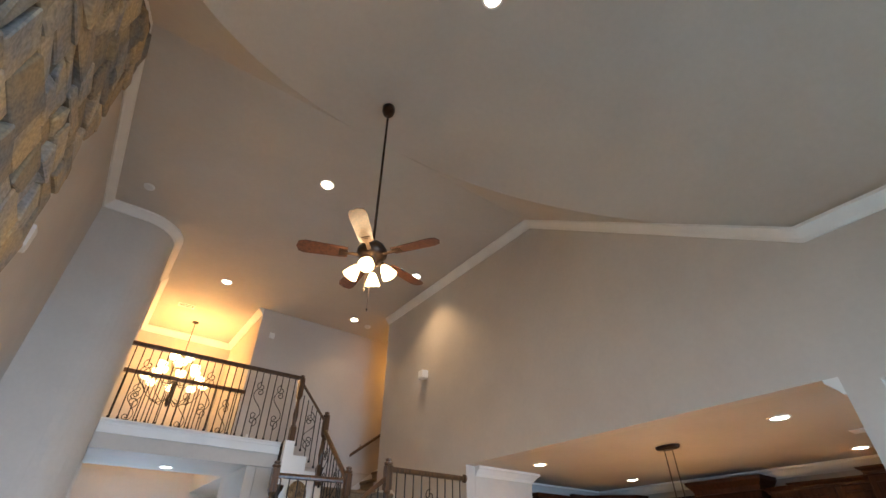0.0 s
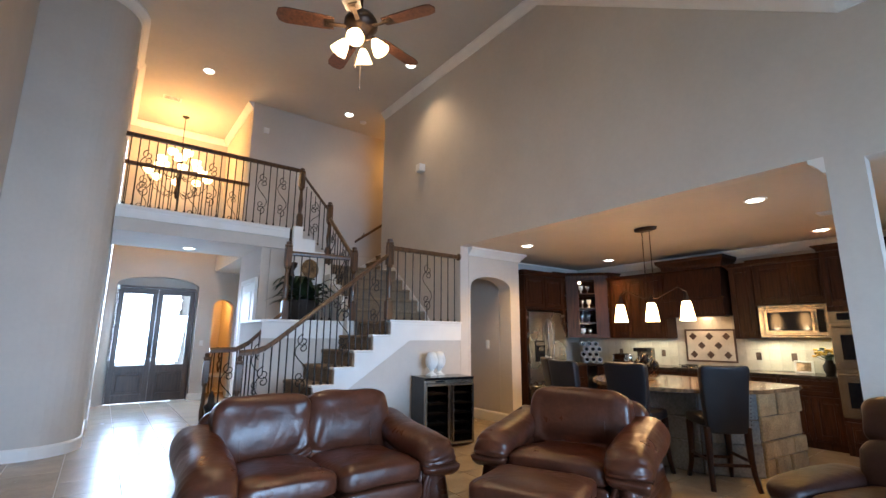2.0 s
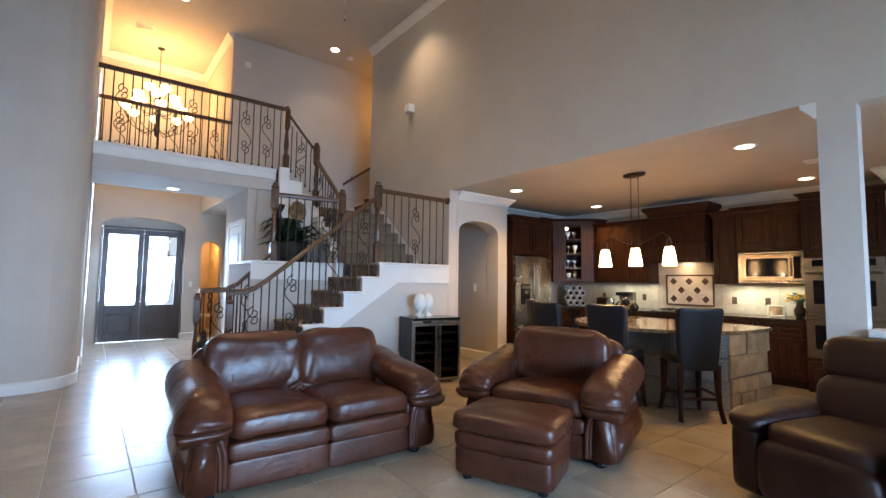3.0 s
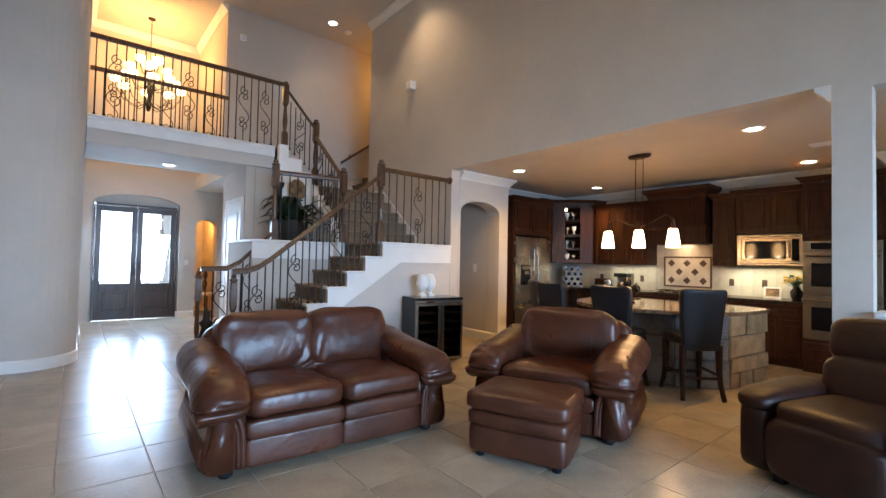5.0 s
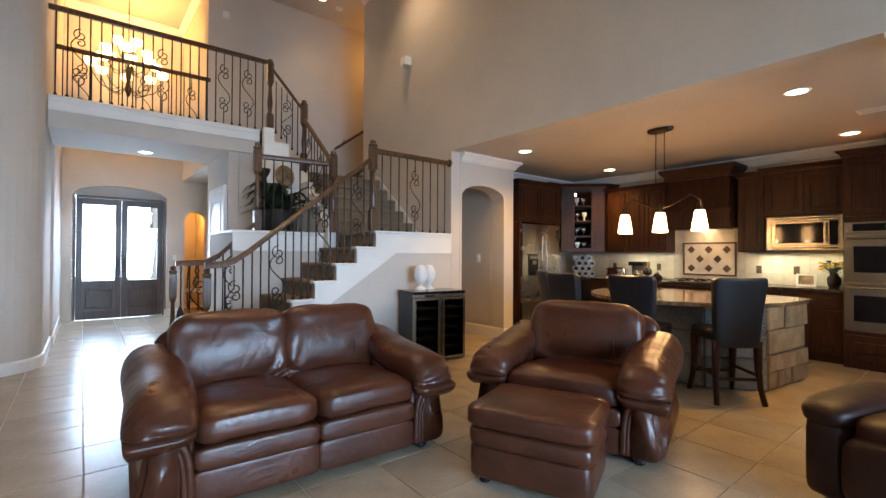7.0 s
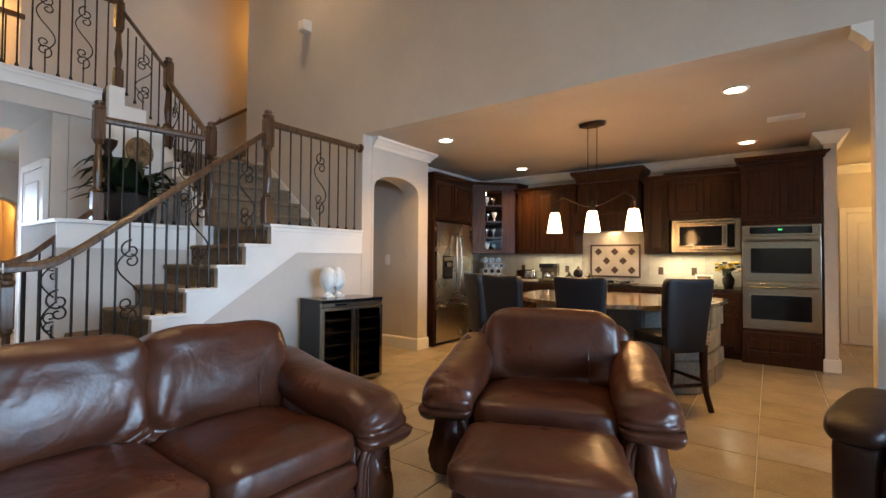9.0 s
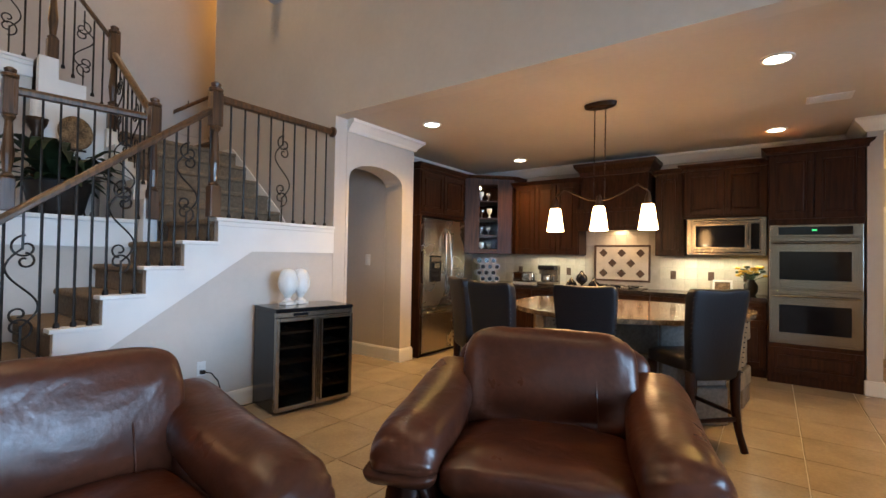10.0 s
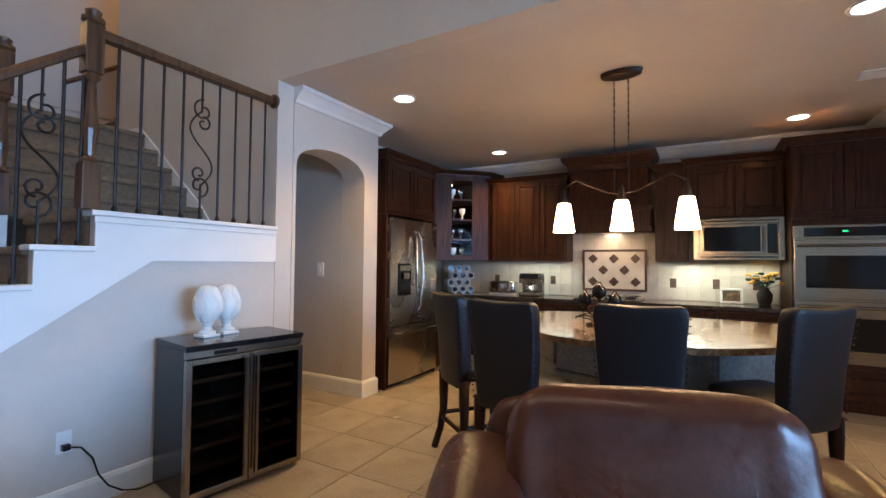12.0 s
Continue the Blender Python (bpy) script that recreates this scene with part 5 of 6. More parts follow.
def double_oven():
    t = thing("double_oven", pose(0, 0, 0), "stainless steel built-in double wall oven with a green clock", "oven")
    y0, y1 = TY0 + 0.012, TY1 - 0.012
    b = B()
    box(b, TX - 0.02, TX - 0.001, y0, y1, 0.44, 1.73, 0.003)
    part("frame", b, STEEL, t)
    b = B()
    box(b, TX - 0.034, TX - 0.021, y0, y1, 1.60, 1.725, 0.004)
    c = part("control_panel", b, STEEL, t)
    b = B()
    box(b, TX - 0.038, TX - 0.035, y0 + 0.08, y1 - 0.08, 1.62, 1.705, 0.001)
    part("display", b, BLACKGLASS, c, "black control display")
    b = B()
    box(b, TX - 0.040, TX - 0.0385, (y0 + y1) / 2 - 0.02, (y0 + y1) / 2 + 0.02, 1.662, 1.676)
    part("clock_digits", b, LED, c, "green lit clock digits")
    for z0, z1 in ((1.035, 1.59), (0.465, 1.015)):
        b = B()
        box(b, TX - 0.05, TX - 0.021, y0, y1, z0, z1, 0.006)
        d = part("door", b, STEEL, t, "steel oven door")
        b = B()
        box(b, TX - 0.054, TX - 0.051, y0 + 0.09, y1 - 0.09, z0 + 0.10, z1 - 0.15, 0.001)
        part("window", b, BLACKGLASS, d, "dark oven window")
        b = B()
        tube(b, [(TX - 0.095, y0 + 0.03, z1 - 0.055), (TX - 0.095, y1 - 0.03, z1 - 0.055)], 0.013, 10)
        for y in (y0 + 0.06, y1 - 0.06):
            tube(b, [(TX - 0.05, y, z1 - 0.055), (TX - 0.095, y, z1 - 0.055)], 0.009, 8)
        part("handle", b, STEEL, d, "steel bar handle")


double_oven()

# base cabinets and worktop
for y0, y1 in ((2.335, 2.95), (2.95, 3.56), (3.56, 4.60), (4.60, 5.2), (5.2, 5.85)):
    mid = (y0 + y1) / 2
    cabinet("base_cabinet", 8.10, XB - 0.003, y0 + 0.002, y1 - 0.002, 0.10, 0.87, [(y0, mid, 0.12, 0.66), (mid, y1, 0.12, 0.66), (y0, y1, 0.67, 0.86)], "dark brown wooden base cabinet under the worktop")
cabinet("base_cabinet", 7.42, 8.09, 6.05, 6.655, 0.10, 0.87, [(7.44, 7.76, 0.12, 0.66), (7.76, 8.08, 0.12, 0.66)], "dark brown wooden base cabinet beside the refrigerator", "y")
bm = B()
box(bm, 7.45, XB - 0.003, 6.10, 6.655, 0, 0.099)
box(bm, 8.16, XB - 0.003, 2.335, 6.095, 0, 0.099)
struct("cabinet_plinth_trim", bm, CAB, "dark recessed plinth under the base cabinets", "trim")
t = thing("worktop", pose(0, 0, 0), "dark polished granite worktop with a thick edge", "worktop")
bm = B()
prism(bm, [(8.06, 2.335), (XB - 0.002, 2.335), (XB - 0.002, 6.654), (7.42, 6.654), (7.42, 6.02), (8.06, 6.02)], "z", 0.872, 0.912)
bmesh.ops.bevel(bm, geom=[e for e in bm.edges], offset=0.006, segments=2, affect="EDGES")
part("slab", bm, DARKGRANITE, t)
t = thing("cooktop", pose(8.42, 4.08, 0.913), "black gas cooktop set on the worktop", "cooktop")
bm = B()
box(bm, -0.26, 0.26, -0.38, 0.38, 0, 0.012, 0.004)
part("plate", bm, STEEL, t)
for x in (-0.12, 0.12):
    for y in (-0.24, 0, 0.24):
        bm = B()
        lathe(bm, [(0.045, 0.013), (0.045, 0.025), (0.02, 0.03)], (x, y, 0), 12)
        tube(bm, [(x - 0.1, y, 0.04), (x + 0.1, y, 0.04)], 0.006, 4)
        tube(bm, [(x, y - 0.1, 0.04), (x, y + 0.1, 0.04)], 0.006, 4)
        tube(bm, [(x - 0.1, y, 0.04), (x - 0.1, y, 0.012)], 0.005, 4)
        part("burner", bm, BLACK, t)

# splashback of square tiles and its diamond panel
splash = thing("splashback", pose(0, 0, 0), "cream tiled splashback with dark accent tiles", "splashback", kind="structure")
bm = B()
box(bm, XB - 0.010, XB - 0.001, 2.335, 6.65, 0.915, 1.80)
part("bed", bm, GROUT, splash)
S = 0.152
tile_me = None
y = 2.34
while y < 6.6:
    z = 0.916
    while z < 1.38 - 0.02 or (3.58 < y < 4.5 and z < 1.70):
        if not (3.62 < y + S / 2 < 4.55 and 0.99 < z + S / 2 < 1.56):
            if tile_me is None:
                bm = B()
                box(bm, 0, 0.006, 0.002, S - 0.002, 0.002, S - 0.002, 0.0015, 1)
                o = part("tile", bm, SPLASH, splash)
                tile_me = o.data
            else:
                o = new("tile", tile_me)
                o.parent = splash
            o.location = (XB - 0.016, y, z)
        z += S
    y += S
t = thing("mosaic_panel", pose(0, 0, 0), "cream tile panel with dark diamond insets above the cooktop", "tile panel", kind="structure")
PY, PYE, PZ, PZE = 3.68, 4.47, 1.0, 1.535
bm = B()
box(bm, XB - 0.022, XB - 0.011, PY + 0.03, PYE - 0.03, PZ + 0.03, PZE - 0.03)
part("field", bm, SPLASH, t, "cream tiles set on the diagonal")
bm = B()
for a, c, e, f in ((PY, PY + 0.028, PZ, PZE), (PYE - 0.028, PYE, PZ, PZE), (PY + 0.028, PYE - 0.028, PZ, PZ + 0.028), (PY + 0.028, PYE - 0.028, PZE - 0.028, PZE)):
    box(bm, XB - 0.030, XB - 0.011, a, c, e, f, 0.005)
part("border", bm, BROWNTILE, t, "dark brown pencil border")
for r in range(3):
    for c in range(3 if r % 2 == 0 else 2):
        yy = PY + (PYE - PY) * ((0.17 + 0.33 * c) if r % 2 == 0 else (0.335 + 0.33 * c))
        zz = PZ + (PZE - PZ) * (0.22 + 0.28 * r)
        bm = B()
        h = 0.062
        prism(bm, [(yy - h, zz), (yy, zz - h), (yy + h, zz), (yy, zz + h)], "x", XB - 0.027, XB - 0.0225)
        part("diamond_tile", bm, BROWNTILE, t)
for yy in (5.70, 5.33, 4.87, 3.39, 2.94, 2.55):
    outlet(pose(XB - 0.017, yy, 1.12, 0, 0, -90), "dark bronze socket plate on the splashback", name="wall_socket", mat=BROWNTILE)

# things on the worktop
t = thing("toaster", pose(8.45, 5.50, 0.913), "white and chrome toaster on the worktop", "toaster")
bm = B()
puff(bm, (0, 0, 0.10), (0.09, 0.19, 0.085), 0.35, 0.3)
part("body", bm, CHROME, t, smooth=True)
for x in (-0.03, 0.03):
    bm = B()
    box(bm, x - 0.012, x + 0.012, -0.12, 0.12, 0.18, 0.187)
    part("slot", bm, BLACK, t)
bm = B()
box(bm, -0.08, 0.08, -0.18, 0.18, 0, 0.02, 0.004)
part("base", bm, PLASTIC, t)
t = thing("coffee_maker", pose(8.42, 5.08, 0.913), "grey metal coffee maker on the worktop", "coffee maker")
bm = B()
box(bm, -0.13, 0.13, -0.14, 0.14, 0, 0.05, 0.01)
box(bm, 0.02, 0.13, -0.14, 0.14, 0.05, 0.30, 0.01)
part("body", bm, STEEL, t)
bm = B()
box(bm, -0.12, 0.02, -0.13, 0.13, 0.23, 0.30, 0.01)
part("brew_head", bm, BLACK, t)
bm = B()
lathe(bm, [(0.05, 0.052), (0.055, 0.08), (0.05, 0.14), (0.035, 0.16)], (-0.06, 0, 0), 14)
part("jug", bm, CHROME, t, smooth=True)
t = thing("bottle_rack", pose(8.42, 6.15, 0.913, 0, 0, 45), "white honeycomb wine rack holding dark bottles", "wine rack")
for r in range(4):
    for c in range(3):
        y, z = -0.12 + 0.12 * c + (0.06 if r % 2 else 0), 0.05 + 0.10 * r
        bm = B()
        pts = [(y + 0.057 * math.cos(radians(60 * k + 30)), z + 0.057 * math.sin(radians(60 * k + 30))) for k in range(6)]
        inn = [(y + 0.046 * math.cos(radians(60 * k + 30)), z + 0.046 * math.sin(radians(60 * k + 30))) for k in range(6)]
        rings = [[bm.verts.new((x, u, v)) for u, v in ring] for x, ring in ((-0.1, pts), (0.1, pts), (0.1, inn), (-0.1, inn))]
        for q in range(4):
            for k in range(6):
                bm.faces.new((rings[q][k], rings[q][(k + 1) % 6], rings[(q + 1) % 4][(k + 1) % 6], rings[(q + 1) % 4][k]))
        cell = part("cell", bm, PLASTIC, t)
        bm = B()
        cyl(bm, (-0.10, y, z), (0.09, y, z), 0.034, n=10)
        part("bottle", bm, BLACKGLASS, cell, "dark wine bottle")
t = thing("picture_frame", pose(8.55, 2.80, 0.913, -8, 0, -90), "small white framed picture on the worktop", "picture frame")
bm = B()
for a, c, e, f in ((-0.11, -0.085, 0, 0.17), (0.085, 0.11, 0, 0.17), (-0.085, 0.085, 0, 0.025), (-0.085, 0.085, 0.145, 0.17)):
    box(bm, a, c, -0.012, 0.012, e, f, 0.003)
part("frame", bm, CREAM, t)
bm = B()
box(bm, -0.085, 0.085, -0.002, 0.004, 0.025, 0.145)
part("picture", bm, GRANITE, t, "blurred brown picture")
t = thing("flower_vase", pose(8.5, 2.50, 0.913), "dark vase of yellow flowers on the worktop", "vase")
bm = B()
lathe(bm, [(0.05, 0), (0.07, 0.05), (0.075, 0.12), (0.04, 0.17), (0.05, 0.19)], n=16)
part("vase", bm, SOIL, t, smooth=True)
bm, bl = B(), B()
for k in range(26):
    a, r = k * 2.4, 0.05 + 0.10 * ((k * 7) % 10) / 10
    top = Vector((r * math.cos(a), r * math.sin(a) * 1.2, 0.24 + 0.12 * ((k * 3) % 7) / 7))
    tube(bl, [(0, 0, 0.17), top * 0.7 + Vector((0, 0, 0.05)), top], 0.003, 4)
    puff(bm if k % 3 else bl, top, (0.032, 0.032, 0.018), 0.9, nu=8, nv=5)
part("flowers", bm, YELLOW, t)["kind"] = "stuff"
part("stems", bl, LEAF, t)

# ---- island ----
ISL = [(6.10, 2.47), (5.78, 2.66), (5.52, 2.98), (5.38, 3.32), (5.36, 3.62), (5.46, 3.95), (5.70, 4.25), (6.02, 4.45), (6.40, 4.55), (7.15, 4.56), (7.15, 2.40), (6.65, 2.40)]


def smooth_ring(pts, n=2):
    for _ in range(n):
        out = []
        for p, q in zip(pts, pts[1:] + pts[:1]):
            out += [(p[0] * 0.75 + q[0] * 0.25, p[1] * 0.75 + q[1] * 0.25), (p[0] * 0.25 + q[0] * 0.75, p[1] * 0.25 + q[1] * 0.75)]
        pts = out
    return pts


isl = thing("kitchen_island", pose(0, 0, 0), "curved kitchen island faced with rough stone under a granite top", "kitchen island")
bm = B()
prism(bm, smooth_ring(ISL), "z", 0.83, 0.87)
bmesh.ops.bevel(bm, geom=[e for e in bm.edges if abs(e.verts[0].co.z - e.verts[1].co.z) < 1e-4], offset=0.012, segments=2, affect="EDGES")
part("countertop", bm, GRANITE, isl, "polished brown granite top")
base = [(6.16, 2.59), (5.80, 3.02), (5.76, 3.62), (5.95, 4.05), (6.45, 4.38), (7.05, 4.40), (7.05, 2.49)]
bm = B()
prism(bm, base, "z", 0.0, 0.829)
part("core", bm, MORTAR, isl)
rng = random.Random(5)
for i, (p, q) in enumerate(zip(base, base[1:] + base[:1])):
    p, q = Vector(p), Vector(q)
    d = q - p
    n = Vector((d.y, -d.x)).normalized()
    if n.dot((p + q) / 2 - Vector((6.5, 3.45))) < 0:
        n = -n
    L = d.length
    d.normalize()
    z = 0.004
    while z < 0.81:
        h = min(rng.choice((0.17, 0.24, 0.31, 0.40)), 0.826 - z)
        u = 0.0
        while u < L - 0.01:
            w = min(rng.uniform(0.25, 0.62), L - u)
            if L - u - w < 0.08:
                w = L - u
            bm = B()
            k = rng.uniform(0.012, 0.04)
            co = [p + d * (u + 0.004), p + d * (u + w - 0.004)]
            q0 = [(co[0].x - n.x * 0.01, co[0].y - n.y * 0.01), (co[1].x - n.x * 0.01, co[1].y - n.y * 0.01), (co[1].x + n.x * k, co[1].y + n.y * k), (co[0].x + n.x * k * rng.uniform(0.6, 1.2), co[0].y + n.y * k * rng.uniform(0.6, 1.2))]
            prism(bm, q0, "z", z + 0.004, z + h - 0.004)
            for v in bm.verts:
                v.co += Vector((rng.uniform(-1, 1), rng.uniform(-1, 1), rng.uniform(-1, 1))) * 0.006
            bmesh.ops.bevel(bm, geom=list(bm.edges), offset=0.009, segments=1, affect="EDGES")
            part("stone", bm, SLATE if i < 4 else TANSTONE, isl)
            u += w
        z += h


def bar_stool(m, label):
    """A tall stool with a rolled leather back; its front is towards +y."""
    t = thing("bar_stool", m, label, "bar stool", "stools round the island")
    b = B()
    puff(b, (0, 0.06, 0.60), (0.22, 0.22, 0.055), 0.4, 0.3, wrinkle=0.01)
    part("seat", b, BLACKLEATHER, t, smooth=True)
    b = B()

    def flare(v):
        k = (v.z + 0.33) / 0.66
        v.x *= 0.84 + 0.24 * k
        v.y -= 0.075 * k ** 2 - 0.05 * (v.x / 0.22) ** 2 * 0.35
        v.z += 0.022 * k * (v.x / 0.22) ** 2
        return v
    puff(b, (0, -0.17, 0.81), (0.215, 0.045, 0.31), 0.2, 0.2, sag=flare, nu=40, nv=24)
    part("backrest", b, BLACKLEATHER, t, "black leather back with nail heads", smooth=True)
    b = B()
    for s in (-1, 1):
        for k in range(16):
            z = 0.55 + 0.035 * k
            puff(b, (s * (0.20 + 0.03 * k / 16), -0.205 - 0.06 * (k / 16) ** 2, z), (0.006, 0.006, 0.006), 1, nu=6, nv=4)
    part("nail_trim", b, BRONZE, t)["kind"] = "stuff"
    for x, y in ((-0.18, -0.17), (0.18, -0.17), (-0.18, 0.23), (0.18, 0.23)):
        b = B()
        sy = -1 if y < 0 else 1
        tube(b, [(x, y, 0.56), (x, y, 0.42), (x * 1.02, y + 0.0 * sy, 0.28), (x * 1.06, y + 0.02 * sy, 0.14), (x * 1.14, y + 0.06 * sy, 0.0)], [0.036, 0.034, 0.029, 0.025, 0.024], 8)
        part("leg", b, CAB, t, smooth=True)
    for p, q in (((-0.185, -0.18, 0.22), (0.185, -0.18, 0.22)), ((-0.185, 0.24, 0.2), (0.185, 0.24, 0.2)), ((-0.185, -0.18, 0.25), (-0.185, 0.24, 0.25)), ((0.185, -0.18, 0.25), (0.185, 0.24, 0.25))):
        b = B()
        tube(b, [p, q], 0.016, 8)
        part("stretcher", b, CAB, t)
    return t


for bx, by, aim in ((5.46, 2.60, (6.2, 3.4)), (5.06, 3.38, (6.3, 3.5)), (4.93, 4.08, (6.2, 3.8)), (5.30, 4.62, (6.2, 3.9))):
    d = Vector((aim[0] - bx, aim[1] - by)).normalized()
    ang = math.degrees(math.atan2(d.y, d.x)) - 90
    bar_stool(pose(bx + d.x * 0.2, by + d.y * 0.2, 0, 0, 0, ang), "black leather bar stool with a tall studded back at the island")

# ornament of dark goblets on the island
t = thing("goblet_ornament", pose(6.15, 3.78, 0.871), "dark metal table ornament of three goblets", "ornament")
bm = B()
lathe(bm, [(0.10, 0), (0.10, 0.015), (0.03, 0.03), (0.02, 0.06)], n=18)
part("foot", bm, BRONZE, t, smooth=True)
for x, y, h in ((0, 0, 0.2), (0.02, 0.11, 0.13), (0.02, -0.11, 0.13)):
    bm = B()
    tube(bm, [(0, 0, 0.05), (x * 0.6, y * 0.6, 0.08), (x, y, h)], 0.008, 6)
    lathe(bm, [(0.015, h), (0.05, h + 0.03), (0.055, h + 0.06), (0.045, h + 0.09), (0.02, h + 0.11), (0.012, h + 0.135)], (x, y, 0), 14)
    part("goblet", bm, BLACKGLASS, t, smooth=True)
bm = B()
tube(bm, [(0.1 * math.cos(a), 0.18 * math.sin(a), 0.06 + 0.02 * math.sin(3 * a)) for a in [2 * math.pi * k / 24 for k in range(25)]], 0.006, 5)
tube(bm, [(0, -0.17, 0.06), (0, 0, 0.03), (0, 0.17, 0.06)], 0.006, 5)
part("ring", bm, BRONZE, t)

# ---- lamps ----
pl = thing("pendant_lamp", pose(6.11, 3.61, 0), "three-light bronze pendant with white glass shades over the island", "pendant lamp")
bm = B()
lathe(bm, [(0.055, 2.745), (0.075, 2.755), (0.08, 2.785), (0.08, 2.789)], n=20, m=Matrix.Diagonal((1, 1.9, 1, 1)))
part("canopy", bm, BRONZE, pl)
for y in (-0.05, 0.05):
    bm = B()
    n = 26
    for k in range(n):
        z = 2.05 + (2.75 - 2.05) * k / n
        a = Vector((0.006, 0, 0)) if k % 2 else Vector((0, 0.006, 0))
        tube(bm, [Vector((0, y, z)) - a, Vector((0, y, z)) + a + Vector((0, 0, 0.0)), Vector((0, y, z + 0.027)) + a, Vector((0, y, z + 0.027)) - a, Vector((0, y, z)) - a], 0.0022, 4)
    tube(bm, [(0, y, 2.04), (0, y, 2.75)], 0.0025, 4)
    part("chain", bm, BRONZE, pl)
bm = B()
tube(bm, [(0, -0.43, 1.93), (0, -0.34, 2.0), (0, -0.2, 1.93), (0, -0.1, 1.885), (0, 0, 1.87), (0, 0.1, 1.885), (0, 0.2, 1.93), (0, 0.34, 2.0), (0, 0.43, 1.93)], 0.010, 8)
tube(bm, [(0, -0.05, 2.05), (0, -0.05, 1.88)], 0.006, 6)
tube(bm, [(0, 0.05, 2.05), (0, 0.05, 1.88)], 0.006, 6)
part("arm", bm, BRONZE, pl, smooth=True)
for y in (-0.43, 0, 0.43):
    bm = B()
    lathe(bm, [(0.012, 1.93), (0.02, 1.90), (0.03, 1.86), (0.034, 1.815)], (0, y, 0), 14)
    h = part("socket_cup", bm, BRONZE, pl)
    bm = B()
    lathe(bm, [(0.046, 1.815), (0.055, 1.78), (0.083, 1.59), (0.080, 1.59), (0.052, 1.78), (0.043, 1.812)], (0, y, 0), 20)
    part("shade", bm, PENDANT, pl, "lit white glass shade", smooth=True)
    lamp("pendant_light", "POINT", (6.11, 3.61 + y, 1.56), 5, WARM, radius=0.03)


def can_lamp(x, y, z, lean=0.0, r=0.085):
    t = thing("recessed_light", pose(x, y, z, lean), "round recessed ceiling light, lit", "ceiling light", "recessed lights")
    b = B()
    lathe(b, [(r + 0.022, 0.0), (r + 0.020, -0.008), (r, -0.010), (r - 0.004, -0.002), (r - 0.004, 0.0)], n=24)
    part("trim_ring", b, TRIM, t)
    b = B()
    lathe(b, [(r - 0.005, -0.0045), (0.04, -0.006), (0.0001, -0.0065)], n=24)
    part("lamp", b, BULB, t, "glowing lamp")


for x, y, power in LIVING_CANS:
    can_lamp(x, y, ZH - 0.001)
for x, y in KITCHEN_CANS:
    can_lamp(x, y, ZC + 0.003)
can_lamp(1.63, 9.2, 2.838)
can_lamp(2.20, 2.04, ZH - 0.001)


def vent(m, label):
    t = thing("ceiling_vent", m, label, "vent", "ceiling vents")
    b = B()
    for a, c, e, f in ((-0.16, 0.16, -0.10, -0.075), (-0.16, 0.16, 0.075, 0.10), (-0.16, -0.135, -0.075, 0.075), (0.135, 0.16, -0.075, 0.075)):
        box(b, a, c, e, f, -0.010, 0, 0.002)
    part("frame", b, TRIM, t)
    b = B()
    box(b, -0.135, 0.135, -0.075, 0.075, -0.003, 0)
    part("backing", b, BLACK, t)
    for k in range(5):
        b = B()
        box(b, -0.135, 0.135, -0.065 + 0.03 * k, -0.05 + 0.03 * k, -0.009, -0.004)
        part("slat", b, TRIM, t)


vent(pose(7.05, 1.89, ZC + 0.003, 0, 0, 90), "white slatted air vent in the kitchen ceiling")
vent(pose(1.2, 10.6, ZH - 0.001), "white slatted air vent in the foyer ceiling")


def detector(m, label="white round smoke detector on the ceiling"):
    t = thing("smoke_detector", m, label, "smoke detector", "detectors")
    b = B()
    lathe(b, [(0.07, 0), (0.07, -0.02), (0.055, -0.035), (0.02, -0.04), (0.0001, -0.04)], n=20)
    part("body", b, PLASTIC, t)
    b = B()
    lathe(b, [(0.074, 0.0), (0.074, -0.008), (0.07, -0.008)], n=20)
    part("base_ring", b, PLASTIC, t)


detector(pose(-0.04, 7.0, ZH - 0.001))
detector(pose(4.75, 9.2, ZH - 0.001))


def wall_box(m, w, h, d, label, name, category):
    t = thing(name, m, label, category)
    b = B()
    prism(b, [(-w / 2, 0), (w / 2, 0), (w / 2 * 0.8, -d), (-w / 2 * 0.8, -d)], "z", -h / 2, h / 2)
    bmesh.ops.bevel(b, geom=list(b.edges), offset=0.006, segments=2, affect="EDGES")
    part("housing", b, PLASTIC, t)
    b = B()
    box(b, -w * 0.34, w * 0.34, -d - 0.003, -d - 0.0005, -h * 0.38, h * 0.38)
    part("grille", b, CREAM, t)


wall_box(pose(XW - 0.001, 7.10, 4.40, 0, 0, -90), 0.16, 0.14, 0.12, "white wall loudspeaker high on the tall wall", "wall_speaker", "speaker")
wall_box(pose(XL + 0.001, 5.0, 3.78, 0, 0, 90), 0.15, 0.22, 0.10, "white wall loudspeaker beside the stone chimney", "wall_speaker", "speaker")
wall_box(pose(2.85, 9.759, 5.55), 0.12, 0.12, 0.03, "small white chime box high on the stair wall", "chime_box", "chime")


FAN = (2.05, 3.74, 6.06, 3.925)
FAN_TURN = -58


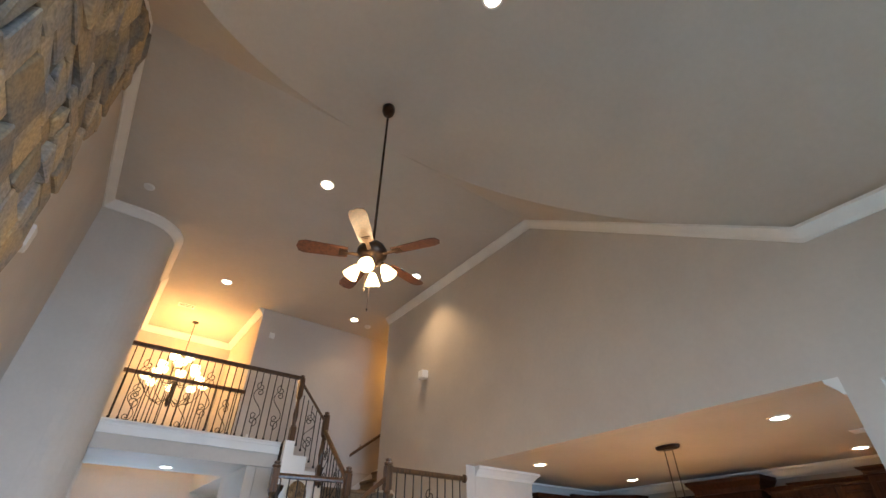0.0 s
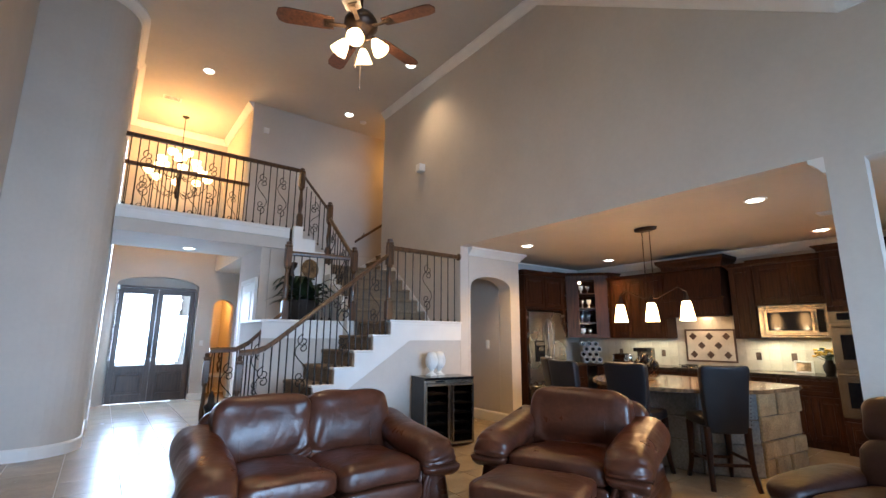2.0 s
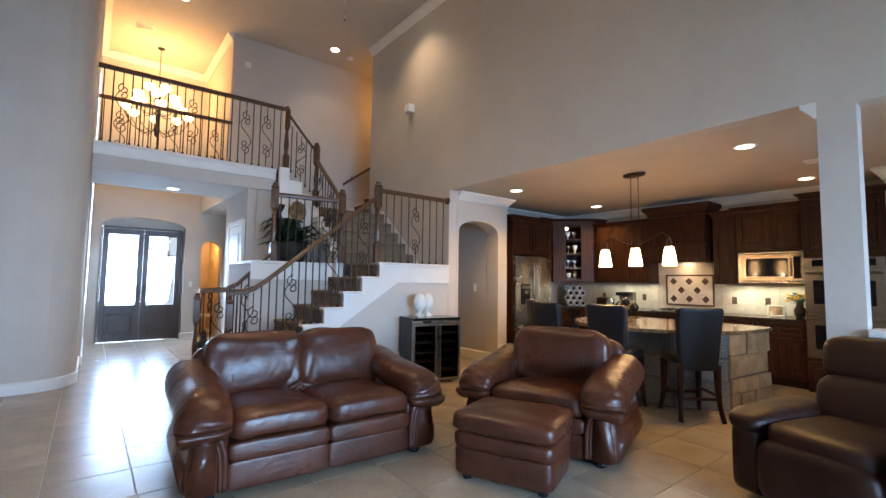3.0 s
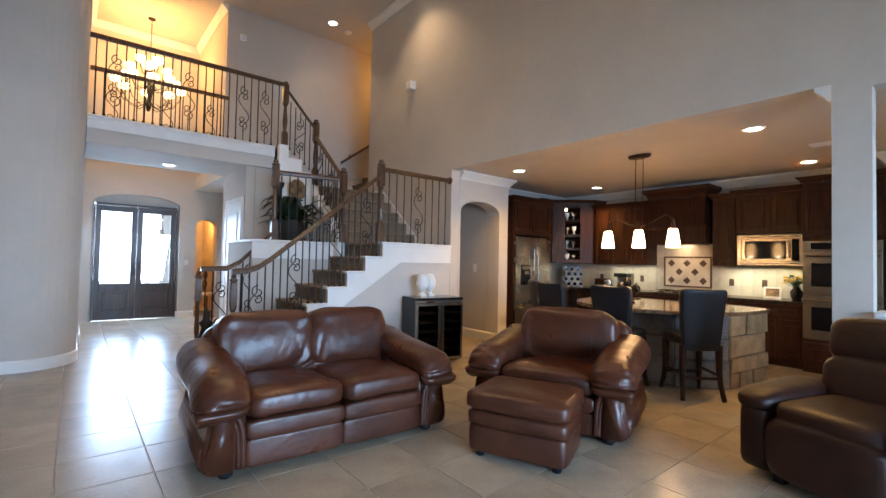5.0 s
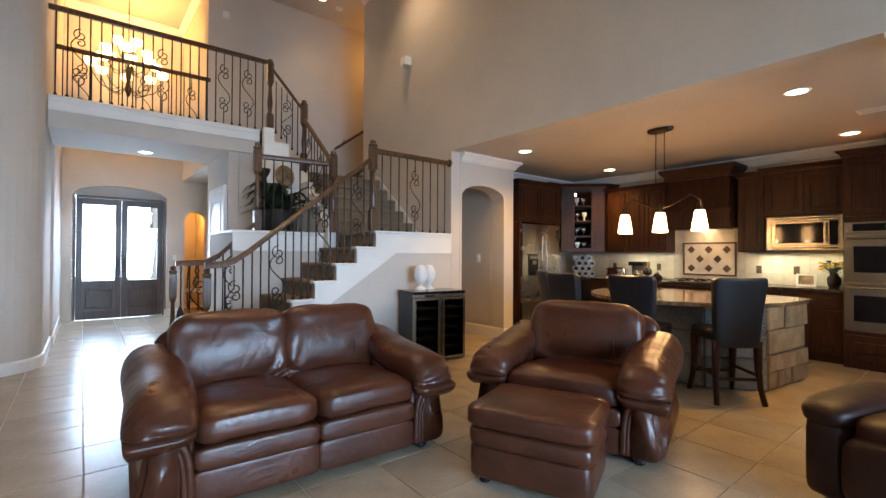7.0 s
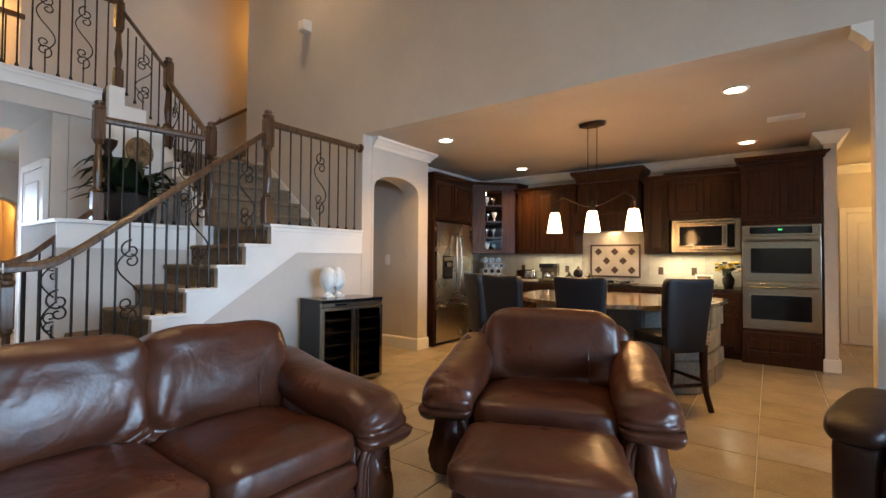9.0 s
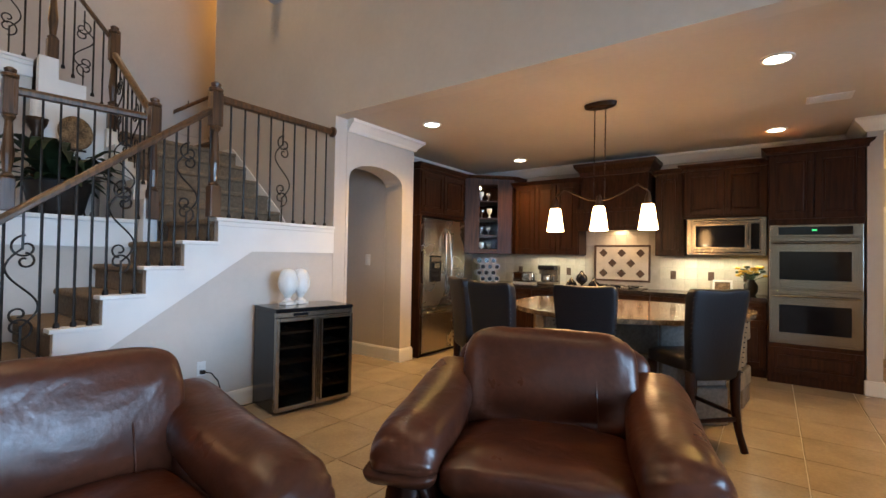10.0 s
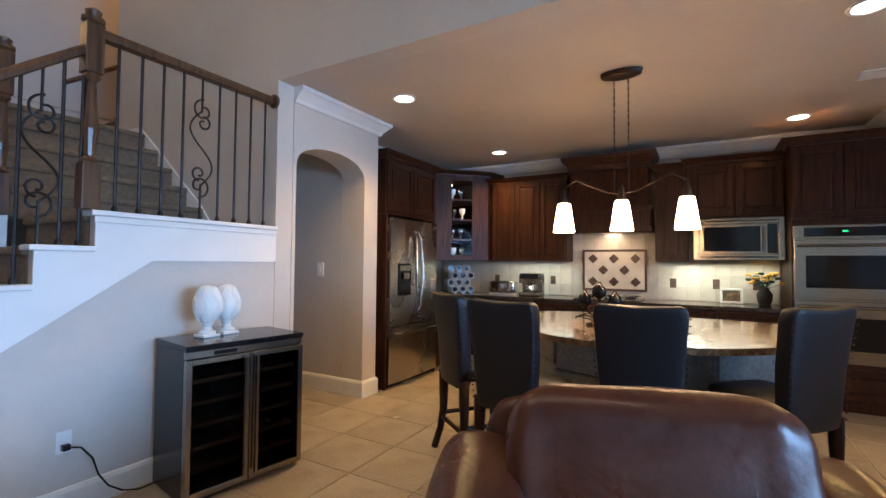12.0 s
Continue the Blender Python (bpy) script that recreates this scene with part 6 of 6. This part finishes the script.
def fan():
    FX, FY2, FZ, HZ = FAN
    t = thing("ceiling_fan", pose(FX, FY2, 0), "five-blade ceiling fan with four lit glass shades on a long rod", "ceiling fan")
    b = B()
    lathe(b, [(0.03, FZ - 0.11), (0.06, FZ - 0.08), (0.075, FZ - 0.03), (0.075, FZ + 0.03)], n=18)
    part("canopy", b, BRONZE, t, smooth=True)
    b = B()
    tube(b, [(0, 0, HZ + 0.12), (0, 0, FZ - 0.08)], 0.013, 10)
    part("rod", b, BRONZE, t)
    b = B()
    lathe(b, [(0.02, HZ + 0.17), (0.05, HZ + 0.15), (0.11, HZ + 0.12), (0.14, HZ + 0.07), (0.14, HZ + 0.02), (0.10, HZ - 0.02), (0.06, HZ - 0.05), (0.055, HZ - 0.10), (0.03, HZ - 0.13)], n=24)
    part("motor_housing", b, BRONZE, t, smooth=True)
    for k in range(5):
        a = FAN_TURN + 72 * k
        mm = pose(0, 0, HZ + 0.015, 0, 0, a) @ pose(0, 0, 0, 11)
        b = B()
        prism(b, [(0.22, -0.06), (0.30, -0.068), (0.60, -0.078), (0.655, -0.06), (0.675, 0.0), (0.655, 0.06), (0.60, 0.078), (0.30, 0.068), (0.22, 0.06)], "z", -0.004, 0.004)
        bmesh.ops.transform(b, matrix=mm, verts=b.verts)
        bl = part("blade", b, BLADE, t, "dark wooden blade")
        b = B()
        box(b, 0.10, 0.28, -0.018, 0.018, -0.014, -0.005, 0.003)
        box(b, 0.22, 0.30, -0.04, 0.04, -0.010, -0.0035, 0.002)
        bmesh.ops.transform(b, matrix=mm, verts=b.verts)
        part("blade_iron", b, BRONZE, bl)
    for k in range(4):
        a = radians(FAN_TURN + 20 + 90 * k)
        c, s = math.cos(a), math.sin(a)
        b = B()
        tube(b, [(0.03 * c, 0.03 * s, HZ - 0.10), (0.09 * c, 0.09 * s, HZ - 0.09), (0.12 * c, 0.12 * s, HZ - 0.11)], 0.010, 6)
        arm = part("lamp_arm", b, BRONZE, t)
        mm = Matrix.Translation((0.115 * c, 0.115 * s, HZ - 0.10)) @ pose(0, 0, 0, 0, 0, math.degrees(a)) @ pose(0, 0, 0, 0, -32)
        b = B()
        lathe(b, [(0.022, 0.0), (0.035, -0.02), (0.052, -0.06), (0.060, -0.09), (0.072, -0.125), (0.069, -0.125), (0.056, -0.09), (0.03, -0.02)], n=18, m=mm)
        part("shade", b, SHADE, t, "lit frosted glass shade", smooth=True)
    for x, n in ((0.02, 30), (-0.03, 16)):
        b = B()
        tube(b, [(x, 0.02, HZ - 0.12), (x, 0.02, HZ - 0.12 - 0.013 * n)], 0.002, 4)
        lathe(b, [(0.003, HZ - 0.12 - 0.013 * n), (0.009, HZ - 0.135 - 0.013 * n), (0.003, HZ - 0.155 - 0.013 * n)], (x, 0.02, 0), 8)
        part("pull_chain", b, BRONZE, t)
    lamp("fan_light", "POINT", (FX, FY2, HZ - 0.30), 30, WARM, radius=0.12)


fan()


def chandelier(x, y, top, z):
    t = thing("chandelier", pose(x, y, 0), "two-tier iron chandelier with lit glass bowls in the foyer", "chandelier")
    b = B()
    lathe(b, [(0.07, top), (0.065, top - 0.02), (0.02, top - 0.04)], n=16)
    part("canopy", b, IRON, t)
    b = B()
    tube(b, [(0, 0, top - 0.03), (0, 0, z + 0.55)], 0.006, 6)
    k = top - 0.1
    while k > z + 0.6:
        lathe(b, [(0.006, k), (0.012, k - 0.015), (0.006, k - 0.03)], n=6)
        k -= 0.06
    part("chain", b, IRON, t)
    b = B()
    lathe(b, [(0.01, z + 0.56), (0.03, z + 0.50), (0.02, z + 0.40), (0.025, z + 0.1), (0.05, z - 0.05), (0.03, z - 0.2), (0.06, z - 0.3), (0.03, z - 0.42), (0.005, z - 0.46)], n=14)
    part("stem", b, IRON, t)
    for tier, n, r, dz in ((0, 8, 0.55, 0.0), (1, 6, 0.36, 0.26), (2, 3, 0.17, 0.48)):
        for i in range(n):
            a = 2 * math.pi * (i + 0.3 * tier) / n
            c, s = math.cos(a), math.sin(a)
            b = B()
            tube(b, [(0.03 * c, 0.03 * s, z - 0.30 + dz * 1.4), (r * 0.35 * c, r * 0.35 * s, z - 0.40 + dz * 1.4), (r * 0.75 * c, r * 0.75 * s, z - 0.30 + dz * 1.2), (r * c, r * s, z - 0.08 + dz), (r * c, r * s, z + dz)], 0.008, 6)
            tube(b, [(r * 0.35 * c, r * 0.35 * s, z - 0.40 + dz * 1.4)] + [(r * (0.35 + 0.09 * math.sin(0.6 * q)) * c, r * (0.35 + 0.09 * math.sin(0.6 * q)) * s, z - 0.40 + dz * 1.4 + 0.012 * q) for q in range(1, 9)], 0.005, 5)
            arm = part("arm", b, IRON, t)
            b = B()
            lathe(b, [(0.02, z + dz), (0.065, z + dz + 0.015), (0.09, z + dz + 0.055), (0.094, z + dz + 0.12), (0.09, z + dz + 0.12), (0.085, z + dz + 0.055), (0.06, z + dz + 0.02)], (r * c, r * s, 0), 14)
            part("glass_bowl", b, SHADE, arm, "lit frosted glass bowl", smooth=True)


chandelier(1.54, 11.35, ZH - 0.001, 4.68)

# ---- entrance ----


def leaf_door(x0, x1, hinge):
    t = thing("door_1" if hinge < 0 else "door_2", pose(0, 0, 0), "dark wooden entrance door leaf with a tall glass pane", "door", "entrance doors", "structure")
    y0, y1 = YD + 0.10, YD + 0.15
    b = B()
    w = 0.10
    for a, c, e, f in ((x0, x0 + w, 0.01, 2.38), (x1 - w, x1, 0.01, 2.38), (x0 + w, x1 - w, 2.26, 2.38), (x0 + w, x1 - w, 0.62, 0.76), (x0 + w, x1 - w, 0.01, 0.18)):
        box(b, a, c, y0, y1, e, f, 0.005)
    part("stile", b, DOORWOOD, t)
    b = B()
    box(b, x0 + w, x1 - w, y0 + 0.02, y1 - 0.02, 0.18, 0.62)
    box(b, x0 + w + 0.05, x1 - w - 0.05, y0 + 0.004, y0 + 0.021, 0.23, 0.57, 0.012)
    part("panel", b, DOORWOOD, t)
    b = B()
    box(b, x0 + w, x1 - w, y0 + 0.02, y0 + 0.028, 0.76, 2.26)
    p = part("pane", b, GLASS, t)
    p.visible_shadow = False
    b = B()
    hx = x1 - 0.05 if hinge < 0 else x0 + 0.05
    box(b, hx - 0.025, hx + 0.025, y0 - 0.01, y0 - 0.0005, 0.92, 1.20, 0.004)
    tube(b, [(hx, y0 - 0.01, 1.0), (hx, y0 - 0.05, 1.0), (hx - hinge * -0.08, y0 - 0.05, 1.0)], 0.009, 6)
    part("handle", b, BRONZE, t, "dark bronze door handle")


leaf_door(0.805, 1.518, -1)
leaf_door(1.522, 2.235, 1)
bm = B()
for a, c, e, f in ((0.78, 0.802, 0, 2.40), (2.238, 2.26, 0, 2.40), (0.802, 2.238, 2.385, 2.43)):
    box(bm, a, c, YD + 0.07, YD + 0.18, e, f, 0.003)
struct("door_frame_trim", bm, DOORWOOD, "dark wooden frame of the entrance doors", "trim")


bm = B()
box(bm, 0.752, 2.288, YD + 0.16, YD + 0.26, 2.432, 2.64)
box(bm, 0.752, 0.779, YD + 0.16, YD + 0.26, 0, 2.43)
box(bm, 2.261, 2.288, YD + 0.16, YD + 0.26, 0, 2.43)
struct("wall_door_head", bm, WALL, "painted infill above the entrance doors under the arch", "wall")


def panel_door(name, m, w, h, label):
    t = thing(name, m, label, "door", "white doors", "structure")
    b = B()
    box(b, 0, w, -0.02, 0.02, 0.008, h, 0.003)
    part("leaf", b, TRIM, t)
    for z0, z1 in ((0.18, 0.62), (0.74, 1.0), (1.10, h - 0.14)):
        b = B()
        box(b, 0.12, w - 0.12, -0.028, -0.0205, z0, z1, 0.012)
        part("panel", b, TRIM, t)
    b = B()
    for a, c, e, f in ((-0.09, -0.004, 0, h + 0.09), (w + 0.004, w + 0.09, 0, h + 0.09), (-0.004, w + 0.004, h + 0.006, h + 0.09)):
        box(b, a, c, -0.03, 0.02, e, f, 0.006)
    part("casing", b, TRIM, t)
    for z in (0.95, 1.12):
        b = B()
        lathe(b, [(0.028, 0), (0.028, 0.008), (0.012, 0.02), (0.024, 0.035), (0.026, 0.05), (0.012, 0.06)], n=14, m=Matrix.Translation((w - 0.07, -0.021, z)) @ pose(0, 0, 0, 90))
        part("knob", b, BRONZE, t)


panel_door("door_3", pose(2.556, 9.22, 0, 0, 0, -90), 0.78, 2.25, "white panelled closet door in the foyer")
panel_door("door_4", pose(10.525, 1.06, 0, 0, 0, -90), 0.86, 2.03, "white panelled door at the end of the back hall")

# dining chair beyond the arch
t = thing("dining_chair", pose(2.92, 12.95, 0, 0, 0, 150), "dark carved wooden dining chair seen through the arch", "chair")
bm = B()
box(bm, -0.22, 0.22, -0.22, 0.22, 0.42, 0.48, 0.015)
part("seat", bm, CREAM, t)
for x in (-0.19, 0.19):
    for y in (-0.19, 0.19):
        bm = B()
        tube(bm, [(x, y, 0), (x, y, 0.42)] if y > 0 else [(x, y - 0.04, 0), (x, y, 0.45), (x, y - 0.03, 0.8), (x * 0.9, y - 0.08, 1.05)], 0.018, 8)
        part("leg", bm, RAIL, t)
bm = B()
tube(bm, [(-0.18, -0.27, 1.04), (-0.08, -0.28, 1.09), (0, -0.28, 1.07), (0.08, -0.28, 1.09), (0.18, -0.27, 1.04)], 0.02, 8)
tube(bm, [(0, -0.2, 0.5), (0.04, -0.23, 0.7), (-0.04, -0.25, 0.88), (0, -0.27, 1.06)], 0.02, 6)
tube(bm, [(0, -0.2, 0.5), (-0.04, -0.23, 0.7), (0.04, -0.25, 0.88), (0, -0.27, 1.06)], 0.02, 6)
part("backrest", bm, RAIL, t)

# outside the door: a glowing backdrop sheet, shrubs and a stone post
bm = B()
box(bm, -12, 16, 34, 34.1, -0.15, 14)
# emission stands in for the overexposed daylight behind the door glass
bd = bpy.data.materials.new("glowing_backdrop")
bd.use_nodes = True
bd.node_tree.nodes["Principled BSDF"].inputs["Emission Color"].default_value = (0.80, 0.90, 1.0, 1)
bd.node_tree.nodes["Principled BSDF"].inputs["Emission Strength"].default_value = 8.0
struct("backdrop", bm, bd, "glowing backdrop sheet for the overexposed daylight outside the door", "backdrop")
t = thing("porch_post", pose(2.55, 14.9, -0.15), "rough stone porch post outside the door", "post")
for k in range(12):
    bm = B()
    box(bm, -0.24 - 0.02 * (k % 3), 0.24 + 0.02 * ((k + 1) % 2), -0.24, 0.24 + 0.02 * (k % 2), 0.25 * k, 0.25 * k + 0.235, 0.02)
    part("stone", bm, HOUSEBRICK, t)


def shrub(m, w, h, seed, label="low green shrub in the sunny front garden"):
    t = thing("shrub", m, label, "shrub", "front garden shrubs")
    r2 = random.Random(seed)
    b = B()
    for k in range(5):
        tube(b, [(0, 0, 0), (w * 0.3 * math.cos(k * 1.3), w * 0.3 * math.sin(k * 1.3), h * 0.7)], 0.012, 5)
    part("stem", b, RAIL, t)
    b = B()
    for k in range(420):
        a, u = r2.uniform(0, 6.28), r2.uniform(0, 1) ** 0.5
        z = h * (0.15 + 0.85 * r2.random() * (1 - 0.5 * u))
        p = Vector((w * u * math.cos(a), w * u * math.sin(a), z))
        q = Euler((r2.uniform(0, 3), r2.uniform(0, 3), r2.uniform(0, 3))).to_matrix()
        vs = [b.verts.new(p + q @ Vector(v)) for v in ((-0.03, 0, 0), (0, -0.015, 0.004), (0.035, 0, 0), (0, 0.015, 0.004))]
        b.faces.new(vs)
    part("leaves", b, GREEN, t)


for k, (x, y, w, h) in enumerate(((0.9, 19.0, 0.6, 0.5), (2.2, 17.6, 0.5, 0.85), (3.6, 20, 0.9, 0.9), (1.6, 22, 0.8, 0.5))):
    shrub(pose(x, y, -0.15), w, h, k)

# ---- plants and ornaments on the stair ledge ----
t = thing("potted_plant", pose(3.06, 7.55, Z1 + 0.011) @ Matrix.Diagonal((1.3, 1.2, 0.98, 1)), "dark leafy plant in a black pot on the stair ledge", "plant")
bm = B()
lathe(bm, [(0.12, 0), (0.15, 0.05), (0.19, 0.30), (0.20, 0.33), (0.17, 0.33), (0.15, 0.27)], n=22)
part("pot", bm, SOIL, t, smooth=True)
bm = B()
lathe(bm, [(0.155, 0.28), (0.08, 0.295), (0.0001, 0.30)], n=16)
part("soil", bm, GROUT, t)
rg = random.Random(3)
for k in range(46):
    a = k * 2.399
    reach = rg.uniform(0.18, 0.46)
    hgt = rg.uniform(0.05, 0.42)
    bm = B()
    base0 = Vector((0.05 * math.cos(a), 0.05 * math.sin(a), 0.29))
    d = Vector((math.cos(a), math.sin(a), 0))
    side = Vector((-d.y, d.x, 0))
    left, right = [], []
    for j in range(9):
        u = j / 8
        c = base0 + d * (reach * u) + Vector((0, 0, hgt * math.sin(u * 2.2) - 0.10 * u * u))
        w = 0.042 * math.sin(math.pi * min(1, 0.12 + u * 0.88)) + 0.003
        left.append(bm.verts.new(c + side * w + Vector((0, 0, 0.25 * w))))
        right.append(bm.verts.new(c - side * w + Vector((0, 0, 0.25 * w))))
        if j:
            bm.faces.new((left[j - 1], left[j], right[j], right[j - 1]))
    r = bmesh.ops.solidify(bm, geom=list(bm.faces), thickness=0.002)
    part("leaf", bm, LEAF, t)
t = thing("candle_stand", pose(2.98, 7.95, Z1 + 0.011) @ Matrix.Diagonal((1.15, 1.15, 1.36, 1)), "dark turned candle stand with a cream candle", "candle stand")
bm = B()
lathe(bm, [(0.10, 0), (0.10, 0.02), (0.03, 0.05), (0.04, 0.2), (0.02, 0.4), (0.045, 0.55), (0.03, 0.6), (0.07, 0.66), (0.08, 0.70)], n=18)
part("stand", bm, BRONZE, t, smooth=True)
bm = B()
lathe(bm, [(0.045, 0.70), (0.045, 0.84), (0.03, 0.845)], n=16)
part("candle", bm, CREAM, t)
t = thing("gilt_plate", pose(3.26, 7.90, Z1 + 0.011) @ Matrix.Diagonal((1.15, 1.15, 1.38, 1)), "gilt decorative plate on a dark easel", "ornament")
bm = B()
lathe(bm, [(0.0001, 0), (0.07, 0.004), (0.10, 0.02), (0.125, 0.03), (0.12, 0.036), (0.07, 0.012), (0.0001, 0.008)], n=24, m=Matrix.Translation((0, 0, 0.62)) @ pose(0, 0, 0, 80))
part("plate", bm, GRANITE, t, "gilt brown plate", smooth=True)
bm = B()
tube(bm, [(-0.08, -0.05, 0), (0, 0.02, 0.55), (0.08, -0.05, 0)], 0.008, 6)
tube(bm, [(0, 0.12, 0), (0, 0.02, 0.6)], 0.008, 6)
tube(bm, [(-0.07, -0.05, 0.5), (0.07, -0.05, 0.5)], 0.008, 6)
part("easel", bm, BRONZE, t)
t = thing("dark_urn", pose(1.72, 6.62, 0.0), "dark turned urn at the foot of the stairs", "urn")
bm = B()
lathe(bm, [(0.09, 0), (0.09, 0.03), (0.04, 0.08), (0.05, 0.14), (0.11, 0.26), (0.12, 0.36), (0.07, 0.46), (0.05, 0.52), (0.08, 0.58), (0.04, 0.62), (0.03, 0.70), (0.01, 0.75)], n=20)
part("body", bm, SOIL, t, smooth=True)
bm = B()
lathe(bm, [(0.052, 0.518), (0.06, 0.53), (0.052, 0.545)], n=20)
part("collar", bm, BRONZE, t)

# ---- stone chimney ----
ch = thing("stone_chimney", pose(0, 0, 0), "tall chimney of rough tan and grey ledge stones", "chimney", kind="structure")
bm = B()
prism(bm, [(4.60, 0), (4.60, ZH - 0.02), (4.32, ZH - 0.02), (2.5, ZH - 1.32), (2.5, 0)], "x", XL + 0.002, XL + 0.10)
part("core", bm, MORTAR, ch)
rng = random.Random(11)
z = 0.0
far = []
count = 0
while z < 5.9:
    h = rng.choice((0.14, 0.19, 0.25, 0.32))
    y = 4.62
    ylow = 2.5 if z < 4.7 else 2.5 + (z + h - 4.75) * 1.47
    while y > ylow + 0.05:
        w = rng.uniform(0.16, 0.5)
        y0 = max(y - w, 2.5)
        bm = B()
        k = rng.uniform(0.115, 0.165)
        prism(bm, [(y0 + 0.006, z + 0.006), (y - 0.006, z + 0.006), (y - 0.006 - rng.uniform(0, 0.02), z + h - 0.006), (y0 + 0.006 + rng.uniform(0, 0.02), z + h - 0.006)], "x", XL + 0.06, XL + k)
        for v in bm.verts:
            v.co += Vector((rng.uniform(-1, 1) * 0.025, rng.uniform(-1, 1) * 0.03, rng.uniform(-1, 1) * 0.035))
        bmesh.ops.bevel(bm, geom=list(bm.edges), offset=0.012, segments=1, affect="EDGES")
        if z > 2.4 and count < 300:
            part("stone", bm, STONE, ch)
            count += 1
        else:
            far.append(bm)
        y = y0
    z += h
joined = B()
for bm in far:
    me = bpy.data.meshes.new("tmp")
    bm.to_mesh(me)
    bm.free()
    joined.from_mesh(me)
    bpy.data.meshes.remove(me)
part("stones", joined, STONE, ch)["kind"] = "stuff"

# ---- floor tiles ----
PX, PYT = 0.482, 0.49
bm = B()
box(bm, 0.0035, PX - 0.0035, 0.0035, PYT - 0.0035, -0.012, 0.0, 0.0015, 1)
first = part("tile", bm, TILE, floor)
me0 = first.data
rest = []
number = 0
for i in range(-4, 23):
    for j in range(-12, 30):
        x, y = 0.435 + PX * i, 2.60 + PYT * j
        if not (-0.6 < x + PX and x < 10.7 and y > -2.7 and y < 13.0):
            continue
        if 0.0 < x < 5.6 and 1.4 < y < 8.0 and number < 300:
            if number == 0:
                o = first
            else:
                o = new("tile", me0)
                o.parent = floor
            o.location = (x, y, 0)
            number += 1
        else:
            rest.append((x, y))
verts, faces = [], []
for x, y in rest:
    n = len(verts)
    a, b, c, d = x + 0.0035, x + PX - 0.0035, y + 0.0035, y + PYT - 0.0035
    verts += [(a, c, -0.004), (b, c, -0.004), (b, d, -0.004), (a, d, -0.004), (a + 0.0015, c + 0.0015, 0), (b - 0.0015, c + 0.0015, 0), (b - 0.0015, d - 0.0015, 0), (a + 0.0015, d - 0.0015, 0)]
    faces += [(n + 4, n + 5, n + 6, n + 7)] + [(n + k, n + (k + 1) % 4, n + 4 + (k + 1) % 4, n + 4 + k) for k in range(4)]
me = bpy.data.meshes.new("far_tiles")
me.from_pydata(verts, [], faces)
me.materials.append(TILE)
o = new("far_tiles", me)
o.parent = floor
o["kind"] = "stuff"
